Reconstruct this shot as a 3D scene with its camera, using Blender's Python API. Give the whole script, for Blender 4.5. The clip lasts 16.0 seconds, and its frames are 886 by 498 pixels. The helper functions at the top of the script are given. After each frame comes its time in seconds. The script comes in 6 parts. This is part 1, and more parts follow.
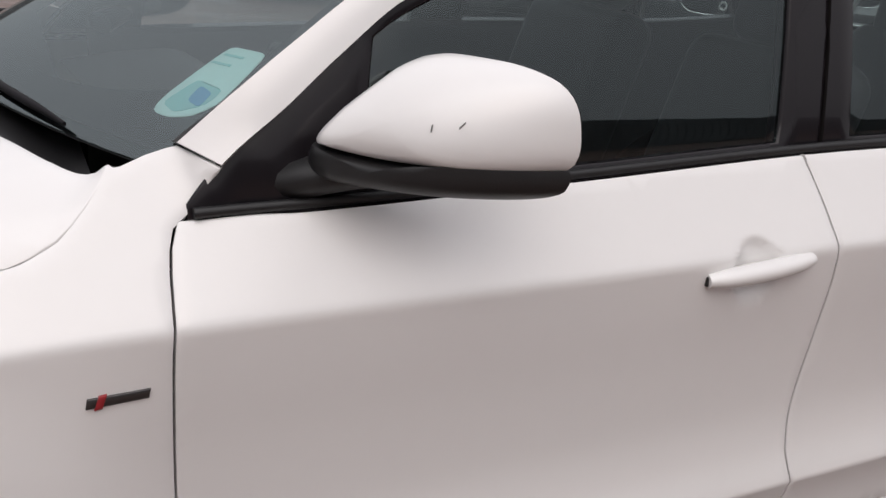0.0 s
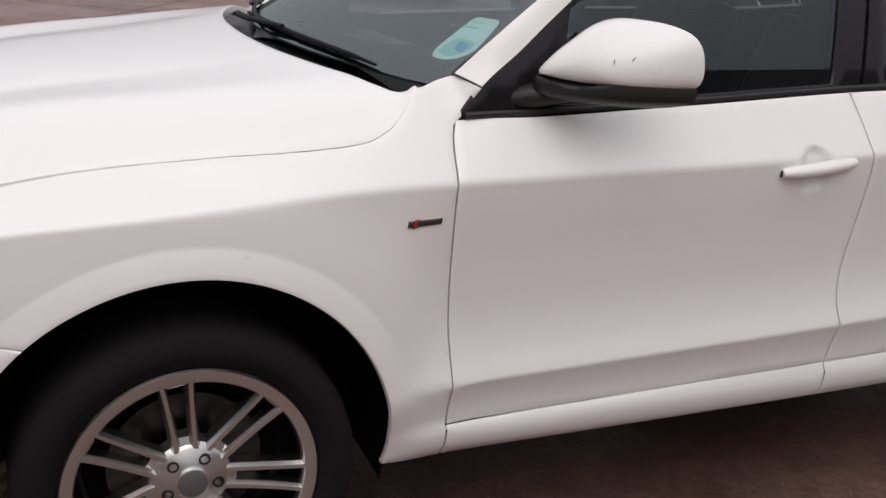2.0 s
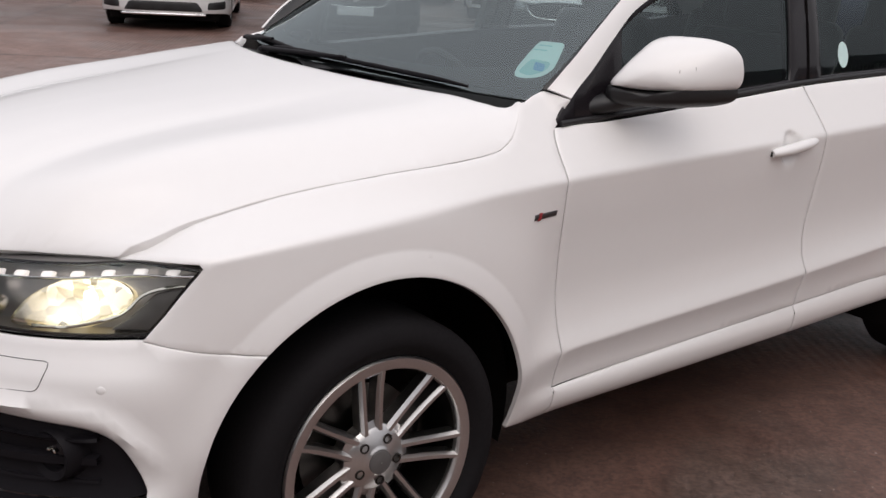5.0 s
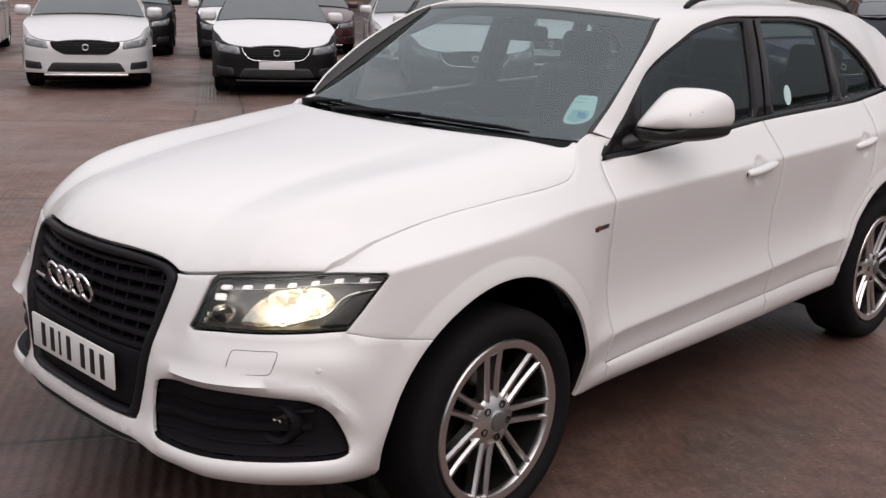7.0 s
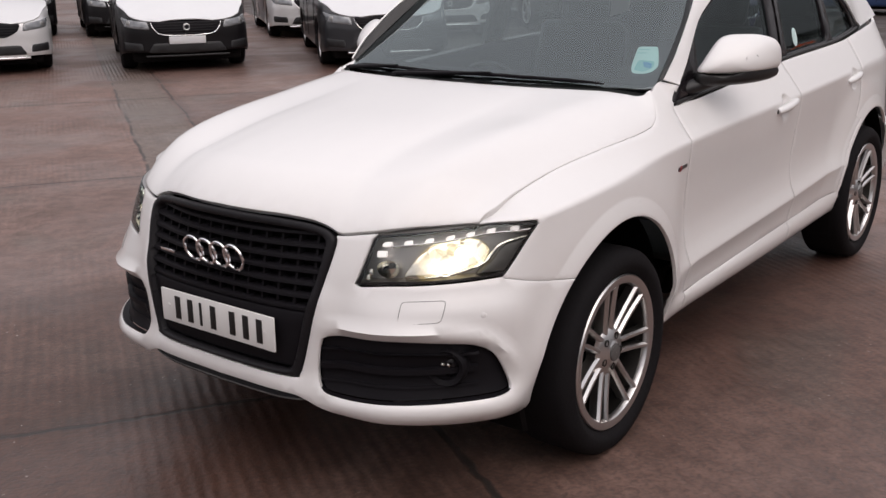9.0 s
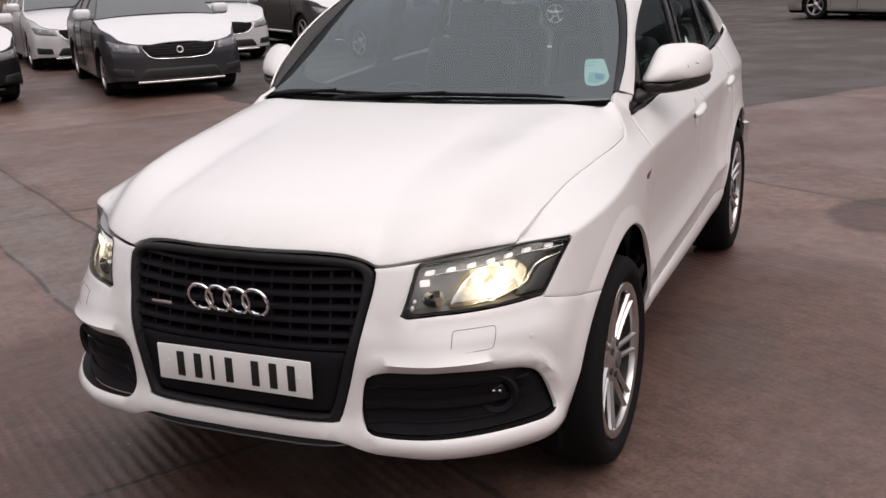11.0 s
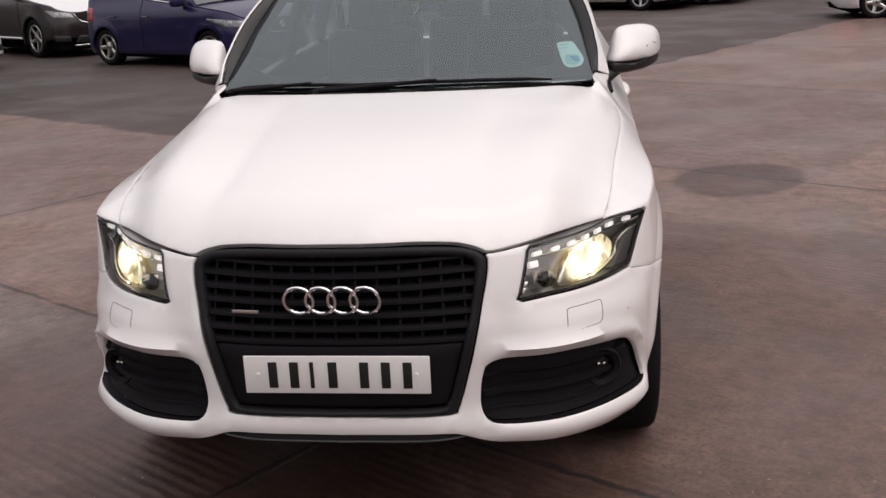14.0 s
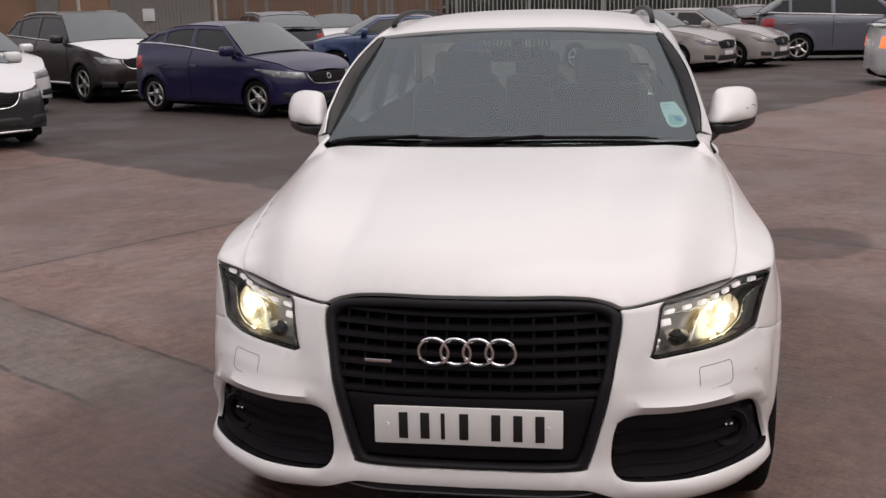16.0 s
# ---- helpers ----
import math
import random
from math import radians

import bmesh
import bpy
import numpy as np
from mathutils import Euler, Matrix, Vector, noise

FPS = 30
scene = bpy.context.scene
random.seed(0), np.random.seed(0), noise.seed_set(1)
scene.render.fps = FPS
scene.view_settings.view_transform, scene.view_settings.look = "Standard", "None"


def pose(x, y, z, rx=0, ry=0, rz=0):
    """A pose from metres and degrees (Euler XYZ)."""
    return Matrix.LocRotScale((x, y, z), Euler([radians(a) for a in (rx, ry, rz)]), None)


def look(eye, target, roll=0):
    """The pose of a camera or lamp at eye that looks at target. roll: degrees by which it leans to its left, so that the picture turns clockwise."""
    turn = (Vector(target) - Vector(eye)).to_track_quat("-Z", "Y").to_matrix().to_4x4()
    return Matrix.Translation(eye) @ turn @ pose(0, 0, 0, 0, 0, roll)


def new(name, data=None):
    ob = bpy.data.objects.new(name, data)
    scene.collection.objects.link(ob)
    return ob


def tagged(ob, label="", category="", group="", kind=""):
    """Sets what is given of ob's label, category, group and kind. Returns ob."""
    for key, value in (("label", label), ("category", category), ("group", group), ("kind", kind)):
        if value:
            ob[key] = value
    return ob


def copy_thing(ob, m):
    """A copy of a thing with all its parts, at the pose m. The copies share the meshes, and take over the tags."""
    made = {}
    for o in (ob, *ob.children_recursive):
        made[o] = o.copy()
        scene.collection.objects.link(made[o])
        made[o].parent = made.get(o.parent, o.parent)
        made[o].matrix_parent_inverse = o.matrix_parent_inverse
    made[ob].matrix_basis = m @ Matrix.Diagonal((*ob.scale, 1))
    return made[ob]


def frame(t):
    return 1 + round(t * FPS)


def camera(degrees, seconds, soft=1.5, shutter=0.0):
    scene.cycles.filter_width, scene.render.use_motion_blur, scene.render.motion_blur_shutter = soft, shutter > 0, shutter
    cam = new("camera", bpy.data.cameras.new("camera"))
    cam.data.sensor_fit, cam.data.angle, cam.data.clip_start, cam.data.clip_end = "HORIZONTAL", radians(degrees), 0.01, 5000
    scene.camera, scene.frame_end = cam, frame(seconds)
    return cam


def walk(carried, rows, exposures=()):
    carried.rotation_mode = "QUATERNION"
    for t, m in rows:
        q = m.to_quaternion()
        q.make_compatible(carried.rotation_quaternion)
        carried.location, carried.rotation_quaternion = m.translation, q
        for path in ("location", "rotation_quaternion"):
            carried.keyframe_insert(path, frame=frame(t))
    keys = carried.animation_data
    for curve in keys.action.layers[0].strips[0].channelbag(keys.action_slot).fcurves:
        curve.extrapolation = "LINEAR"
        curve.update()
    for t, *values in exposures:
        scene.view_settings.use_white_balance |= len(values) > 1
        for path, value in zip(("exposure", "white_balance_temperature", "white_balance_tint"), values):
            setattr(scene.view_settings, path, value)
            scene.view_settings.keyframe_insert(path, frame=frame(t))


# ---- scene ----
cam = camera(46.2, 16.0)
PATH = [
    (0, (0.284, -2.101, 1.527), (1.174, -0.429, 0.886), 5.3),
    (0.5, (0.156, -2.27, 1.55), (1.02, -0.577, 0.929), 4.4),
    (1, (-0.084, -2.472, 1.563), (0.801, -0.797, 0.922), 4.6),
    (1.5, (-0.205, -2.676, 1.572), (0.6, -0.941, 0.988), 4.4),
    (2, (-0.329, -2.815, 1.558), (0.446, -1.089, 0.91), 4.5),
    (2.5, (-0.539, -2.871, 1.547), (0.308, -1.162, 0.946), 3.2),
    (3, (-0.724, -2.875, 1.569), (0.114, -1.193, 0.885), 3.6),
    (3.5, (-0.858, -2.74, 1.539), (0.046, -1.081, 0.882), 2.6),
    (4, (-0.989, -2.683, 1.551), (0.011, -1.072, 0.915), 3.3),
    (6.3, (-1.946, -2.816, 1.652), (-0.598, -1.442, 1.108), 1.6),
    (6.5, (-2.077, -2.862, 1.672), (-0.734, -1.476, 1.148), 1.5),
    (7, (-2.249, -2.855, 1.665), (-0.867, -1.497, 1.167), 1.7),
    (7.5, (-2.409, -2.741, 1.668), (-0.998, -1.436, 1.115), 0.1),
    (8, (-2.623, -2.68, 1.681), (-1.155, -1.437, 1.136), -0.7),
    (8.5, (-2.857, -2.612, 1.702), (-1.376, -1.4, 1.119), -0.9),
    (9, (-2.922, -2.415, 1.674), (-1.396, -1.252, 1.111), -0.8),
    (9.5, (-2.985, -2.25, 1.69), (-1.393, -1.174, 1.136), -1.0),
    (9.7, (-3.052, -2.189, 1.683), (-1.419, -1.169, 1.144), -1.0),
    (11.8, (-3.423, -1.39, 1.683), (-1.603, -0.749, 1.16), -2.4),
    (12, (-3.478, -1.333, 1.689), (-1.643, -0.723, 1.179), -2.2),
    (12.5, (-3.46, -1.164, 1.668), (-1.618, -0.576, 1.157), -1.4),
    (13, (-3.401, -0.982, 1.667), (-1.532, -0.464, 1.18), -2.2),
    (13.5, (-3.44, -0.8, 1.666), (-1.551, -0.399, 1.148), -2.0),
    (14, (-3.509, -0.64, 1.678), (-1.604, -0.397, 1.119), -2.7),
    (14.5, (-3.465, -0.551, 1.685), (-1.546, -0.32, 1.171), -1.0),
    (15, (-3.418, -0.474, 1.677), (-1.505, -0.232, 1.147), 0.1),
    (15.5, (-3.476, -0.372, 1.686), (-1.552, -0.183, 1.174), -0.1),
    (15.6, (-3.497, -0.372, 1.691), (-1.573, -0.158, 1.19), -0.3),
    (16, (-3.565, -0.323, 1.691), (-1.638, -0.045, 1.233), -1.2),
]
EXPOSURES = [(0.0, 0.0, 6600, 14.0), (1.5, -0.08, 6600, 14.5), (3.0, 0.02, 6600, 14.5), (8.0, 0.0, 6650, 16.0), (12.0, 0.06, 6800, 17.5), (14.7, 0.06, 6850, 17.5), (15.4, -0.12, 6850, 17.5), (16.0, -0.1, 6850, 17.5)]
walk(cam, [(t, look(eye, target, roll)) for t, eye, target, roll in PATH], EXPOSURES)

# ---------------------------------------------------------------- world, sun, exposure
world = bpy.data.worlds.new("overcast")
scene.world = world
world.use_nodes = True
wn, wl = world.node_tree.nodes, world.node_tree.links
wn.clear()
w_out, w_bg = wn.new("ShaderNodeOutputWorld"), wn.new("ShaderNodeBackground")
w_sky, w_mix = wn.new("ShaderNodeTexSky"), wn.new("ShaderNodeMix")
w_sky.sky_type, w_sky.sun_disc = "NISHITA", False
w_sky.sun_elevation, w_sky.sun_rotation = radians(48), radians(200)
w_sky.air_density, w_sky.dust_density = 1.0, 6.0
w_mix.data_type = "RGBA"
w_mix.inputs["Factor"].default_value = 0.86
w_mix.inputs["B"].default_value = (9.2, 9.3, 9.6, 1)
wl.new(w_sky.outputs["Color"], w_mix.inputs["A"])
w_tc, w_sep, w_map, w_mul = wn.new("ShaderNodeTexCoord"), wn.new("ShaderNodeSeparateXYZ"), wn.new("ShaderNodeMapRange"), wn.new("ShaderNodeMix")
# an overcast sky is brightest overhead
w_map.inputs["From Min"].default_value, w_map.inputs["From Max"].default_value = 0.0, 1.0
w_map.inputs["To Min"].default_value, w_map.inputs["To Max"].default_value = 0.42, 1.25
w_mul.data_type, w_mul.blend_type = "RGBA", "MULTIPLY"
w_mul.inputs["Factor"].default_value = 1.0
wl.new(w_tc.outputs["Generated"], w_sep.inputs["Vector"])
wl.new(w_sep.outputs["Z"], w_map.inputs["Value"])
wl.new(w_mix.outputs["Result"], w_mul.inputs["A"])
wl.new(w_map.outputs["Result"], w_mul.inputs["B"])
wl.new(w_mul.outputs["Result"], w_bg.inputs["Color"])
wl.new(w_bg.outputs["Background"], w_out.inputs["Surface"])
w_bg.inputs["Strength"].default_value = 0.105

sun = new("sun", bpy.data.lights.new("sun", "SUN"))
sun.data.energy, sun.data.angle, sun.data.color = 0.9, radians(60), (1.0, 0.97, 0.93)
sun.matrix_world = look((-3, -6, 12), (0, 0, 0))


# ---------------------------------------------------------------- materials
def material(name, base, rough=0.5, metal=0.0, coat=0.0, grain=0.0, scale=60.0, bump=0.0, patch=0.0, patch_scale=3.0, spec=0.5):
    """A principled surface whose colour varies at two scales, with a fine relief."""
    m = bpy.data.materials.new(name)
    m.use_nodes = True
    nt = m.node_tree
    b = nt.nodes["Principled BSDF"]
    b.inputs["Base Color"].default_value = (*base, 1)
    b.inputs["Roughness"].default_value, b.inputs["Metallic"].default_value = rough, metal
    b.inputs["Coat Weight"].default_value, b.inputs["Coat Roughness"].default_value = coat, 0.03
    b.inputs["Specular IOR Level"].default_value = spec
    if grain or bump or patch:
        tc = nt.nodes.new("ShaderNodeTexCoord")
        fine, wide = nt.nodes.new("ShaderNodeTexNoise"), nt.nodes.new("ShaderNodeTexNoise")
        fine.inputs["Scale"].default_value, fine.inputs["Detail"].default_value = scale, 4
        wide.inputs["Scale"].default_value, wide.inputs["Detail"].default_value = patch_scale, 5
        for n in (fine, wide):
            nt.links.new(tc.outputs["Object"], n.inputs["Vector"])
        hsv = nt.nodes.new("ShaderNodeHueSaturation")
        hsv.inputs["Color"].default_value = (*base, 1)
        m1, m2 = nt.nodes.new("ShaderNodeMath"), nt.nodes.new("ShaderNodeMath")
        m1.operation, m2.operation = "MULTIPLY_ADD", "MULTIPLY_ADD"
        m1.inputs[1].default_value, m1.inputs[2].default_value = grain, 1 - grain / 2
        m2.inputs[1].default_value = patch
        nt.links.new(fine.outputs["Fac"], m1.inputs[0])
        nt.links.new(wide.outputs["Fac"], m2.inputs[0])
        m3 = nt.nodes.new("ShaderNodeMath")
        m3.operation = "SUBTRACT"
        m3.inputs[1].default_value = patch / 2
        nt.links.new(m1.outputs[0], m2.inputs[2])
        nt.links.new(m2.outputs[0], m3.inputs[0])
        nt.links.new(m3.outputs[0], hsv.inputs["Value"])
        nt.links.new(hsv.outputs["Color"], b.inputs["Base Color"])
        if bump:
            bp = nt.nodes.new("ShaderNodeBump")
            bp.inputs["Strength"].default_value, bp.inputs["Distance"].default_value = bump, 0.01
            nt.links.new(fine.outputs["Fac"], bp.inputs["Height"])
            nt.links.new(bp.outputs["Normal"], b.inputs["Normal"])
    return m


def glowing(name, colour, strength):
    m = bpy.data.materials.new(name)
    m.use_nodes = True
    b = m.node_tree.nodes["Principled BSDF"]
    b.inputs["Base Color"].default_value = (*colour, 1)
    b.inputs["Emission Color"].default_value = (*colour, 1)
    b.inputs["Emission Strength"].default_value = strength
    return m


def glazing(name, tint, ior=1.5, rough=0.0, share=None):
    """Thin glass: it lets light through, tinted, and mirrors by Fresnel, or by an even share where it is seen from both sides."""
    m = bpy.data.materials.new(name)
    m.use_nodes = True
    nt = m.node_tree
    nt.nodes.remove(nt.nodes["Principled BSDF"])
    out = nt.nodes["Material Output"]
    clear, gloss, mix, fres = (nt.nodes.new(k) for k in ("ShaderNodeBsdfTransparent", "ShaderNodeBsdfGlossy", "ShaderNodeMixShader", "ShaderNodeFresnel"))
    clear.inputs["Color"].default_value = (*tint, 1)
    gloss.inputs["Roughness"].default_value = rough
    gloss.inputs["Color"].default_value = (0.83, 0.94, 0.96, 1)
    fres.inputs["IOR"].default_value = ior
    if share is None:
        nt.links.new(fres.outputs["Fac"], mix.inputs["Fac"])
    else:
        mix.inputs["Fac"].default_value = share
    nt.links.new(clear.outputs["BSDF"], mix.inputs[1])
    nt.links.new(gloss.outputs["BSDF"], mix.inputs[2])
    nt.links.new(mix.outputs["Shader"], out.inputs["Surface"])
    return m


WHITE = material("white_paint", (0.82, 0.81, 0.80), 0.35, coat=1.0, grain=0.02, scale=25, patch=0.03, patch_scale=1.5)
_w = WHITE.node_tree.nodes["Principled BSDF"].inputs
_w["Coat Weight"].default_value, _w["Coat Roughness"].default_value = 0.8, 0.14
GAP = material("dark_gap", (0.008, 0.007, 0.007), 0.9, spec=0.03)
TRIM = material("black_trim", (0.013, 0.013, 0.014), 0.45, grain=0.2, scale=300, bump=0.05)
GLOSS_BLACK = material("gloss_black", (0.012, 0.010, 0.012), 0.22, coat=0.1, spec=.28, grain=.1, scale=40, patch=.2, patch_scale=2)
SATIN_BLACK = material("satin_black", (0.015, 0.014, 0.016), 0.42, spec=0.16, grain=0.1, scale=200)
SOOT = material("matt_black", (0.011, 0.010, 0.012), 0.5, spec=0.09)
RUBBER = material("tyre_rubber", (0.013, 0.012, 0.013), 0.75, spec=0.07, grain=0.3, scale=90, bump=0.15, patch=0.3, patch_scale=6)
ALLOY = material("machined_alloy", (0.62, 0.61, 0.60), 0.28, metal=1.0, grain=0.12, scale=120, patch=0.2, patch_scale=8)
STEEL = material("brake_steel", (0.07, 0.066, 0.062), 0.4, metal=1.0, grain=0.3, scale=80)
CHROME = material("chrome", (0.86, 0.86, 0.87), 0.08, metal=1.0)
CLOTH = material("seat_leather", (0.022, 0.022, 0.024), 0.55, grain=0.2, scale=150, bump=0.08)
DASH = material("dash_plastic", (0.045, 0.046, 0.048), 0.6, grain=0.2, scale=250, bump=0.08)
PLATE = material("plate_white", (0.80, 0.80, 0.78), 0.35, grain=0.05, scale=40, patch=0.15, patch_scale=9)
INK = material("plate_ink", (0.01, 0.01, 0.01), 0.5)
RED = material("badge_red", (0.30, 0.02, 0.025), 0.35)
BADGE = material("badge_dark", (0.09, 0.085, 0.085), 0.3, metal=0.8)
LAMP_DARK = material("lamp_housing", (0.36, 0.35, 0.34), 0.34, metal=0.8, grain=0.1, scale=80)
LAMP_GREY = material("lamp_bezel", (0.10, 0.097, 0.095), 0.4)
REFLECTOR = material("lamp_reflector", (0.9, 0.88, 0.8), 0.12, metal=1.0)
BEAM = glowing("lit_beam", (1.0, 0.93, 0.76), 5.0)
LED = glowing("lit_led", (1.0, 0.97, 0.95), 0.5)
SCREEN_GLASS = glazing("windscreen_glass", (0.66, 0.74, 0.74), 2.1)
SIDE_GLASS = glazing("side_glass", (0.50, 0.57, 0.57), share=0.085)
CLEAR = glazing("lamp_lens", (0.96, 0.96, 0.95), 1.45)
MIRROR = material("mirror_glass", (0.8, 0.8, 0.8), 0.02, metal=1.0)
DISC_TEAL = material("permit_teal", (0.36, 0.66, 0.66), 0.5, grain=0.1, scale=60)
DISC_PALE = material("permit_pale", (0.62, 0.82, 0.80), 0.5, grain=0.1, scale=60)
DISC_BLUE = material("permit_blue", (0.17, 0.42, 0.62), 0.5)


# ---------------------------------------------------------------- shaping helpers
def S(a, b, x):
    """0 below a, 1 above b, smooth between."""
    t = np.clip((np.asarray(x, float) - a) / (b - a), 0, 1)
    return t * t * (3 - 2 * t)


def curve(*pts):
    """A smooth function through (x, y) pairs that never overshoots."""
    xs, ys = np.array(pts, float).T
    h, d = np.diff(xs), np.diff(ys) / np.diff(xs)
    m = np.r_[d[0], np.where(d[:-1] * d[1:] > 0, 2 * d[:-1] * d[1:] / (d[:-1] + d[1:] + 1e-12), 0), d[-1]]

    def f(x):
        x = np.clip(np.asarray(x, float), xs[0], xs[-1])
        i = np.clip(np.searchsorted(xs, x) - 1, 0, len(h) - 1)
        t = (x - xs[i]) / h[i]
        return ((1 + 2 * t) * (1 - t) ** 2 * ys[i] + t * (1 - t) ** 2 * h[i] * m[i]
                + t * t * (3 - 2 * t) * ys[i + 1] + t * t * (t - 1) * h[i] * m[i + 1])
    return f


def smooth_path(pts, step=0.01, closed=False):
    """Points at even steps along a Catmull-Rom curve through pts."""
    p = np.array(pts, float)
    n = len(p)
    out = []
    for i in range(n if closed else n - 1):
        a, b = p[i], p[(i + 1) % n]
        z = p[i - 1] if closed or i else 2 * a - b
        c = p[(i + 2) % n] if closed or i + 2 < n else 2 * b - a
        k = max(2, int(np.linalg.norm(b - a) / step))
        t = (np.arange(k) / k)[:, None]
        out.append(0.5 * (2 * a + (b - z) * t + (2 * z - 5 * a + 4 * b - c) * t**2 + (3 * a - z - 3 * b + c) * t**3))
    if not closed:
        out.append(p[-1:])
    return np.concatenate(out)


def rounded(pts, radius, step=0.012):
    """A closed outline with straight sides and rounded corners; radius: one, or one a corner."""
    p = np.array(pts, float)
    n = len(p)
    rad = np.broadcast_to(radius, n)
    ring = []
    for i in range(n):
        a, b, c = p[i - 1], p[i], p[(i + 1) % n]
        u, v = (a - b) / np.linalg.norm(a - b), (c - b) / np.linalg.norm(c - b)
        r = min(rad[i], 0.45 * np.linalg.norm(a - b), 0.45 * np.linalg.norm(c - b))
        if r < 1e-4:
            ring.append(b)
            continue
        k = max(3, int(r * 1.6 / step))
        for t in np.linspace(0, 1, k):
            ring.append((1 - t) ** 2 * (b + r * u) + 2 * t * (1 - t) * b + t * t * (b + r * v))
    return np.array(ring)


def resample(ring, step):
    """Points along a closed ring with no gap longer than step."""
    out = []
    for a, b in zip(ring, np.roll(ring, -1, 0)):
        k = max(1, int(np.ceil(np.linalg.norm(b - a) / step)))
        out += [a + (b - a) * t / k for t in range(k)]
    out = np.array(out)
    keep = np.linalg.norm(out - np.roll(out, 1, 0), axis=1) > step * 0.12
    return out[keep]


def area(ring):
    x, y = ring.T
    return 0.5 * np.sum(x * np.roll(y, -1) - np.roll(x, -1) * y)


def shrunk(ring, d):
    """The ring moved inwards by d (ring runs anticlockwise)."""
    e = np.roll(ring, -1, 0) - np.roll(ring, 1, 0)
    nrm = np.stack([-e[:, 1], e[:, 0]], 1)
    return ring + d * nrm / (np.linalg.norm(nrm, axis=1)[:, None] + 1e-9)


def within(pts, ring):
    x, y = pts[:, 0][:, None], pts[:, 1][:, None]
    a, b = ring, np.roll(ring, -1, 0)
    cross = ((a[:, 1] > y) != (b[:, 1] > y)) & (x < (b[:, 0] - a[:, 0]) * (y - a[:, 1]) / (b[:, 1] - a[:, 1] + 1e-15) + a[:, 0])
    return cross.sum(1) % 2 == 1


def apart_from(pts, ring, d):
    if not len(pts):
        return np.zeros(0, bool)
    return (((pts[:, None] - ring[None]) ** 2).sum(-1) > d * d).all(1)


from mathutils.geometry import delaunay_2d_cdt


def mesh_object(name, verts, faces, mat, parent=None, label="", sharp=62):
    me = bpy.data.meshes.new(name)
    me.from_pydata([tuple(map(float, v)) for v in verts], [], [tuple(map(int, f)) for f in faces])
    me.materials.append(mat)
    me.polygons.foreach_set("use_smooth", [True] * len(me.polygons))
    me.set_sharp_from_angle(angle=radians(sharp))
    me.update()
    ob = new(name, me)
    if parent:
        ob.parent = parent
    return tagged(ob, label=label)


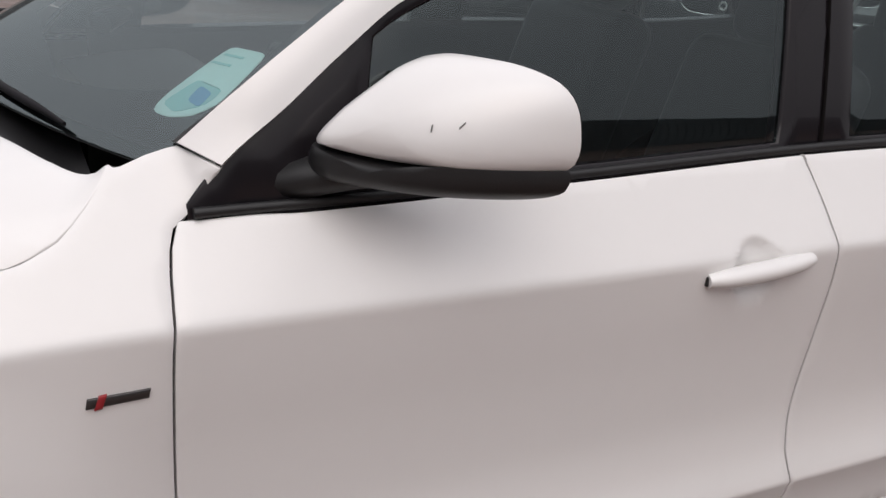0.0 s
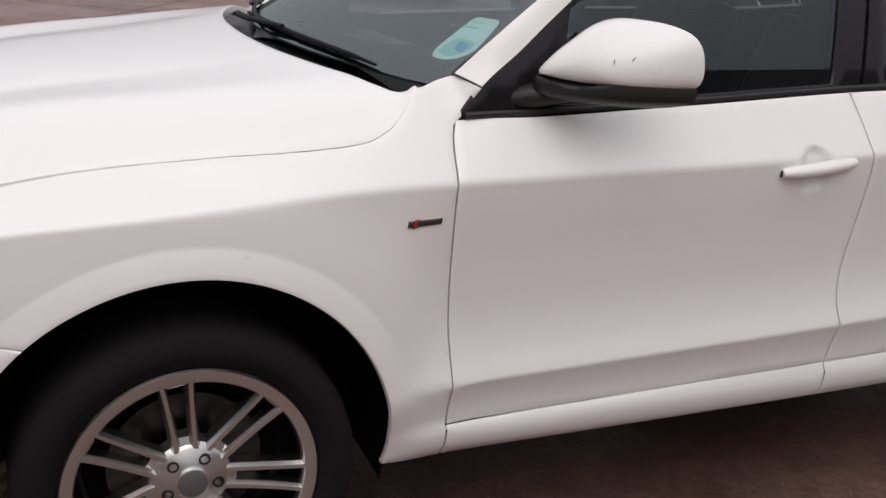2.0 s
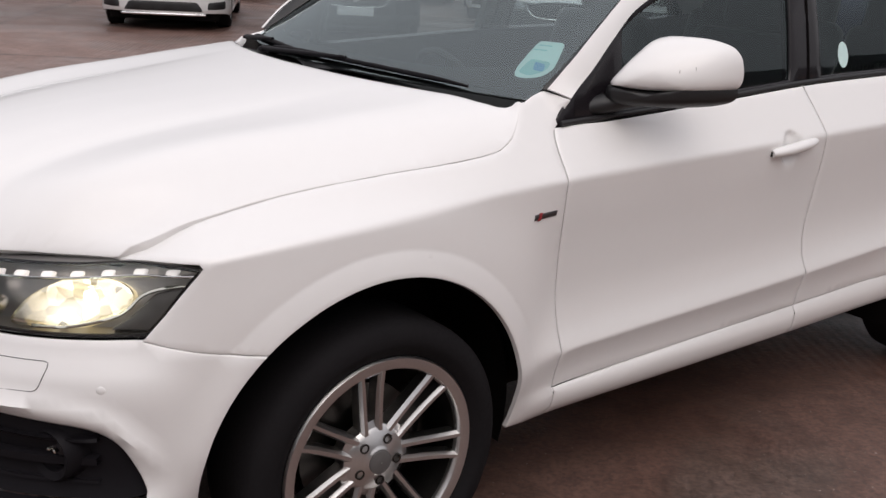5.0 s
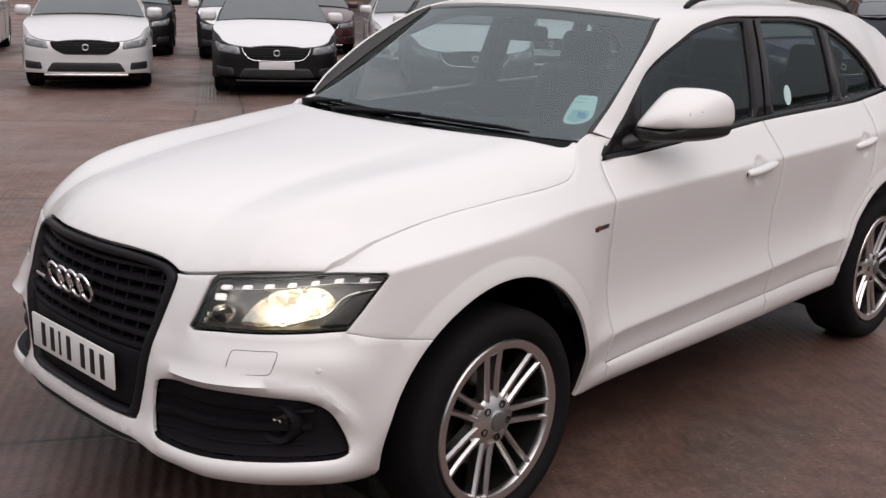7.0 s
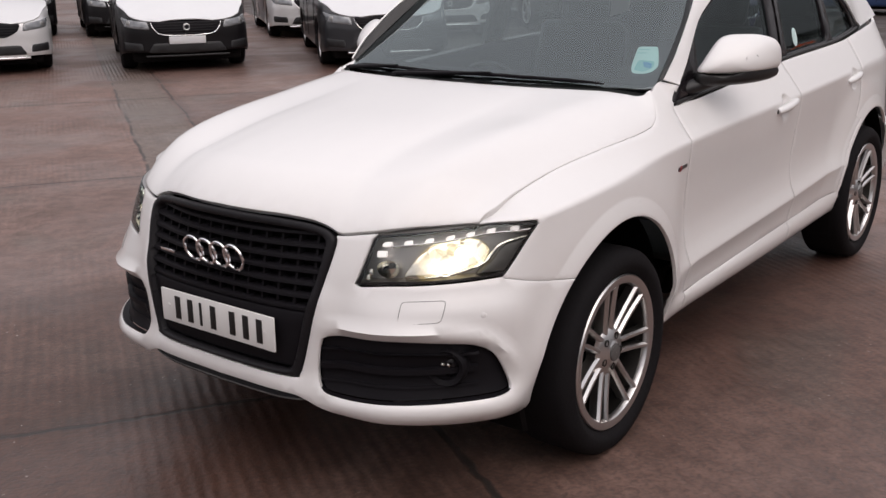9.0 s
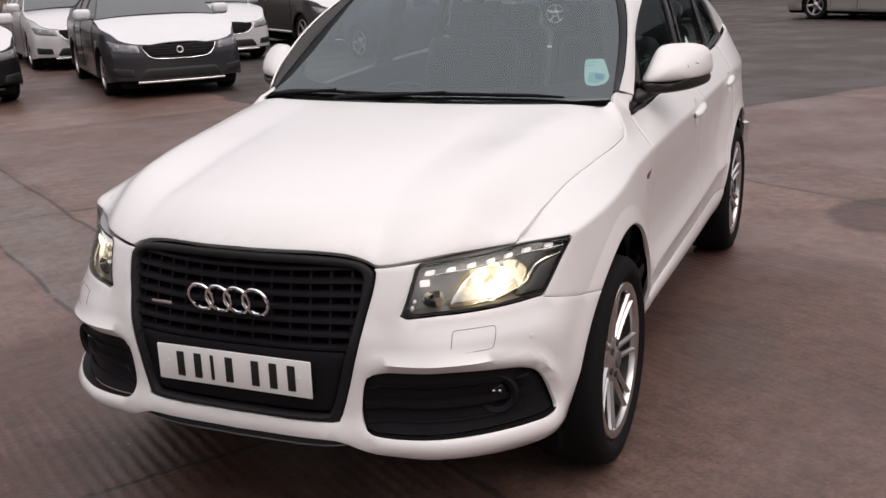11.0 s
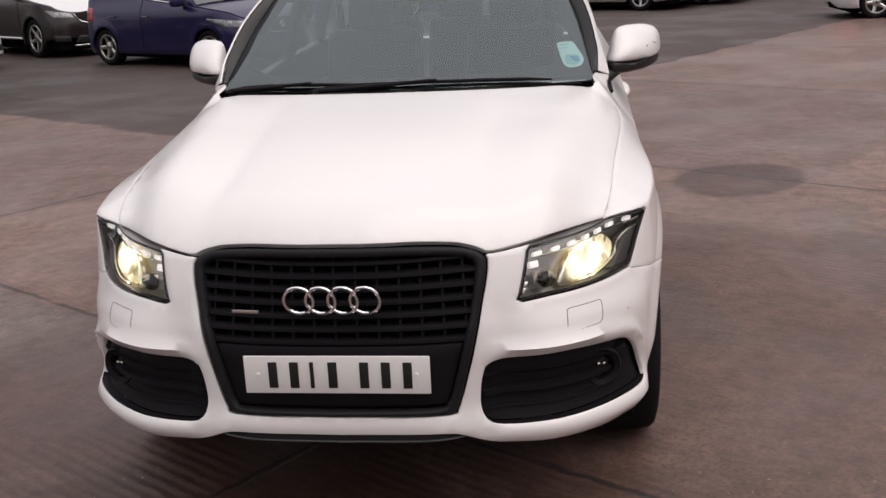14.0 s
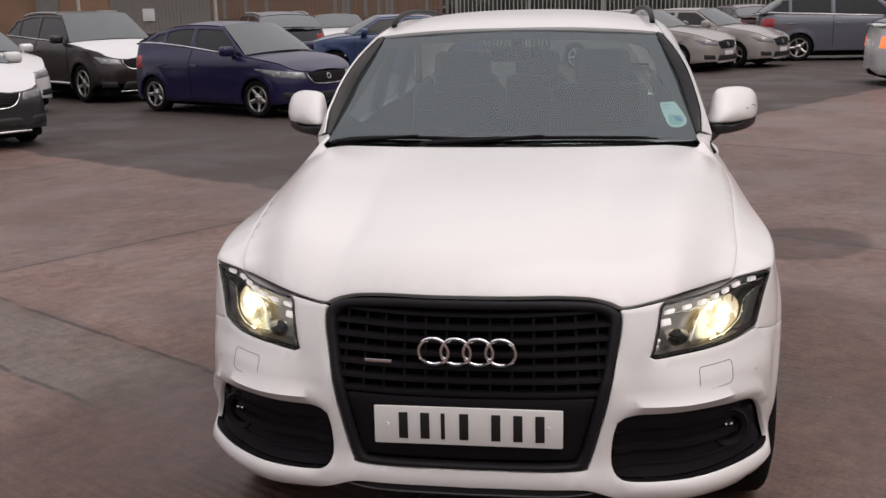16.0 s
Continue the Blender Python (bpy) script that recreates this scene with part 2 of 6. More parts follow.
def sheet(outline, surf, holes=(), cell=0.03, edge=0.0035, drop=0.0018, thick=0.02, fine=(), lines=(), flip=False):
    """Verts and faces of a sheet in the (u, v) of surf, with rolled edges that turn inwards by thick."""
    rings, tops = [], []
    step = cell * 0.8
    outline = resample(np.array(outline, float), step)
    if area(outline) < 0:
        outline = outline[::-1]
    rings.append((outline, shrunk(outline, edge)))
    for h in holes:
        h = resample(np.array(h, float), step)
        if area(h) > 0:
            h = h[::-1]
        rings.append((h, shrunk(h, edge)))
    lo, hi = outline.min(0), outline.max(0)
    gx, gy = np.meshgrid(np.arange(lo[0] + cell / 2, hi[0], cell), np.arange(lo[1] + cell / 2, hi[1], cell))
    grid = np.stack([gx.ravel(), gy.ravel()], 1)
    for u0, u1, v0, v1, c in fine:
        grid = grid[~((grid[:, 0] > u0) & (grid[:, 0] < u1) & (grid[:, 1] > v0) & (grid[:, 1] < v1))]
        fx, fy = np.meshgrid(np.arange(u0 + c / 2, u1, c), np.arange(v0 + c / 2, v1, c))
        grid = np.concatenate([grid, np.stack([fx.ravel(), fy.ravel()], 1)])
    grid = grid[within(grid, rings[0][1])]
    for k, (ring, inner) in enumerate(rings):
        if k:
            grid = grid[~within(grid, ring)]
        gap = 0.4 * cell if not fine else 0.3 * cell
        grid = grid[apart_from(grid, inner, gap)]
    kept = []
    for ln in lines:
        ln = np.asarray(ln, float)
        ok = within(ln, rings[0][1]) & apart_from(ln, outline, 1.6 * edge)
        for ring, _ in rings[1:]:
            ok &= ~within(ln, ring) & apart_from(ln, ring, 1.6 * edge)
        kept.append((ln, ok))
        if ok.any():
            grid = grid[apart_from(grid, ln[ok], 0.45 * cell)]
    pts, edges, outer_of = [], [], {}
    for ring, inner in rings:
        for part_ring in (ring, inner):
            base = len(pts)
            pts += list(part_ring)
            edges += [(base + i, base + (i + 1) % len(part_ring)) for i in range(len(part_ring))]
            if part_ring is ring:
                for i in range(len(ring)):
                    outer_of[base + i] = base + (i + 1) % len(ring)
    for ln, ok in kept:
        base = len(pts)
        pts += list(ln)
        edges += [(base + i, base + i + 1) for i in range(len(ln) - 1) if ok[i] and ok[i + 1]]
        pts[base:] = [q if o else ln[ok][0] if ok.any() else outline[0] for q, o in zip(ln, ok)]
    pts += list(grid)
    vs, _, fs, ov, _, _ = delaunay_2d_cdt([Vector(map(float, p)) for p in pts], edges, [], 0, 1e-7)
    uv = np.array([tuple(v) for v in vs])
    tri = np.array([f for f in fs])
    mid = uv[tri].mean(1)
    good = within(mid, rings[0][0])
    for ring, _ in rings[1:]:
        good &= ~within(mid, ring)
    tri = tri[good]
    p = surf(uv[:, 0], uv[:, 1])
    e = 2e-3
    du = surf(uv[:, 0] + e, uv[:, 1]) - surf(uv[:, 0] - e, uv[:, 1])
    dv = surf(uv[:, 0], uv[:, 1] + e) - surf(uv[:, 0], uv[:, 1] - e)
    nrm = np.cross(du, dv)
    nrm /= np.linalg.norm(nrm, axis=1)[:, None] + 1e-12
    if flip:
        nrm = -nrm
    where = {}
    for i, orig in enumerate(ov):
        for o in orig:
            where[o] = i
    verts = p.copy()
    rim = {where[a] for a in outer_of}
    for i in rim:
        verts[i] = p[i] - nrm[i] * drop
    faces = [tuple(t) for t in (tri[:, ::-1] if flip else tri)]
    low, extra = {}, []
    for i in rim:
        low[i] = len(verts) + len(extra)
        extra.append(p[i] - nrm[i] * (drop + thick))
    for a, b in outer_of.items():
        i, j = where[a], where[b]
        if i != j:
            q = (i, low[i], low[j], j)
            faces.append(q[::-1] if flip else q)
    return np.concatenate([verts, np.array(extra)]), faces


def panel(name, outline, surf, mat, parent=None, label="", **kw):
    v, f = sheet(outline, surf, **kw)
    return mesh_object(name, v, f, mat, parent, label)


def grid_part(name, rows, mat, parent=None, label="", thick=0.0, closed=False, sharp=38):
    """A part lofted through rows of points; thick: metres by which it is folded back along its normals."""
    g = np.array(rows, float)
    n, m = g.shape[:2]
    verts = g.reshape(-1, 3)
    cols = m if closed else m - 1
    faces = [(i * m + j, i * m + (j + 1) % m, (i + 1) * m + (j + 1) % m, (i + 1) * m + j) for i in range(n - 1) for j in range(cols)]
    if thick:
        du, dv = np.gradient(g, axis=0), np.gradient(g, axis=1)
        nrm = np.cross(dv, du)
        nrm /= np.linalg.norm(nrm, axis=2)[..., None] + 1e-12
        k = len(verts)
        verts = np.concatenate([verts, (g - nrm * thick).reshape(-1, 3)])
        ring = [j for j in range(m)] + [i * m + m - 1 for i in range(1, n)] + [(n - 1) * m + j for j in range(m - 2, -1, -1)] + [i * m for i in range(n - 2, 0, -1)]
        faces += [tuple(k + v for v in f[::-1]) for f in faces]
        faces += [(b, a, k + a, k + b) for a, b in zip(ring, ring[1:] + ring[:1])]
    return mesh_object(name, verts, faces, mat, parent, label, sharp)


def lathe_rows(profile, axis_y=True, n=64):
    """Rows of a turned shape: profile of (radius, depth), turned about the y axis."""
    a = np.linspace(0, 2 * np.pi, n, endpoint=False)
    return [[(r * math.sin(t), d, r * math.cos(t)) for t in a] for r, d in profile]


def bm_part(name, bm, mat, parent=None, label="", sharp=38):
    me = bpy.data.meshes.new(name)
    bmesh.ops.recalc_face_normals(bm, faces=bm.faces)
    bm.to_mesh(me)
    bm.free()
    me.materials.append(mat)
    me.polygons.foreach_set("use_smooth", [True] * len(me.polygons))
    me.set_sharp_from_angle(angle=radians(sharp))
    ob = new(name, me)
    if parent:
        ob.parent = parent
    return tagged(ob, label=label)


def box_bm(size, m=Matrix(), bevel=0.0, seg=2, bm=None):
    """A bevelled box added to a bmesh."""
    bm = bm or bmesh.new()
    made = bmesh.ops.create_cube(bm, size=1.0, matrix=m @ Matrix.Diagonal((*size, 1)))
    if bevel:
        es = list({e for v in made["verts"] for e in v.link_edges})
        bmesh.ops.bevel(bm, geom=es, offset=bevel, segments=seg, affect="EDGES", profile=0.5)
    return bm


def tube(name, pts, radius, mat, parent=None, label="", sides=8, flat=1.0):
    """A round bar along points; flat squashes it in its second direction."""
    p = np.array(pts, float)
    t = np.gradient(p, axis=0)
    t /= np.linalg.norm(t, axis=1)[:, None]
    up = np.array([0.0, 0.0, 1.0])
    rows = []
    rad = np.broadcast_to(radius, len(p))
    for q, d, r in zip(p, t, rad):
        a = np.cross(d, up if abs(d @ up) < 0.95 else np.array([1.0, 0, 0]))
        a /= np.linalg.norm(a)
        b = np.cross(d, a)
        rows.append([q + r * (math.cos(k) * a + flat * math.sin(k) * b) for k in np.linspace(0, 2 * np.pi, sides, endpoint=False)])
    n = len(rows)
    g = np.array(rows)
    verts = np.concatenate([g.reshape(-1, 3), p[:1], p[-1:]])
    faces = [(i * sides + j, i * sides + (j + 1) % sides, (i + 1) * sides + (j + 1) % sides, (i + 1) * sides + j) for i in range(n - 1) for j in range(sides)]
    faces += [(n * sides, (j + 1) % sides, j) for j in range(sides)]
    faces += [(n * sides + 1, (n - 1) * sides + j, (n - 1) * sides + (j + 1) % sides) for j in range(sides)]
    return mesh_object(name, verts, faces, mat, parent, label, 60)


def empty(name, label, category, group="", kind=""):
    ob = new(name)
    ob.empty_display_size = 0.3
    return tagged(ob, label, category, group, kind)

# ---------------------------------------------------------------- the white car: its surfaces
# The car points to -x, its left side to -y; the front axle is at x = 0, half-widths are called w.
AXLE_R, HUB_Z, ARCH_Z, ARCH_R = 2.807, 0.365, 0.38, 0.443
plan = smooth_path([(-.925, 0), (-.917, .2), (-.897, .33), (-.868, .45), (-.828, .56), (-.77, .66), (-.685, .75), (-.575, .825), (-.46, .872),
                    (-.3, .899), (-.1, .909), (.3, .905), (.7, .903), (1.2, .906), (1.8, .907), (2.3, .905), (2.8, .902), (3.15, .88), (3.4, .82),
                    (3.56, .70), (3.66, .5), (3.71, .25), (3.72, 0)], 0.01)
plan_s = np.r_[0, np.cumsum(np.linalg.norm(np.diff(plan, axis=0), axis=1))]
plan_t = np.gradient(plan, plan_s, axis=0)
plan_n = np.stack([-plan_t[:, 1], plan_t[:, 0]], 1)
plan_n[0], plan_n[-1] = (-1, 0), (1, 0)
half = int(np.argmax(plan[:, 1]))


def sx(x):
    """Way along the plan at x."""
    return np.interp(x, plan[:, 0], plan_s)


def sw(w):
    """Way along the plan at the half-width w, on the front."""
    return np.interp(w, plan[:half, 1], plan_s[:half])


shoulder = curve((-.92, .86), (-.41, .90), (-.23, .92), (.02, .94), (.28, .957), (.55, .972), (.79, .98), (1.7, 1.005), (2.6, 1.03), (3.72, 1.05))
low_crease = curve((.3, .49), (.57, .508), (.98, .525), (1.65, .55), (2.27, .58), (2.6, .60))
door_base = curve((.24, -.09), (.30, -.055), (.325, -.036), (.36, -.018), (.40, -.014), (.418, -.024), (.46, -.020), (.525, -.003), (.535, .001),
                  (.543, -.001), (.56, -.007), (.60, -.020), (.68, -.029), (.80, -.023), (.90, -.012), (.975, -.005))
wing_base = curve((.24, -.07), (.30, -.045), (.35, -.032), (.5, -.016), (.7, -.008), (.85, -.004), (.975, -.006))
lean_in = curve((-.92, 72), (-.58, 70), (-.43, 65), (-.2, 59), (.04, 51), (.30, 42), (.40, 39), (.58, 38.5), (.65, 36), (.75, 34), (2.4, 33), (3.2, 28), (3.72, 20))
front_base = curve((.22, -.12), (.28, -.07), (.31, -.028), (.335, .004), (.36, .015), (.40, .018), (.43, .008), (.47, 0), (.50, 0), (.60, 0), (.66, -.005), (.74, -.03),
                   (.80, -.048), (.87, -.075), (.92, -.10), (.98, -.14))
shelf = curve((.30, 0), (.345, 0), (.365, .010), (.385, .006), (.405, -.008), (.43, -.012), (.55, -.014), (.585, -.011), (.624, -.008),
              (.65, -.007), (.70, -.006), (.75, 0), (.9, 0))
rear_base = curve((.22, -.10), (.33, -.03), (.45, 0), (.62, 0), (.70, -.03), (.9, -.05), (1.05, -.07), (1.3, -.14))
BEND = 0.020
RIDGE = []


def ridge_along(s, v):
    """How far a point (s, v) of the front lies on the rounded ridge over the top and the outer side of the air intakes."""
    if not RIDGE:
        return 0.0
    p = np.stack([np.abs(np.asarray(s, float)).ravel(), np.asarray(v, float).ravel()], 1)
    out, near = np.zeros(len(p)), (p[:, 0] < 1.25) & (p[:, 1] < .70)
    if near.any():
        d = np.sqrt(((p[near][:, None] - RIDGE[0][None]) ** 2).sum(-1).min(1))
        out[near] = np.exp(-((d - .030) / .017) ** 2) * S(.36, .52, p[near][:, 0]) * S(.44, .52, p[near][:, 1])
    return out.reshape(np.shape(s))


def body(s, v):
    """The point of the skin at the way s along the plan (minus: right side) and the height v; above the shoulder v runs on along the skin."""
    s, v = np.asarray(s, float), np.asarray(v, float)
    side, a = np.where(s < 0, 1.0, -1.0), np.abs(s)
    x, w = np.interp(a, plan_s, plan[:, 0]), np.interp(a, plan_s, plan[:, 1])
    nx, nw = np.interp(a, plan_s, plan_n[:, 0]), np.interp(a, plan_s, plan_n[:, 1])
    zc, zl = shoulder(x), low_crease(x)
    zeta = np.where(v < zl, .30 + (v - .30) * (.535 - .30) / (zl - .30), .535 + (v - zl) * (.975 - .535) / (zc - zl))
    doors = S(.40, .60, x) * (1 - S(2.25, 2.5, x))
    off = doors * door_base(zeta) + (1 - doors) * wing_base(zeta)
    th = np.radians(lean_in(x))
    tau = np.maximum(v - zc, 0)
    g = np.where(tau < BEND, tau**2 / (2 * BEND), tau - BEND / 2)
    kb = np.maximum(S(.58, .80, w), S(0, .2, x))
    turn_in = kb * np.sin(th) * g
    z_side = v - kb * (1 - np.cos(th)) * g
    off_side, flare = off, 0.0
    # the corner of the wing under the windscreen pillar stands more upright
    off_side = off_side + .55 * np.maximum(0, z_side - 1.10) * S(.575, .645, x) * (1 - S(.68, .80, x))
    for xw, lip in ((-.005, .016), (AXLE_R - .01, .016)):
        r = np.hypot(x - xw, z_side - ARCH_Z)
        flare = flare + (lip * np.clip((.503 - r) / .06, 0, 1.2) + .020 * (1 - S(.46, .68, r))) * (1 - S(.93, 1.0, z_side)) * (.15 + .85 * S(.33, .50, z_side))
    # Bowls behind the door handles
    for xh, zh in ((1.515, .984), (2.49, 1.0)):
        q = ((x - xh) / .052) ** 2 + ((z_side - zh) / .054) ** 2
        off_side = off_side - .017 * (1 - S(.35, 1.1, q))
    wide = S(.405, .47, w) * (1 - S(-.56, -.44, x))
    off_front = front_base(np.minimum(v, zc + (1 - kb) * (v - zc))) * (.5 + .5 * S(.05, .45, w)) + shelf(v) * wide + .021 * ridge_along(s, v)
    off_front = off_front + .020 * S(.45, .60, w) * (1 - S(-.52, -.43, x)) * (1 - S(.64, .75, v))
    f = 1 - S(-.60, -.40, x)
    b = S(3.2, 3.5, x)
    off = f * off_front + b * rear_base(v) + (1 - f - b) * off_side - (1 - b) * turn_in + (1 - b) * flare * (1 - .5 * f)
    z = b * v + (1 - b) * z_side
    return np.stack([x + nx * off, side * (w + nw * off), z], -1)


def at_z(x, z):
    """(s, v) of the skin at x and the height z."""
    x, z = np.asarray(x, float), np.asarray(z, float)
    zc, th = shoulder(x), np.radians(lean_in(x))
    tau = (z - zc - (1 - np.cos(th)) * BEND / 2) / np.cos(th)
    return np.stack([sx(x), np.where(z < zc, z, zc + np.where(tau > BEND, tau, np.minimum(z - zc + .3 * np.maximum(z - zc, 0), BEND)))], -1)


def at_w(x, w):
    """(s, v) of the skin above the shoulder where its half-width is w."""
    a = np.array([[sx(x), v] for v in np.linspace(float(shoulder(x)) - .05, float(shoulder(x)) + .5, 400)])
    ww = np.abs(body(a[:, 0], a[:, 1])[:, 1])
    return a[int(np.argmin(np.abs(ww - w)))]


def circle_z(xc, r, a0, a1, n=40):
    """Points (s, v) on the skin round a wheel, from angle a0 to a1 in degrees (0: to the rear, 90: up)."""
    t = np.radians(np.linspace(a0, a1, n))
    return at_z(xc + r * np.cos(t), ARCH_Z + r * np.sin(t))


def glass_w(x, z):
    d = np.asarray(z, float) - 1.11
    return .805 - .20 * d - .22 * d * np.abs(d) - .05 * np.maximum(0, np.asarray(x, float) - 2.3) ** 2


def cabin_side(sign, lift=0.0):
    return lambda x, z: np.stack([x, sign * (glass_w(x, z) + lift), z], -1)


def screen(y, z, lift=0.0):
    """The windscreen's surface, by y and z."""
    y, z = np.asarray(y, float), np.asarray(z, float)
    return np.stack([.36 + .42 * y**2 + (z - 1.18) * 1.7 - lift * .5, y, z + lift * .87], -1)


def flip_side(s, outline):
    """An outline in (s, v), for the left (-1) or right (1) side."""
    return np.asarray(outline) * np.array([-s, 1])


def pts_front(*wz):
    """(s, v) of points given by half-width and height on the front."""
    return np.array([(float(sw(w)), z) for w, z in wz])


intake = smooth_path(np.concatenate([pts_front((.392, .50), (.402, .555), (.425, .580), (.53, .585), (.64, .585), (.74, .574)), at_z(*np.array([(-.635, .560), (-.592, .530), (-.562, .475), (-.545, .425), (-.555, .408), (-.60, .402)]).T),
                                     pts_front((.72, .401), (.58, .399), (.47, .398), (.415, .410), (.393, .445))]), .012, closed=True)
RIDGE.append(intake)

car = empty("white_car", "white five-door sport utility car with lit headlights, parked on wet concrete", "car")

# ---- bonnet
bonnet_w = curve((-.70, .70), (-.575, .733), (-.505, .752), (-.429, .765), (-.203, .785), (.038, .808), (.28, .827), (.36, .829), (.42, .817), (.47, .785), (.512, .742), (.56, .70))
S_LAMP_TOP = max(np.linspace(.7, 1.05, 200), key=lambda q: -abs(-body(q, .904)[1] - .733))
edge_top = curve((0, .918), (.2, .915), (.34, .903), (.41, .886), (.445, .872), (.53, .880), (.65, .892), (.76, .900), (.9, .904), (1.1, .904))
_wt = [(x, float(body(*at_w(x, float(bonnet_w(x))))[2])) for x in np.linspace(-.52, .51, 50)]
wing_top = curve((-.8, .880), (-.65, .898), (-.575, .907), *_wt, (.6, _wt[-1][1] + .04))
hood_rise = curve((-.1, -.3), (0, 0), (.03, .12), (.073, .215), (.21, .385), (.44, .59), (.675, .765), (.91, .94), (1, 1), (1.1, 1.05))
hood_fall = curve((0, 0), (.5, 0), (.72, .02), (.85, .15), (.92, .40), (.965, .69), (1, 1), (1.05, 1.4))


def bonnet(a, b):
    """a: 0 at the front edge, 1 at the windscreen; b: -1 to 1 across."""
    a, b = np.asarray(a, float), np.asarray(b, float)
    u = np.abs(b)
    fe = body(u * S_LAMP_TOP, edge_top(u * S_LAMP_TOP))
    xf, yf, zf = fe[..., 0], -fe[..., 1], fe[..., 2]
    xr, zr = .280 + .232 * u**2.2, 1.170 - .014 * u**2
    x = xf + (xr - xf) * a
    m_ = S(0, .35, a) ** .8
    y = yf + (u * bonnet_w(x) - yf) * (m_ + (1 - m_) * u**6)
    zmid = zf + (zr - zf) * hood_rise(a)
    k = hood_fall(u) * S(-.02, .08, a)
    crown = .008 * np.exp(-((u - .77) / .15) ** 2) * S(0, .25, a) * (1 - .75 * S(.7, 1, a))
    crown = crown + .035 * S(-.02, .14, a) * (1 - S(.25, 1.08, a)) * (1 - S(.74, 1, u))
    crown = crown + .015 * S(0, .20, a) * (1 - S(.2, .7, a)) * S(.3, .8, u) * (1 - u**8)
    return np.stack([x, -np.sign(b) * y, zmid + (wing_top(x) - zmid) * k + crown], -1)


HL = 1.1
panel("bonnet", rounded([(.003, -.9992), (HL - .003, -.9992), (HL - .003, .9992), (.003, .9992)], [.004, .02, .02, .004], .01), lambda u, v: bonnet(u / HL, v),
      WHITE, car, cell=.026, edge=.0035, drop=.0016, thick=.02, flip=True)

# ---- front wings, doors, quarters
BUMP_SEAM = [(-.548, .742), (-.50, .732), (-.45, .722), (-.385, .712)]
GAP_F = curve((.28, .582), (.42, .580), (.53, .578), (.66, .568), (.80, .561), (.95, .5565), (1.03, .561), (1.07, .567), (1.095, .577), (1.12, .592))
GAP_B = curve((.28, 1.70), (.43, 1.694), (.54, 1.699), (.60, 1.688), (.66, 1.686), (.74, 1.690), (.84, 1.699), (.95, 1.702), (1.05, 1.692), (1.12, 1.676), (1.19, 1.655))
belt = curve((.56, 1.097), (.60, 1.103), (.80, 1.111), (1.19, 1.132), (1.75, 1.163), (2.5, 1.183), (2.99, 1.222), (3.4, 1.25))
sill_top = curve((.3, .392), (.60, .402), (1.65, .432), (2.4, .452))
sill_low = curve((.3, .302), (.6, .310), (1.65, .328), (2.4, .345))
G = .0020


def door_edge(fn, z0, z1, d, n=26):
    z = np.linspace(z0, z1, n)
    return at_z(fn(z) + d, z)


def line_x(fn, x0, x1, n=40):
    x = np.linspace(x0, x1, n)
    return at_z(x, fn(x))


def creases(x0, x1):
    """Lines along the shoulder and the lower crease, to keep them crisp."""
    x = np.linspace(x0, x1, 50)
    s_ = sx(x)
    return [np.stack([s_, shoulder(x) + d], 1) for d in (-.006, 0, .007, .014, .022)] + [np.stack([s_, low_crease(x) + d], 1) for d in (-.02, -.006, 0, .006, .02)]


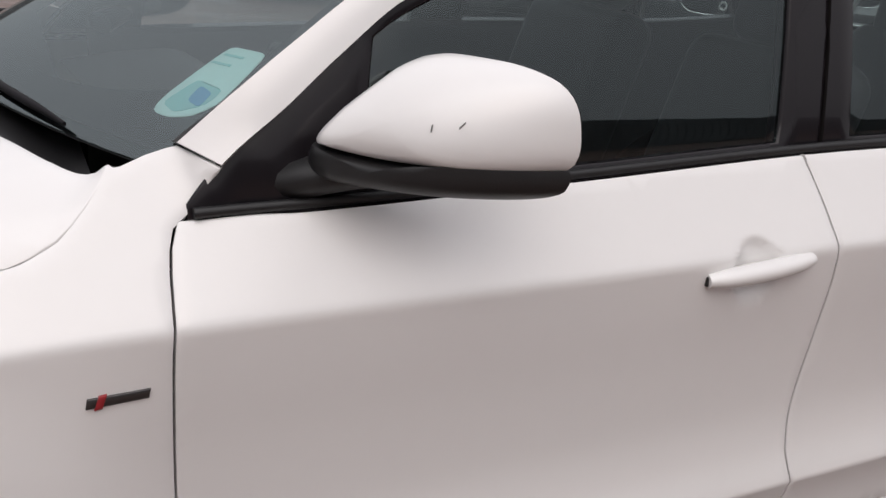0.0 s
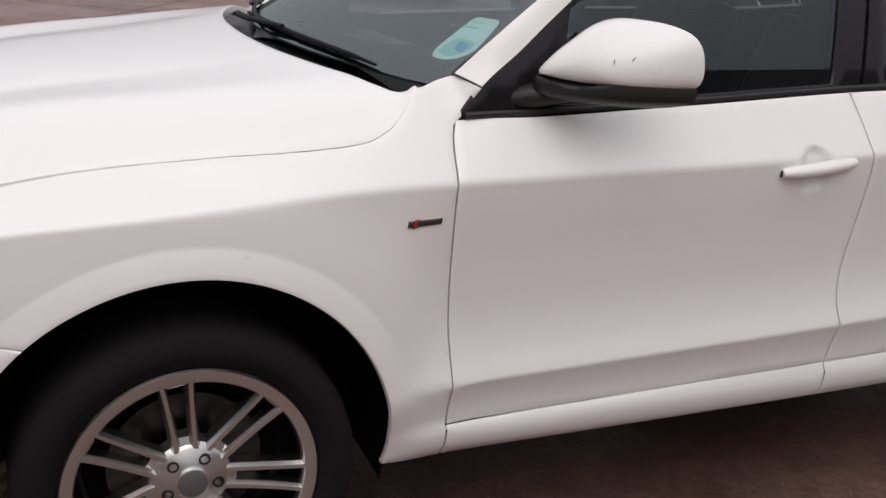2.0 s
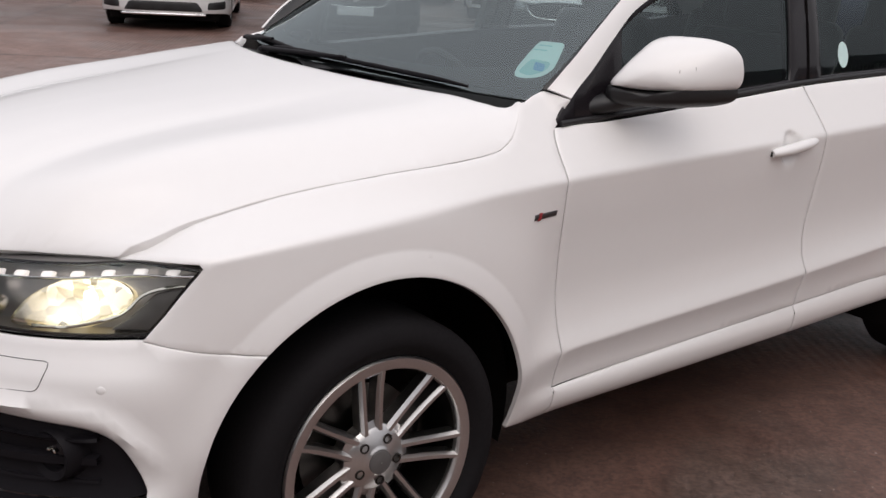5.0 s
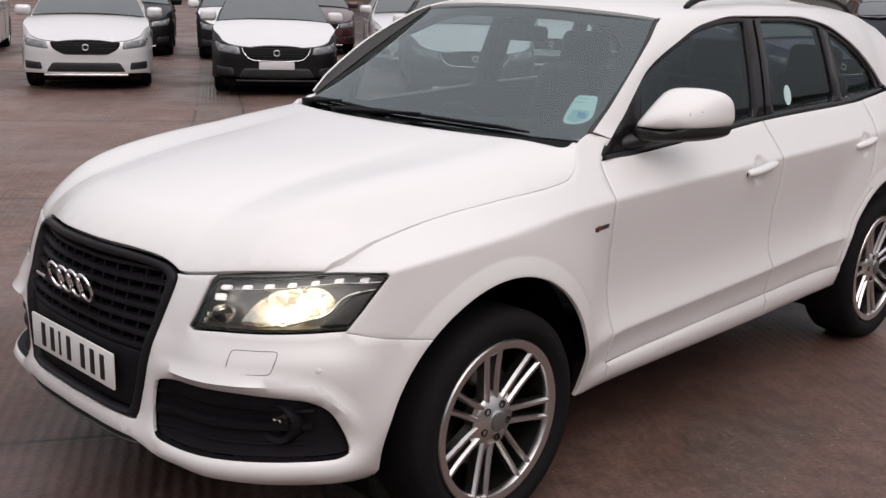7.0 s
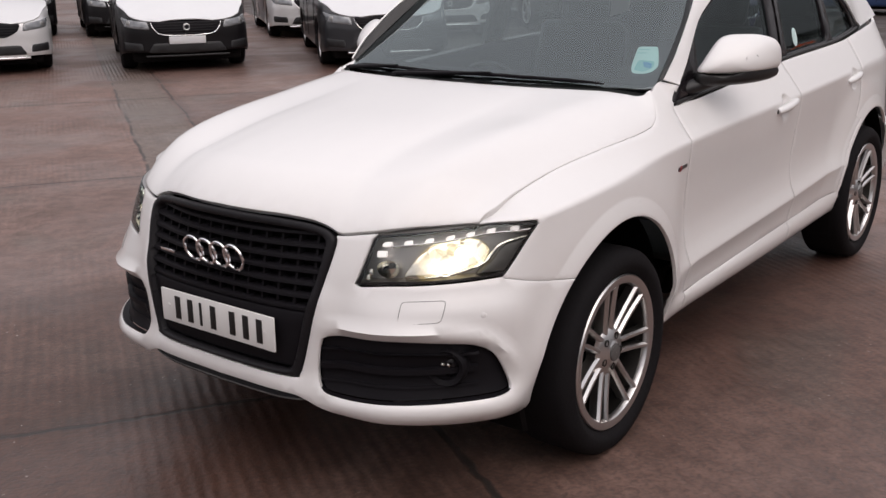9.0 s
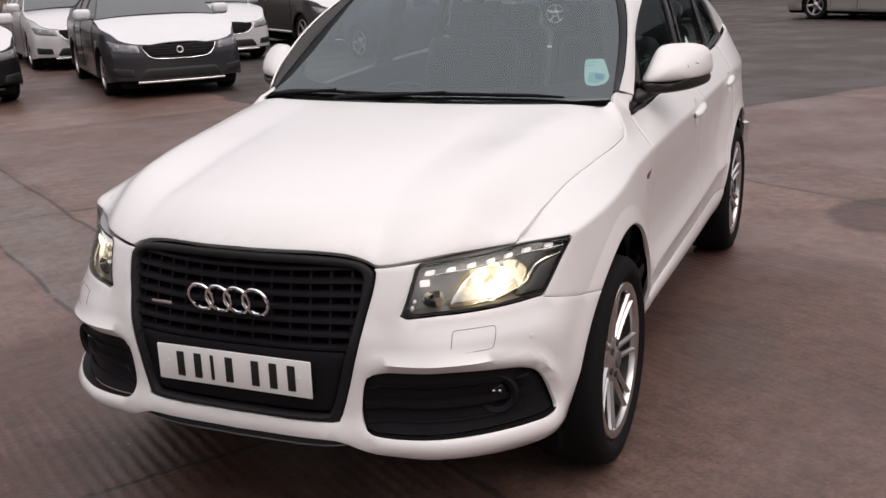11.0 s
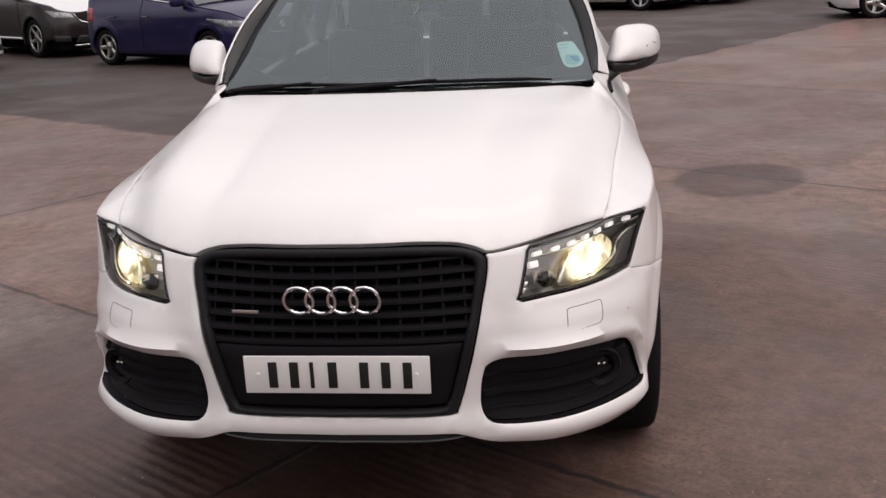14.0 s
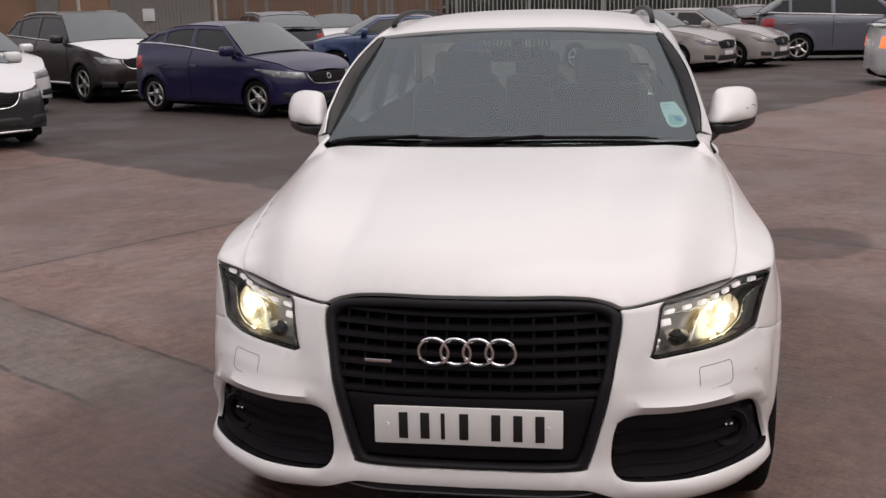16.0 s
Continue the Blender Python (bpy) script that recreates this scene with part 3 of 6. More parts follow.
for sd in (-1, 1):
    # wing
    lamp_out = at_z(*np.array([(-.504, .796), (-.430, .893)]).T)
    top = [at_w(x, float(bonnet_w(x)) + .0008) for x in np.linspace(-.50, .50, 60)] + [at_z(.518, 1.160), at_z(.55, 1.172), at_z(.592, 1.184), at_z(.637, 1.165)]
    ring = np.concatenate([[(S_LAMP_TOP + .008, .9045)], np.array(top), at_z(*np.array([(.612, 1.130), (.594, 1.106)]).T), door_edge(GAP_F, 1.09, .308, -G, 34), [at_z(.50, .304)],
                           circle_z(-.005, ARCH_R, -9, 133.1, 64), at_z(*np.array(BUMP_SEAM[::-1]).T) + (0, .0006), lamp_out,
                           np.array([(float(sx(-.437)), .9035), (float(sx(-.475)), .904)])])
    arcs = [circle_z(-.005, r_, -2, 140, 70) for r_ in (.455, .470, .485, .498, .503, .508, .52)]
    xs_ = np.linspace(-.40, .56, 60)
    ridge = [np.stack([sx(xs_), shoulder(xs_) + d], 1) for d in (-.006, 0, .007, .014, .022)]
    panel("wing", flip_side(sd, ring), body, WHITE, car, cell=.018, edge=.0035, drop=.0016, thick=.012, lines=[flip_side(sd, q) for q in arcs + ridge])
    # front door with its sill strip
    ring = np.concatenate([door_edge(GAP_F, sill_top(.58) + .001, 1.098, G), line_x(lambda x: belt(x) - .004, .60, 1.66), door_edge(GAP_B, 1.155, sill_top(1.7) + .001, -G),
                           line_x(lambda x: sill_top(x) + .001, 1.69, .585)])
    door = panel("front_door", flip_side(sd, ring), body, WHITE, car, cell=.02,
                 lines=[flip_side(sd, q) for q in creases(.56, 1.72)],
                 fine=[(min(sd * -(sx(1.43)), sd * -(sx(1.60))), max(sd * -(sx(1.43)), sd * -(sx(1.60))), .93, 1.05, .008)])
    ring = np.concatenate([door_edge(GAP_F, sill_low(.58), sill_top(.58) - .001, G, 6), line_x(lambda x: sill_top(x) - .001, .585, 1.69), door_edge(GAP_B, sill_top(1.7) - .001, sill_low(1.7), -G, 6),
                           line_x(sill_low, 1.69, .585)])
    panel("sill_strip", flip_side(sd, ring), body, WHITE, door, cell=.02, thick=.06)
    # rear door
    GAP_C = [(2.615, 1.18), (2.62, 1.10), (2.61, 1.0), (2.575, .90), (2.52, .81)]
    arc = circle_z(AXLE_R - .01, ARCH_R + .03, 118, 176, 30)
    ring = np.concatenate([door_edge(GAP_B, sill_top(1.7) + .001, 1.158, G), line_x(lambda x: belt(x) - .004, 1.668, 2.60), at_z(*np.array(GAP_C).T), arc,
                           line_x(lambda x: sill_top(x) + .001, 2.33, 1.70)])
    door_r = panel("rear_door", flip_side(sd, ring), body, WHITE, car, cell=.024,
                   lines=[flip_side(sd, q) for q in creases(1.68, 2.40) + [circle_z(AXLE_R - .01, r_, 100, 180, 50) for r_ in (.485, .498, .503, .508, .52)]],
                   fine=[(min(sd * -(sx(2.41)), sd * -(sx(2.57))), max(sd * -(sx(2.41)), sd * -(sx(2.57))), .94, 1.07, .009)])
    ring = np.concatenate([door_edge(GAP_B, sill_low(1.7), sill_top(1.7) - .001, G, 6), line_x(lambda x: sill_top(x) - .001, 1.70, 2.345), [at_z(2.355, .40)], [at_z(2.37, .345)],
                           line_x(sill_low, 2.36, 1.70)])
    panel("sill_strip", flip_side(sd, ring), body, WHITE, door_r, cell=.024, thick=.06)
    # quarter with the rear arch
    gap_c = np.array(GAP_C[::-1]) + (.005, 0)
    ring = np.concatenate([circle_z(AXLE_R - .01, ARCH_R + .026, 176, 119, 26), at_z(*gap_c.T), line_x(lambda x: belt(x) - .002, 2.63, 3.40, 20), [at_z(3.45, 1.1)], [at_z(3.45, .70)],
                           circle_z(AXLE_R - .01, ARCH_R, 45, 176, 60)])
    panel("rear_quarter", flip_side(sd, ring), body, WHITE, car, cell=.024, thick=.012,
          lines=[flip_side(sd, circle_z(AXLE_R - .01, r_, 40, 178, 60)) for r_ in (.455, .470, .485, .498, .503, .508, .52)])
    # handles
    for owner, x0, x1, zz in ((door, 1.412, 1.632, .985), (door_r, 2.39, 2.60, 1.003)):
        n = 15
        t = np.linspace(0, 1, n)
        xs_ = x0 + (x1 - x0) * t
        zs_ = zz + .022 * t - .009
        uv = at_z(xs_, zs_)
        base = body(*(uv * (-sd, 1)).T)
        wgrow = .030 * np.sin(np.pi * np.clip(t * .94 + .03, 0, 1)) ** .35
        pts_ = np.stack([xs_, sd * (.893 - .008 * (xs_ > 2)) + sd * wgrow * .55, zs_], 1)
        rad = .0215 * np.clip(np.sin(np.pi * np.clip(t * .97 + .015, 0, 1)), .15, 1) ** .2
        hd = tube("handle", pts_, rad, WHITE, owner, "white painted bar handle", sides=14, flat=.8)
        bm = box_bm((.008, .02, .016), Matrix.Translation((x0 + .000, sd * (.895 - .008 * (x0 > 2)), zz - .010)), .002)
        bm_part("handle_end", bm, TRIM, owner, "dark end cap of the handle")

# ---- side windows: black surround with glass
dlo_top = curve((.592, 1.104), (.64, 1.163), (.73, 1.238), (.81, 1.306), (.915, 1.383), (1.15, 1.473), (1.34, 1.530), (1.61, 1.560), (2.08, 1.558), (2.34, 1.530), (2.59, 1.448), (2.78, 1.342),
                (2.915, 1.234))


def pane_ring(x0b, x0t, x1b, x1t, inset=.018, low=.016):
    """Outline of a pane between two leaning sides, under the roof line."""
    t = np.linspace(0, 1, 30)
    top_x = x0t + (x1t - x0t) * t
    bot_x = x1b + (x0b - x1b) * t
    return np.concatenate([np.stack([top_x, dlo_top(top_x) - inset], 1), np.stack([bot_x, belt(bot_x) + low], 1)])


PANES = (("front", pane_ring(.835, .865, 1.622, 1.668)), ("rear", pane_ring(1.795, 1.812, 2.36, 2.32)), ("corner", pane_ring(2.455, 2.41, 2.85, 2.79, .022)))
for sd in (-1, 1):
    xs_ = np.concatenate([np.linspace(.593, 1.3, 30), np.linspace(1.32, 2.912, 40)])
    ring = np.concatenate([np.stack([xs_, dlo_top(xs_) + .012], 1), np.stack([xs_[::-1], belt(xs_[::-1]) - .01], 1)])
    flp = sd < 0
    band = panel("window_surround", ring, cabin_side(sd, -.004), GLOSS_BLACK, car, holes=[p for _, p in PANES], cell=.05, edge=.003, drop=.002, thick=.03, flip=not flp,
                 label="gloss black window surround and pillars")
    for kind_, ring in PANES:
        gl = panel("side_window", ring, cabin_side(sd, -.010), SIDE_GLASS, band, cell=.06, edge=.003, drop=.001, thick=.004, flip=not flp, label="tinted glass side window")
        gl.visible_shadow = False
    if sd < 0:
        dot = [(1.935 + .030 * math.cos(a), 1.242 + .042 * math.sin(a)) for a in np.linspace(0, 2 * np.pi, 20, endpoint=False)]
        panel("window_sticker", dot, cabin_side(sd, -.007), DISC_PALE, band, cell=.02, edge=.002, drop=0, thick=.001, flip=not flp, label="small pale oval sticker")
    # belt weatherstrip
    xb = np.linspace(.60, 2.90, 60)
    tube("belt_seal", np.stack([xb, sd * (glass_w(xb, belt(xb)) + .001), belt(xb) + .004], 1), .008, TRIM, band, sides=8)
    # division line between the pillars of the two doors
    zz = np.linspace(1.17, 1.55, 12)
    xx = 1.72 + (zz - 1.17) * .10
    tube("pillar_gap", np.stack([xx, sd * (glass_w(xx, zz) - .002), zz], 1), .0035, GAP, band, sides=6)

# ---- windscreen pillars and roof sides
edge_x = curve((0, .592), (.12, .70), (.25, .87), (.35, 1.01), (.45, 1.15), (.55, 1.42), (.68, 1.9), (.80, 2.4), (.90, 2.88), (1, 3.32))
edge_w = curve((.592, .755), (.66, .757), (.741, .746), (.835, .728), (.98, .688), (1.15, .628), (1.42, .607), (1.9, .602), (2.4, .590), (2.88, .565), (3.32, .52))
edge_z = curve((.592, 1.188), (.66, 1.251), (.741, 1.315), (.835, 1.384), (.98, 1.472), (1.15, 1.553), (1.42, 1.592), (1.9, 1.612), (2.4, 1.605), (2.88, 1.567), (3.32, 1.49))
low_x = curve((0, .640), (.12, .755), (.25, .93), (.35, 1.08), (.45, 1.24), (.55, 1.48), (.68, 1.93), (.80, 2.38), (.88, 2.70), (.94, 2.915), (1, 3.40))
for sd in (-1, 1):
    rows = []
    for p in np.linspace(0, 1, 80):
        xe, xl = float(edge_x(p)), float(low_x(p))
        e = np.array([xe, float(edge_w(xe)), float(edge_z(xe))])
        zl_ = float(dlo_top(xl)) + .003 if xl < 2.915 else float(belt(xl))
        l = np.array([xl, float(glass_w(xl, zl_)) + .002, zl_])
        nrm = np.array([-.35 * (1 - S(.9, 1.4, xe)), .75, .55])
        row = []
        for k in np.linspace(0, 1, 9):
            q = l + (e - l) * k + nrm * .050 * (.25 + .75 * float(S(0, .1, p))) * np.linalg.norm(e - l) * 4 * k * (1 - k)
            row.append((q[0], sd * q[1], q[2]))
        rows.append(row if sd < 0 else row[::-1])
    grid_part("roof_side", rows, WHITE, car, "white windscreen pillar and roof side", thick=.007)

roof_mid = curve((1.03, 1.586), (1.2, 1.622), (1.45, 1.645), (1.9, 1.658), (2.4, 1.652), (2.9, 1.61), (3.32, 1.53))
rows = []
for t in np.linspace(0, 1, 40):
    row = []
    for u in np.linspace(-1, 1, 33):
        x0 = 1.035 + .115 * u * u
        x = x0 + (3.32 - x0) * t
        we, ze = float(edge_w(x)), float(edge_z(x))
        z = ze + (float(roof_mid(x)) - ze) * (1 - abs(u) ** 2.6)
        row.append((x, u * we, z))
    rows.append(row)
grid_part("roof", [r[::-1] for r in rows], WHITE, car, thick=.02)
for sd in (-1, 1):
    xr_ = np.concatenate([[1.36, 1.38, 1.45], np.linspace(1.6, 2.7, 14), [2.85, 2.92]])
    lift = np.r_[0, .012, .028, np.full(14, .036), .026, 0]
    tube("roof_rail", np.stack([xr_, sd * (edge_w(xr_) - .012), edge_z(xr_) + lift + .008], 1), .013, SATIN_BLACK, car, "black roof rail", sides=10)

# ---- windscreen
low_z = curve((-.78, 1.158), (-.4, 1.168), (0, 1.172), (.4, 1.168), (.78, 1.158))
scr_w = curve((1.12, .765), (1.15, .752), (1.186, .742), (1.24, .730), (1.303, .714), (1.372, .694), (1.462, .656), (1.55, .612), (1.60, .595))
yy = np.linspace(-1, 1, 40)
zt = 1.583 - .033 * yy**2
left_z = np.linspace(1.160, 1.548, 24)
ring = np.concatenate([np.stack([yy * .750, low_z(yy * .750)], 1), np.stack([scr_w(left_z), left_z], 1), np.stack([-yy * .610, zt], 1), np.stack([-scr_w(left_z[::-1]), left_z[::-1]], 1)])
scr = panel("windscreen", ring, lambda y, z: screen(y, z), SCREEN_GLASS, car, cell=.06, edge=.004, drop=.001, thick=.004, flip=True, label="windscreen with a black ceramic border")
scr.visible_shadow = False
inner = np.concatenate([np.stack([yy * .675, 1.208 + .004 * (1 - yy**2) + .05 * np.abs(yy) ** 6], 1), np.stack([-yy * .56, 1.545 - .02 * yy**2 - .03 * np.abs(yy) ** 8], 1)])
panel("windscreen_border", ring, lambda y, z: screen(y, z, -.006), TRIM, scr, holes=[inner], cell=.04, edge=.002, drop=.0, thick=.002, flip=True)
# teal permit on the glass and a small paper
permit = [(-.588, 1.300), (-.662, 1.300), (-.690, 1.262), (-.712, 1.228), (-.704, 1.208), (-.672, 1.200), (-.634, 1.203), (-.616, 1.222), (-.600, 1.262)]
permit = [(-.645 + (y_ + .645) * .88, 1.258 + (z_ - 1.258) * .88) for y_, z_ in permit]
panel("permit", rounded(permit, .010, .005), lambda y, z: screen(y, z, -.0030), DISC_PALE, scr, cell=.02, edge=.002, drop=0, thick=.001, flip=True, label="pale teal paper permit")
panel("permit_print", rounded([(-.627, 1.252), (-.682, 1.247), (-.692, 1.228), (-.668, 1.213), (-.632, 1.220)], .008, .005), lambda y, z: screen(y, z, -.0024), DISC_TEAL, scr, cell=.02, edge=.002, drop=0, thick=.0005, flip=True)
panel("permit_print", rounded([(-.645, 1.246), (-.676, 1.241), (-.688, 1.224), (-.660, 1.228)], .006, .004), lambda y, z: screen(y, z, -.0018), DISC_BLUE, scr, cell=.02, edge=.001, drop=0, thick=.0005, flip=True)
for z_ in (1.272, 1.283):
    panel("permit_line", [(-.606, z_), (-.640, z_), (-.640, z_ + .0025), (-.606, z_ + .0025)], lambda y, z: screen(y, z, -.0018), DISC_TEAL, scr, cell=.02, edge=.0005, drop=0, thick=.0005, flip=True)
# black strips between the glass and the pillars
for sd in (-1, 1):
    rows = []
    for p in np.linspace(0, .46, 30):
        xe = float(edge_x(p))
        e = np.array([xe, float(edge_w(xe)), float(edge_z(xe))])
        q = screen(np.array(float(scr_w(e[2])) - .008), np.array(e[2] - .006), .002)
        m_ = (e + q) / 2 + np.array([-.004, 0, .004])
        rows.append([(v_[0], sd * v_[1], v_[2]) for v_ in (e + (0, -.004, -.003), m_, q)][::-1 if sd < 0 else 1])
    grid_part("screen_strip", rows, TRIM, scr, "black windscreen edge strip")

# ---- scuttle and wipers
rows = []
for t in np.linspace(0, 1, 8):
    row = []
    for u in np.linspace(-1, 1, 40):
        b_ = bonnet(np.array(.985), np.array(u * .985))
        g_ = screen(np.array(u * .740), np.array(float(low_z(u * .740)) + .012))
        p = b_ + (g_ - b_) * t
        p[2] -= .022 * math.sin(math.pi * t) * (1 - .5 * abs(u)) + .020 * (1 - t)
        row.append(p)
    rows.append(row)
grid_part("scuttle", rows, TRIM, car, "black plastic scuttle panel")
for y0, y1 in ((.28, -.58), (.66, .02)):
    t = np.linspace(0, 1, 18)
    ys_ = y0 + (y1 - y0) * t
    zs_ = low_z(ys_) + .002 + .010 * np.sin(np.pi * t) ** .7
    q = screen(ys_, zs_, .012)
    wp = tube("wiper", q, np.full(18, .007) * np.clip(np.sin(np.pi * np.clip(t, .04, .96)) * 4, .4, 1), SOOT, car, "black wiper", sides=8)
    arm = screen(np.linspace(y0 + .03, (y0 + y1) / 2, 8), low_z(np.linspace(y0, (y0 + y1) / 2, 8)) + np.linspace(-.014, .012, 8), .020)
    tube("wiper_arm", arm, np.linspace(.010, .006, 8), SOOT, wp, sides=8)
    bm = bmesh.new()
    bmesh.ops.create_cone(bm, segments=16, radius1=.018, radius2=.014, depth=.010, cap_ends=True, matrix=Matrix.Translation(arm[0]))
    bm_part("wiper_hub", bm, SOOT, wp)

# ---- front bumper
LAMP = np.concatenate([pts_front((.506, .742), (.515, .760), (.552, .866), (.565, .878), (.65, .886), (.74, .893)), at_z(*np.array([(-.56, .897), (-.475, .897), (-.440, .895), (-.433, .885), (-.455, .858), (-.505, .790), (-.533, .757), (-.548, .748)]).T),
                       pts_front((.80, .746), (.70, .744), (.60, .742), (.52, .736))])
GRILLE = [(.0, .914), (.2, .911), (.33, .901), (.40, .887), (.43, .866), (.434, .845), (.425, .80), (.408, .74), (.385, .65), (.36, .55), (.342, .485), (.328, .449), (.306, .437), (.15, .436), (0, .436)]
GRILLE_IN = [(.0, .888), (.2, .885), (.33, .876), (.383, .866), (.402, .850), (.401, .83), (.392, .78), (.377, .72), (.357, .65), (.332, .55), (.315, .49), (.300, .464), (.28, .456), (.15, .454), (0, .454)]


def both(half_ring):
    """A closed outline from its left half, which runs from the middle to the middle."""
    h = np.array(half_ring, float)
    return np.concatenate([h, (h * (-1, 1))[::-1][1:-1]]) if abs(h[0][0]) < 1e-6 and abs(h[-1][0]) < 1e-6 else None


grille_ring = both(smooth_path(pts_front(*GRILLE), .012))
grille_hole = both(smooth_path(pts_front(*GRILLE_IN), .012))
low_edge = pts_front((0, .385), (.15, .385), (.29, .384), (.33, .380), (.365, .368), (.40, .354), (.45, .340), (.54, .333), (.66, .329), (.74, .323))
low_out = at_z(*np.array([(-.62, .315), (-.54, .302), (-.49, .295), (-.455, .300)]).T)
seam = at_z(*np.array(BUMP_SEAM[::-1]).T) - (0, .0006)
top_strip = [(s_, float(edge_top(s_)) - .004) for s_ in np.linspace(float(sw(.565)), float(sw(.437)), 8)]
g_side = np.array([p for p in grille_ring if p[0] >= 0 and p[1] < .872])
g_side = g_side[np.argsort(-g_side[:, 1] + 1e-3 * (1 - g_side[:, 0]))] + (.002, 0)
g_side[:, 1] -= np.where(g_side[:, 1] < .442, .002, 0)
lamp_in = np.concatenate([LAMP[11:], LAMP[:4]]) + np.concatenate([np.tile([[0, -.003]], (len(LAMP) - 11, 1)), np.tile([[-.004, 0]], (4, 1))])
half_b = np.concatenate([smooth_path(low_edge, .02), low_out, circle_z(-.005, ARCH_R, 188, 133.5, 24), seam, lamp_in, np.array(top_strip), g_side, [(0, .4355)]])
half_b[0] = (0, .385)
bumper = panel("front_bumper", both(half_b), body, WHITE, car, holes=[intake, intake * (-1, 1)], cell=.022, edge=.0035, drop=.0018, thick=.012)


def pushed(d, inward=.3):
    """The skin moved back by d."""
    def f(s, v):
        p = body(s, v)
        p[..., 0] += d
        p[..., 1] *= 1 - inward * abs(d)
        return p
    return f


for sd in (-1, 1):
    k = (-sd, 1)
    ring = shrunk(intake, -.004)
    ins = panel("intake_insert", ring * k, pushed(.020, 1.1), SOOT, bumper, cell=.04, edge=.003, drop=0, thick=.004, label="black plastic air intake")
    wall = [[pushed(d, 1.1)(*(p * k)) for p in intake] for d in (.003, .012, .022)]
    grid_part("intake_wall", [r + r[:1] for r in wall], SOOT, bumper)
    for z0, z1, d in ((.478, .498, .004), (.535, .543, .012), (.436, .444, .012)):
        w0 = np.linspace(float(sw(.40)), float(sw(.79)), 30)
        rows = [[pushed(d + .016 * (abs(t) > .9), 1.1)(s_ * k[0], (z0 + z1) / 2 + (z1 - z0) / 2 * t + .025 * S(.9, 1.1, s_)) for s_ in w0] for t in (-1, -.8, 0, .8, 1)]
        grid_part("intake_blade", rows, SOOT, bumper)
    # fog lamp
    c = np.array(body(float(sw(.735)) * k[0], .497))
    turn = Matrix.Translation((c[0] + .031, c[1] * .968, c[2])) @ Matrix.Rotation(radians(sd * -22), 4, "Z") @ Matrix.Rotation(radians(90), 4, "Z")
    rows = [[turn @ Vector(p) for p in row] for row in lathe_rows([(.001, .012), (.036, .010), (.040, .030), (.054, .038), (.060, .030), (.062, .0), (.062, -.05)], n=36)]
    fog = grid_part("fog_lamp", rows, SOOT, bumper, "round fog lamp in the intake", closed=True)
    rows = [[turn @ Vector(p) for p in row] for row in lathe_rows([(.001, .024), (.016, .022), (.030, .016), (.037, .006)], n=30)]
    grid_part("fog_lens", rows, GLOSS_BLACK, fog, closed=True)
    # two bright beads added to stand for the glint in the lens
    for dx in (-.008, .009):
        rows = [[turn @ Vector((p[0] + dx, p[1], p[2] + .008)) for p in row] for row in lathe_rows([(.001, .031), (.005, .029), (.007, .022)], n=12)]
        grid_part("fog_glint", rows, REFLECTOR, fog, "bright bead standing for the glint in the fog lamp", closed=True)
    # washer cover and parking sensor
    q = rounded([(float(sw(.625)), .640), (float(sw(.635)), .700), (float(sw(.735)), .700), (float(sw(.72)), .642)], .012, .006)
    q = resample(q, .006)
    tube("washer_cover", pushed(.0004)(*(np.concatenate([q, q[:1]]) * k).T), .0011, LAMP_GREY, bumper, "fine seam of the lamp washer cover", sides=6)
    sc = np.array([(float(sw(.80)) + .010 * math.cos(a), .652 + .009 * math.sin(a)) for a in np.linspace(0, 2 * np.pi, 16, endpoint=False)])
    panel("parking_sensor", sc * k, pushed(-.001), WHITE, bumper, cell=.01, edge=.002, drop=.0012, thick=.003)

# ---- lower lip
ws_ = np.linspace(-1, 1, 41)
rows = []
for t, (dz, dx) in enumerate([(.400, .03), (.389, .016), (.376, .022), (.362, .012), (.354, .012), (.350, .03), (.354, .16)]):
    row = []
    for u in ws_:
        wv = abs(u) * .372
        p = body(float(sw(wv)) * (1 if u > 0 else -1), .40)
        row.append((p[0] + dx, p[1], .392 + (dz - .392) * (1 - .85 * abs(u) ** 8)))
    rows.append(row[::-1])
lip = grid_part("front_lip", rows, SATIN_BLACK, car, "black lower spoiler lip")
# the highlight along the lip is drawn as a thin grey tube
edge_l = [body(float(sw(abs(u) * .34)) * (1 if u > 0 else -1), .40) for u in ws_]
tube("lip_highlight", [(p[0] + .0095, p[1], .361 + .010 * abs(u) ** 8) for p, u in zip(edge_l, ws_)], .0022, LAMP_GREY, lip, "grey line standing for the highlight along the lip", sides=6)

# ---- grille
frame_ring = shrunk(grille_ring if area(grille_ring) > 0 else grille_ring[::-1], .003)
grille = panel("grille_frame", frame_ring, pushed(-.006, 0), SATIN_BLACK, car, holes=[grille_hole], cell=.0125, edge=.007, drop=.005, thick=.05, label="satin black grille surround")
panel("grille_backing", frame_ring, pushed(.060, .5), GAP, grille, cell=.06, edge=.004, drop=0, thick=.002)
in_w = curve((.44, .29), (.48, .313), (.55, .332), (.65, .357), (.72, .377), (.79, .394), (.83, .402), (.866, .390), (.89, .33))
for z_ in np.linspace(.650, .866, 7):
    ends = float(in_w(z_)) + .004
    ws2 = np.linspace(-ends, ends, 28)
    rows = [[pushed(d, .1)(float(sw(abs(w))) * (1 if w > 0 else -1), z_ + dz) for w in ws2] for dz, d in ((-.009, .045), (-.008, .018), (-.004, .010), (.004, .010), (.008, .018), (.009, .045))]
    grid_part("grille_slat", [r[::-1] for r in rows], SOOT, grille, sharp=30)
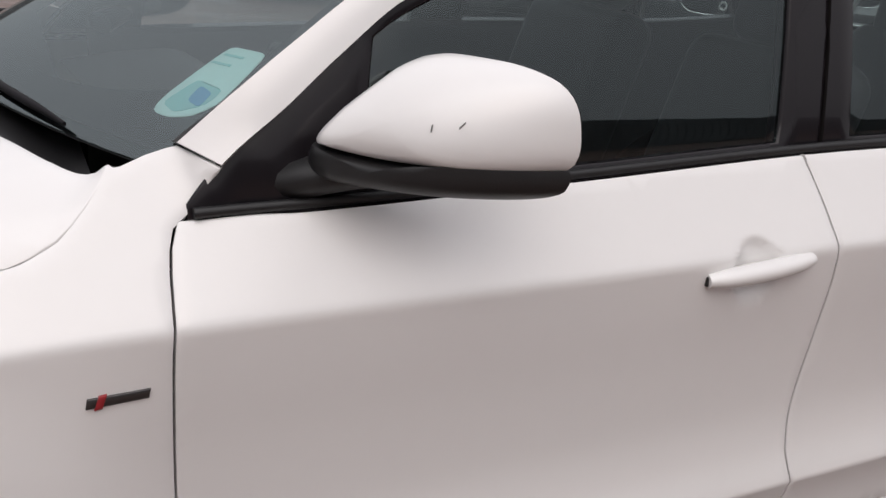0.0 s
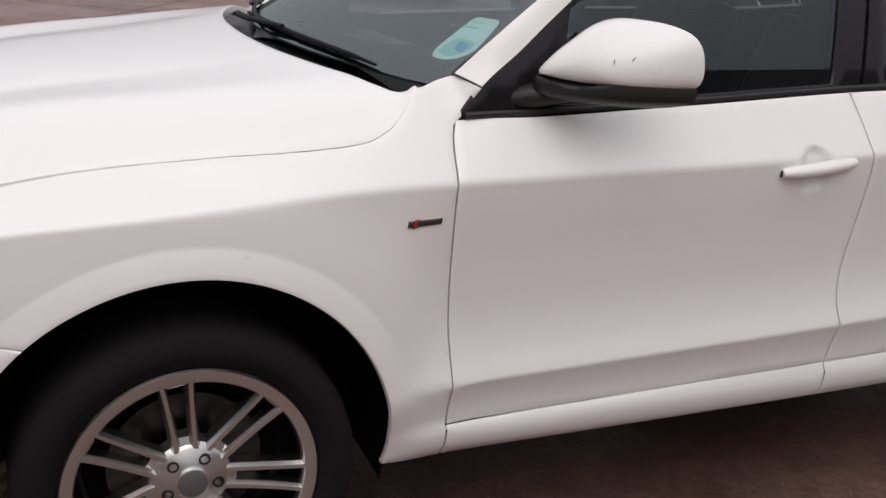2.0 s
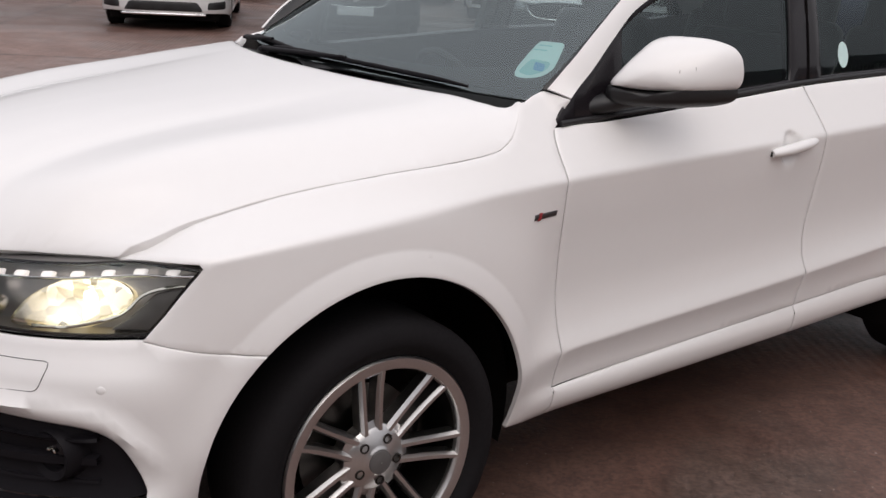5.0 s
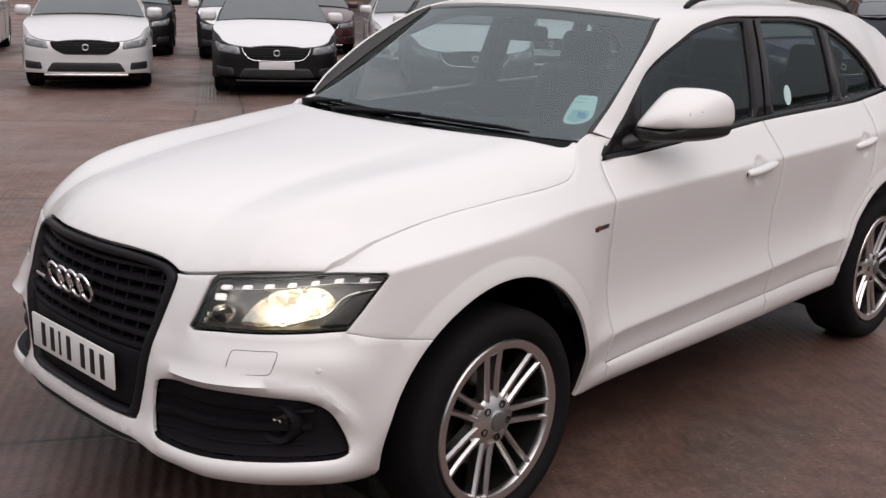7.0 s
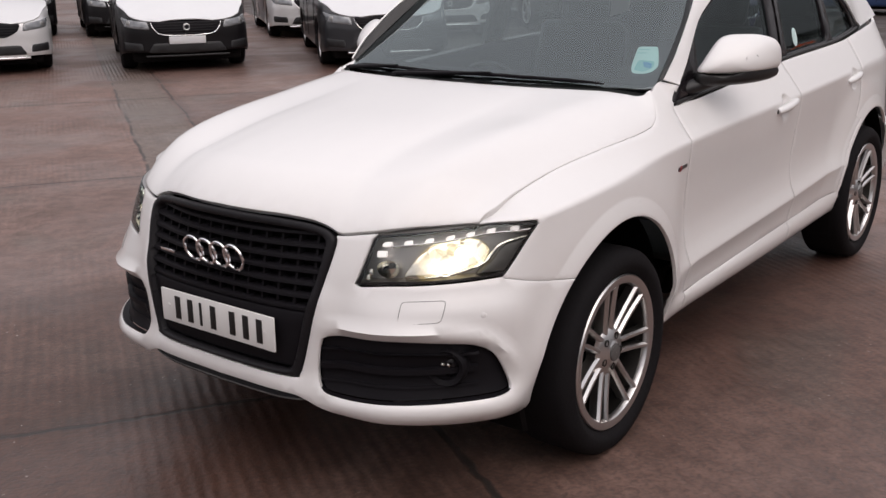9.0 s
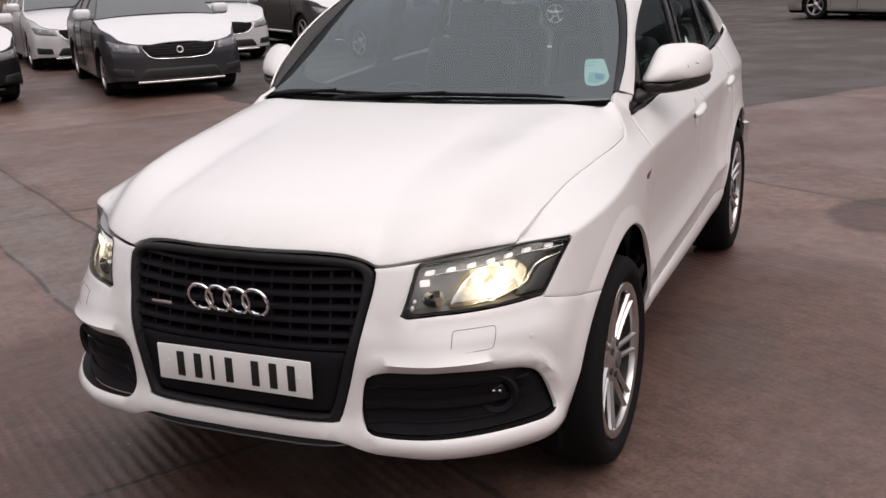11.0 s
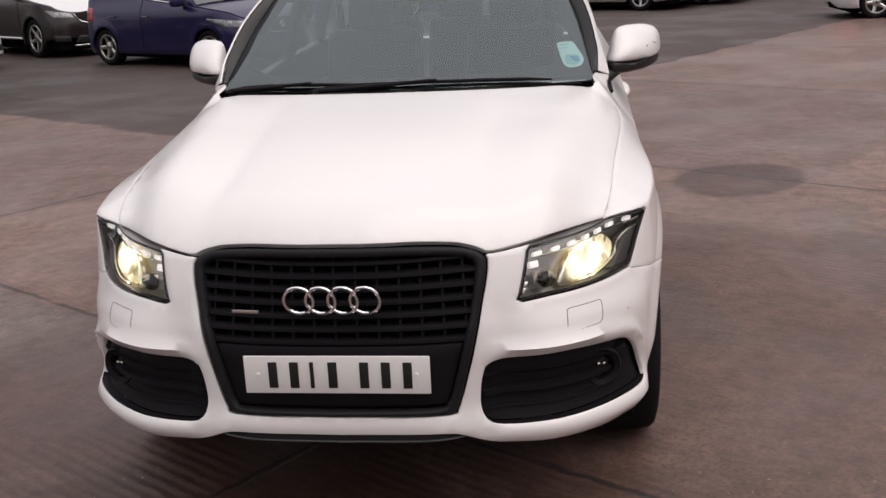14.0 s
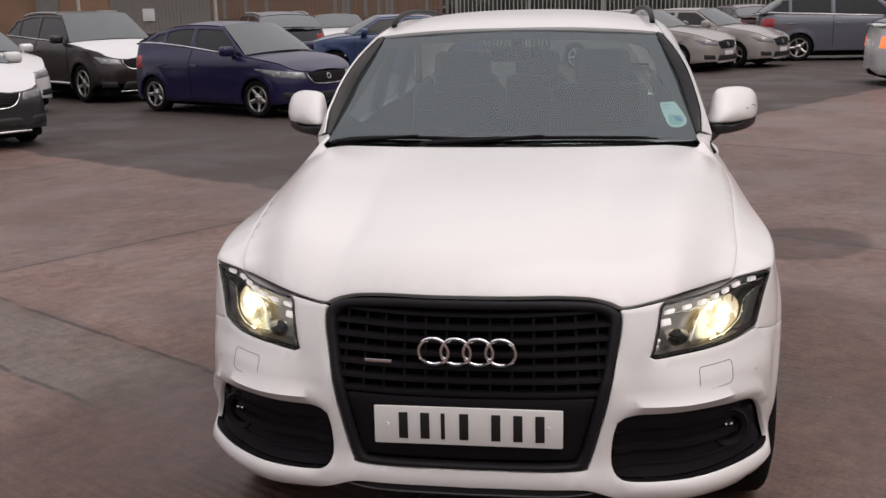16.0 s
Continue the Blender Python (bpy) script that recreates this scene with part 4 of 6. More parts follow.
for w in np.linspace(-.36, .36, 13):
    zz = np.linspace(.632, .880, 12)
    s_ = float(sw(abs(w))) * (1 if w > 0 else -1)
    rows = [[pushed(d, .1)(s_ + ds, z_) for z_ in zz] for ds, d in ((-.005, .045), (-.004, .022), (.004, .022), (.005, .045))]
    grid_part("grille_bar", rows, SOOT, grille, sharp=30)
panel("plate_panel", rounded([(-float(sw(.302)), .460), (float(sw(.302)), .460), (float(sw(.352)), .640), (-float(sw(.352)), .640)], .012), pushed(.012, .1), SOOT, grille, cell=.04, edge=.006, drop=.004, thick=.03)
# four plain rings and a small bright bar
tilt_m = Matrix.Rotation(radians(-13), 4, "Y")
for yc in (-.0915, -.0305, .0305, .0915):
    p0 = Vector(body(0.0, .775)) + Vector((-.012 + .10 * yc * yc, yc, 0))
    ring = []
    for a in np.linspace(0, 2 * np.pi, 40, endpoint=False):
        rr = []
        for b_ in np.linspace(0, 2 * np.pi, 8, endpoint=False):
            r = .0405 + .0052 * math.cos(b_)
            rr.append(p0 + tilt_m @ Vector((.006 * math.sin(b_), r * math.cos(a), r * math.sin(a))))
        ring.append(rr)
    grid_part("emblem_ring", ring + ring[:1], CHROME, grille, "chrome ring", closed=True)
pb = body(-float(sw(.25)), .738)
bm_part("badge_bar", box_bm((.006, .078, .010), Matrix.Translation((pb[0] - .004, .25, .738)) @ Matrix.Rotation(radians(-6), 4, "Z"), .002), CHROME, grille, "small bright badge bar")

# ---- number plate: blank bars in place of its letters
plate = bm_part("number_plate", box_bm((.008, .52, .111), Matrix.Translation((-.925, 0, .564)), .004), PLATE, car, "white number plate with dark bars")
for yc in (.178, .118, .068, .010, -.078, -.138, -.198):
    bw = .011 if yc == .068 else .025
    bm_part("plate_bar", box_bm((.002, bw, .076), Matrix.Translation((-.930, yc, .564)), .0005), INK, plate)
for yc in (.222, -.222):
    bm = bmesh.new()
    bmesh.ops.create_cone(bm, segments=12, radius1=.006, radius2=.005, depth=.003, cap_ends=True, matrix=Matrix.Translation((-.930, yc, .566)) @ Matrix.Rotation(radians(-90), 4, "Y"))
    bm_part("plate_screw", bm, PLATE, plate)

# ---- headlights
def lit_reflector(x, w, z):
    """A reflector that shines most round its lamp, at x, the half-width w and z."""
    m = bpy.data.materials.new("lit_reflector")
    m.use_nodes = True
    nt = m.node_tree
    b = nt.nodes["Principled BSDF"]
    b.inputs["Base Color"].default_value, b.inputs["Roughness"].default_value, b.inputs["Metallic"].default_value = (.75, .74, .70, 1), .2, 1.0
    tc, ab, di, mr, mu, rp = (nt.nodes.new(k_) for k_ in ("ShaderNodeTexCoord", "ShaderNodeVectorMath", "ShaderNodeVectorMath", "ShaderNodeMapRange", "ShaderNodeMath", "ShaderNodeValToRGB"))
    ab.operation, di.operation, mu.operation = "ABSOLUTE", "DISTANCE", "MULTIPLY"
    di.inputs[1].default_value = (abs(x), w, z)
    mr.inputs["From Min"].default_value, mr.inputs["From Max"].default_value = .015, .145
    mr.inputs["To Min"].default_value, mr.inputs["To Max"].default_value = 1.25, .08
    rp.color_ramp.elements[0].position, rp.color_ramp.elements[0].color = .30, (1.0, .76, .30, 1)
    rp.color_ramp.elements[1].position, rp.color_ramp.elements[1].color = .95, (1.0, .92, .66, 1)
    # cut into facets of unequal brightness
    vo, fa = nt.nodes.new("ShaderNodeTexVoronoi"), nt.nodes.new("ShaderNodeMath")
    vo.inputs["Scale"].default_value = 30.0
    fa.operation = "MULTIPLY_ADD"
    fa.inputs[1].default_value, fa.inputs[2].default_value = 1.7, .05
    nt.links.new(tc.outputs["Object"], vo.inputs["Vector"])
    nt.links.new(vo.outputs["Color"], fa.inputs[0])
    for a_, c_ in ((tc.outputs["Object"], ab.inputs[0]), (ab.outputs["Vector"], di.inputs[0]), (di.outputs["Value"], mr.inputs["Value"]), (mr.outputs["Result"], mu.inputs[0]),
                   (fa.outputs[0], mu.inputs[1]), (mu.outputs[0], b.inputs["Emission Strength"]), (mu.outputs[0], rp.inputs["Fac"]), (rp.outputs["Color"], b.inputs["Emission Color"])):
        nt.links.new(a_, c_)
    return m


_c = body(float(sw(.765)), .812)
LIT = lit_reflector(float(_c[0]) + .03, abs(float(_c[1])) - .015, .812)
for sd in (-1, 1):
    k = (-sd, 1)

    def deep(d):
        def f(s, v):
            p = body(s, v)
            n_in = np.stack([np.full(np.shape(s), .8), -np.sign(p[..., 1]) * .45, np.full(np.shape(s), 0.0)], -1)
            return p + n_in * d
        return f

    ring_l = LAMP if area(LAMP) > 0 else LAMP[::-1]
    lamp = panel("headlight", shrunk(ring_l, .001) * k, deep(0.075), LAMP_DARK, car, cell=.03, edge=.003, drop=0, thick=.01, label="lit headlight behind a clear lens")
    wall = [[deep(d)(*(p * k)) for p in resample(shrunk(ring_l, .002), .02)] for d in (.004, .04, .078)]
    grid_part("lamp_wall", [r + r[:1] for r in wall], LAMP_DARK, lamp)
    rim_in = shrunk(ring_l, .009)
    panel("lamp_rim", shrunk(ring_l, .0015) * k, deep(.003), GLOSS_BLACK, lamp, holes=[rim_in * k], cell=.016, edge=.002, drop=.002, thick=.012)
    lens = panel("lamp_lens", shrunk(ring_l, .003) * k, deep(0.0005), CLEAR, lamp, cell=.03, edge=.003, drop=.002, thick=.003, label="clear lens")
    lens.visible_shadow = False
    # bright strip under the upper edge
    a0, a1 = float(sw(.60)), float(sx(-.445))
    ss = np.linspace(a0, a1, 30)
    zt_ = np.interp(ss, [a0, a1], [.842, .872])
    tube("lamp_strip", deep(.022)(ss * k[0], zt_), .0035, CHROME, lamp, sides=6)
    # light blocks along the top and at the inner side
    for i, s_ in enumerate(np.linspace(float(sw(.59)), float(sx(-.50)), 7)):
        ln, zc_ = .030 - .001 * i, .849 + .0045 * i
        q = rounded([(s_ - ln / 2 - .003, zc_ - .007), (s_ + ln / 2 - .003, zc_ - .005), (s_ + ln / 2 + .003, zc_ + .007), (s_ - ln / 2 + .003, zc_ + .005)], .005, .003)
        panel("lamp_led", q * k, deep(.020), LED, lamp, cell=.012, edge=.002, drop=.001, thick=.014, label="small white running light")
    for w_, z_, ln, m_ in ((.575, .823, .030, LED), (.545, .772, .016, REFLECTOR), (.538, .757, .014, REFLECTOR), (.605, .792, .020, LAMP_GREY)):
        s_ = float(sw(w_))
        q = rounded([(s_ - ln / 2, z_ - .011), (s_ + ln / 2, z_ - .009), (s_ + ln / 2, z_ + .008), (s_ - ln / 2, z_ + .006)], .003, .003)
        panel("lamp_led", q * k, deep(.024), m_, lamp, cell=.012, edge=.002, drop=.001, thick=.014)
    # a wide lit reflector with its lens
    q = smooth_path([(float(sw(w_)), z_) for w_, z_ in ((.640, .753), (.652, .785), (.684, .822), (.735, .846), (.798, .853), (.822, .826), (.812, .790), (.770, .765), (.70, .754))], .01, closed=True)
    sc_, zc_ = float(sw(.735)), .802
    panel("lamp_reflector", q * k, lambda s_, v_: deep(.030)(s_, v_) + np.stack([.030 * np.exp(-(((np.abs(s_) - sc_) / .06) ** 2 + ((v_ - zc_) / .035) ** 2)), 0 * s_, 0 * s_], -1), LIT, lamp, cell=.010, edge=.003, drop=.002, thick=.03, label="lit reflector bowl")
    c = np.array(deep(.040)(float(sw(.770)) * k[0], .815))
    turn = Matrix.Translation(c) @ Matrix.Rotation(radians(sd * -26), 4, "Z") @ Matrix.Rotation(radians(90), 4, "Z") @ Matrix.Rotation(radians(180), 4, "Z")
    rows = [[turn @ Vector(p) for p in row] for row in lathe_rows([(.001, -.010), (.009, -.009), (.016, -.004), (.018, .006)], n=24)]
    grid_part("lamp_core", rows, BEAM, lamp, "lit lamp", closed=True)
    rows = [[turn @ Vector(p) for p in row] for row in lathe_rows([(.018, .006), (.019, -.006), (.023, -.008), (.026, .008)], n=24)]
    grid_part("lamp_ring", rows, LIT, lamp, closed=True)
    for w_, r in ((.600, .026),):
        c = np.array(deep(.050)(float(sw(w_)) * k[0], .783))
        turn = Matrix.Translation(c) @ Matrix.Rotation(radians(sd * -22), 4, "Z") @ Matrix.Rotation(radians(90), 4, "Z") @ Matrix.Rotation(radians(180), 4, "Z")
        rows = [[turn @ Vector((p[0] * 1.3, p[1], p[2])) for p in row] for row in lathe_rows([(r, -.034), (r * .9, -.016), (r * .6, .0), (r * .3, .008), (.001, .010)], n=24)]
        grid_part("lamp_bowl", rows, REFLECTOR, lamp, "unlit reflector bowl", closed=True)
    # grey bezel at the outer end with a pale edge
    bz = np.concatenate([pts_front((.80, .757)), at_z(*np.array([(-.575, .790), (-.535, .832), (-.470, .850), (-.500, .800), (-.545, .757)]).T)])
    panel("lamp_bezel", rounded(bz, .006, .006) * k, deep(.022), LAMP_GREY, lamp, cell=.02, edge=.004, drop=.003, thick=.03)
    e0 = np.concatenate([pts_front((.69, .758), (.75, .762)), at_z(*np.array([(-.60, .788), (-.555, .828), (-.50, .848), (-.465, .853)]).T)])
    tube("lamp_strip", deep(.019)(smooth_path(e0, .01)[:, 0] * k[0], smooth_path(e0, .01)[:, 1]), .0042, REFLECTOR, lamp, sides=6)

# ---- wing badge: a dark bar with a red end
q = at_z(*np.array([(.457, .888), (.467, .889), (.473, .908), (.463, .907)]).T)
q2 = at_z(*np.array([(.447, .890), (.525, .894), (.527, .907), (.449, .904)]).T)


def raised(d):
    def f(s, v):
        p = body(s, v)
        p[..., 1] += np.sign(p[..., 1]) * d
        return p
    return f


for sd in (-1, 1):
    bd = panel("wing_badge", q2 * (-sd, 1), raised(.003), BADGE, car, cell=.01, edge=.001, drop=.001, thick=.003, label="small dark and red badge bar")
    panel("badge_end", q * (-sd, 1), raised(.0045), RED, bd, cell=.01, edge=.001, drop=.001, thick=.003)

# ---- door mirrors
M_OUT = smooth_path([(.794, 1.207), (.812, 1.199), (.90, 1.194), (.99, 1.199), (1.018, 1.207), (1.028, 1.228), (1.027, 1.260), (1.019, 1.292), (.998, 1.316), (.955, 1.330), (.905, 1.333), (.862, 1.330),
                     (.836, 1.318), (.820, 1.285), (.806, 1.240)], .01, closed=True)
M_LOW = smooth_path([(.790, 1.199), (.81, 1.196), (.90, 1.193), (.99, 1.199), (1.020, 1.206), (1.018, 1.178), (.980, 1.158), (.92, 1.147), (.85, 1.145), (.805, 1.150), (.786, 1.172)], .01, closed=True)


mirror_back = curve((.76, .80), (.80, .830), (.85, .880), (.92, .955), (1.045, 1.052))


def rear_at(w, z):
    """How far back the mirror's rear edge lies: its inner edge leans back."""
    return float(mirror_back(w)) + .45 * max(0.0, z - 1.205) * (1 - float(S(.79, .93, w)))


def mirror_rows(ring, depth, sd, centre, flat_up=False):
    """A bowl that bulges forwards from its rear outline."""
    rows = []
    for r in (1.0, .99, .965, .92, .85, .74, .6, .4, .2, .07, .001):
        row = []
        for w, z in ring:
            ww, zz = centre[0] + (w - centre[0]) * r, centre[1] + (z - centre[1]) * (1 - (1 - r) ** 2.6 if (z > centre[1]) == flat_up else r)
            plane = .80 + (ww - .76) * .789
            back = plane + (rear_at(w, z) - .80 - (w - .76) * .789) * r * r
            row.append((back - depth * (1 - r ** 4.0) ** .58 * (1 - .50 * float(S(1.215, 1.335, zz))), sd * ww, zz))
        rows.append(row)
    return rows


for sd in (-1, 1):
    cap = grid_part("mirror_cap", mirror_rows(M_OUT, .115, sd, (.915, 1.25, .935)), WHITE, car, "white door mirror cap", closed=True)
    grid_part("mirror_base", mirror_rows(M_LOW, .112, sd, (.90, 1.178, .92), True), TRIM, cap, "black lower mirror housing", closed=True)
    back = [(rear_at(w, z) + .004, sd * w, z) for w, z in shrunk(M_OUT if area(M_OUT) > 0 else M_OUT[::-1], .002)]
    cen = np.mean(back, 0)
    grid_part("mirror_back", [back, [tuple(cen + (np.array(p) - cen) * .93 + (.004, 0, 0)) for p in back], [tuple(cen + (np.array(p) - cen) * .90) for p in back]], TRIM, cap, closed=True)
    grid_part("mirror_glass", [[tuple(cen + (np.array(p) - cen) * r) for p in back] for r in (.9, .5, .02)], MIRROR, cap, closed=True)
    foot = smooth_path([(.735, .765, 1.135), (.775, .80, 1.150), (.83, .835, 1.165), (.90, .88, 1.172)], .015)
    tube("mirror_arm", foot * (1, sd, 1), np.linspace(.038, .026, len(foot)), TRIM, cap, sides=12, flat=.8)
    # scuff marks on the cap
    if sd < 0:
        for y0, z0, ln, ang in ((.992, 1.262, .020, 12), (.962, 1.252, .010, 75)):
            bm_part("scuff", box_bm((.0012, ln, .003), Matrix.Translation((.893 - (1.0 - y0) * .9, -y0, z0)) @ Matrix.Rotation(radians(-50), 4, "Z") @ Matrix.Rotation(radians(ang), 4, "X"), .0006), LAMP_GREY, cap, "grey scuff mark")

# ---- wheels: seven pairs of spokes
def wheel_set(name, label, r_tyre=.356, r_rim=.263, width=.235, spokes=7, twin=True, metal=ALLOY, segs=72):
    """A wheel about the y axis, its outer side at -y, centred on its hub."""
    root = new(name)
    tagged(root, label)
    h = width / 2
    prof = [(r_rim - .012, h * .55), (r_rim + .004, h * .86), (r_rim + .03, h * 1.0), (r_tyre - .05, h * 1.04), (r_tyre - .018, h * .96), (r_tyre - .004, h * .82), (r_tyre, h * .6), (r_tyre, -h * .6),
            (r_tyre - .004, -h * .82), (r_tyre - .018, -h * .96), (r_tyre - .05, -h * 1.04), (r_rim + .03, -h * 1.0), (r_rim + .008, -h * .88), (r_rim + .002, -h * .80), (r_rim - .012, -h * .7)]
    grid_part("tyre", lathe_rows(prof, n=segs), RUBBER, root, "black rubber tyre", closed=True)
    prof = [(r_rim + .002, -h * .83), (r_rim + .005, -h * .88), (r_rim + .001, -h * .93), (r_rim - .012, -h * .93), (r_rim - .024, -h * .90), (r_rim - .028, -h * .84), (r_rim - .029, -h * .72)]
    grid_part("rim", lathe_rows(prof, n=segs), metal, root, "bright alloy rim", closed=True)
    grid_part("barrel", lathe_rows([(r_rim - .028, -h * .72), (r_rim - .032, -h * .4), (r_rim - .042, 0), (r_rim - .045, h * .8)], n=48), STEEL, root, "dark inner barrel", closed=True)
    grid_part("brake_disc", lathe_rows([(.06, -h * .02), (.165, -h * .02), (.165, h * .2)], n=40), STEEL, root, closed=True)
    grid_part("wheel_back", lathe_rows([(.001, h * .3), (r_rim - .05, h * .3)], n=32), GAP, root, closed=True)
    hub = grid_part("hub", lathe_rows([(.088, -h * .3), (.086, -h * .60), (.074, -h * .71), (.040, -h * .76), (.034, -h * .80), (.030, -h * .82), (.001, -h * .83)], n=40), metal, root, closed=True)
    grid_part("hub_cap", lathe_rows([(.031, -h * .80), (.030, -h * .86), (.024, -h * .88), (.001, -h * .885)], n=28), LAMP_GREY, hub, "grey hub cap", closed=True)
    for i in range(5):
        a = radians(36 + 72 * i)
        m = Matrix.Translation((.056 * math.sin(a), 0, .056 * math.cos(a)))
        rows = [[m @ Vector(p) for p in row] for row in lathe_rows([(.013, -h * .60), (.0125, -h * .765), (.009, -h * .765), (.008, -h * .70), (.001, -h * .70)], n=12)]
        grid_part("wheel_bolt", rows, STEEL, hub, closed=True)
    for i in range(spokes):
        for sgn in ((-1, 1) if twin else (0,)):
            base_a = 2 * np.pi * i / spokes
            rows = []
            for t in np.linspace(0, 1, 12):
                r = .060 + (r_rim - .020 - .060) * t
                half_w = (.0105 - .0010 * t) if twin else (.034 - .008 * t)
                offs = sgn * (.0195 + .0065 * t + .004 * t**4)
                face_y = -h * (.70 + .20 * t ** 1.5)
                deep_y = -h * (.30 + .25 * t)
                sec = [(-half_w, deep_y), (-half_w, face_y + .010), (-half_w * .45, face_y), (half_w * .45, face_y), (half_w, face_y + .010), (half_w, deep_y)]
                row = []
                for dx, yy_ in sec:
                    lx = offs + dx
                    row.append((r * math.sin(base_a) + lx * math.cos(base_a), yy_, r * math.cos(base_a) - lx * math.sin(base_a)))
                rows.append(row)
            grid_part("spoke", rows, metal, root, sharp=25)
        if twin:
            # joining web near the hub and at the rim
            for r0, r1, yf in ((.070, .098, .68), (r_rim - .030, r_rim - .016, .86)):
                rows = []
                for r, yy_ in ((r0, -h * yf), (r1, -h * (yf - .1)), (r1, -h * .3)):
                    rows.append([(r * math.sin(base_a) + lx * math.cos(base_a), yy_, r * math.cos(base_a) - lx * math.sin(base_a)) for lx in (-.018, 0, .018)])
                grid_part("spoke_web", rows, metal, root)
    return root


wheel = wheel_set("wheel", "seven twin-spoke alloy wheel with a black tyre")
wheel.parent = car
W_OUT = .930
places = [pose(.001, -(W_OUT - .1225), HUB_Z - .010, 0, -8, 0), pose(AXLE_R, -(W_OUT - .1225) + .008, HUB_Z - .010, 0, 20, 0), pose(.001, W_OUT - .1225, HUB_Z - .010, 0, 40, 180), pose(AXLE_R, W_OUT - .1225 - .008, HUB_Z - .010, 0, 5, 180)]
wheel.matrix_basis = places[0]
for m in places[1:]:
    copy_thing(wheel, m)

# ---- wheel housings, underside and a dark inner skin
for xw in (0.0, AXLE_R):
    for sd in (-1, 1):
        rows = [[(xw - .005 + (.468 - d) * math.cos(a), sd * y, ARCH_Z + (.468 - d) * math.sin(a)) for a in np.radians(np.linspace(-16, 200, 50))] for y, d in ((.84 if xw == 0 else .875, .012), (.83, 0), (.52, 0), (.515, .3), (.512, .45))]
        grid_part("wheel_housing", rows, GAP, car)
bm = box_bm((.92, 1.36, .10), Matrix.Translation((1.40 - .03, 0, .30)), .03)
box_bm((1.60, 1.30, .08), Matrix.Translation((1.40, 0, .34)), .02, bm=bm)
box_bm((.90, 1.0, .30), Matrix.Translation((-.28, 0, .45)), .04, bm=bm)
box_bm((.80, 1.0, .30), Matrix.Translation((3.1, 0, .48)), .04, bm=bm)
bm_part("underside", bm, GAP, car)
ss = np.linspace(float(sx(-.40)), float(sx(3.45)), 90)
for sd in (-1, 1):
    rows = []
    for v in np.linspace(.34, .84, 14):
        p = body(ss * -sd, np.full(len(ss), v))
        p[:, 1] *= .955
        p[:, 2] = v
        rows.append(p)
    g_ = np.array(rows)
    n_, m_ = g_.shape[:2]
    faces = []
    for i in range(n_ - 1):
        for j in range(m_ - 1):
            c = g_[i:i + 2, j:j + 2].reshape(-1, 3).mean(0)
            if min(math.hypot(c[0], c[2] - ARCH_Z), math.hypot(c[0] - AXLE_R, c[2] - ARCH_Z)) > .60:
                faces.append((i * m_ + j, i * m_ + j + 1, (i + 1) * m_ + j + 1, (i + 1) * m_ + j))
    mesh_object("inner_skin", g_.reshape(-1, 3), faces, GAP, car)
rows = [[bonnet(np.array(a), np.array(b)) * (1, 1, 1) - np.array((0, 0, .05)) for b in np.linspace(-.97, .97, 12)] for a in np.linspace(.03, .93, 12)]
grid_part("engine_cover", rows, GAP, car)

# ---- rear end
rows = []
for z in (.33, .38, .45, .55, .62, .68):
    s_ = np.linspace(float(sx(AXLE_R - .005 + math.sqrt(ARCH_R**2 - (z - ARCH_Z) ** 2))), float(plan_s[-1]), 36)
    p = body(s_, np.full(36, z))
    full = np.concatenate([p, (p * (1, -1, 1))[::-1][1:]])
    rows.append(full)
grid_part("rear_bumper", rows[::-1], WHITE, car, thick=.03)
rows = []
for z, x, w in ((.68, 3.70, .72), (.85, 3.69, .74), (1.0, 3.66, .745), (1.1, 3.61, .74)):
    rows.append([(x - .22 * abs(u) ** 3.5 - .0 * u, u * (w + .03), z) for u in np.linspace(-1, 1, 25)])
gate = grid_part("tailgate", rows, WHITE, car, thick=.03)
rows = []
for t in np.linspace(0, 1, 8):
    x, z, w = 3.61 + (3.36 - 3.61) * t ** .9, 1.1 + .41 * t, .76 - .25 * t
    rows.append([(x - (.22 - .1 * t) * abs(u) ** 3.5, u * w, z) for u in np.linspace(-1, 1, 25)])
grid_part("rear_window", rows, SIDE_GLASS, gate, "tinted tailgate window").visible_shadow = False
for sd in (-1, 1):
    rows = [[(3.70 - .20 * abs(u) ** 3 + .004, sd * u * .79, z) for u in np.linspace(.62, 1, 8)] for z in (.86, .93, 1.0, 1.04)]
    grid_part("tail_light", rows if sd > 0 else [r[::-1] for r in rows], RED, car, "red tail light", thick=.02)

# ---- cabin
dash_rows = []
for t in np.linspace(0, 1, 10):
    dash_rows.append([(.62 + .42 * t, u * .70, 1.06 + .035 * math.sin(t * 2.2) - .12 * max(0, t - .75) * 4 + .012 * math.cos(u * 3)) for u in np.linspace(-1, 1, 20)])
dash_rows.append([(1.06, u * .70, .70) for u in np.linspace(-1, 1, 20)])
grid_part("dashboard", dash_rows, DASH, car, "dark grey dashboard")
t = np.linspace(0, 2 * np.pi, 33)
sw_m = Matrix.Translation((1.18, .37, .98)) @ Matrix.Rotation(radians(-28), 4, "Y")
tube("steering_wheel", [sw_m @ Vector((0, .18 * math.cos(a), .18 * math.sin(a))) for a in t], .014, CLOTH, car, "black steering wheel", sides=10)
bm = box_bm((.05, .16, .12), sw_m, .03)
box_bm((.02, .34, .03), sw_m, .008, bm=bm)
bm_part("wheel_boss", bm, CLOTH, car)
bm_part("cabin_mirror", box_bm((.03, .24, .065), Matrix.Translation((1.10, 0, 1.47)), .02, 3), SATIN_BLACK, car, "interior mirror")
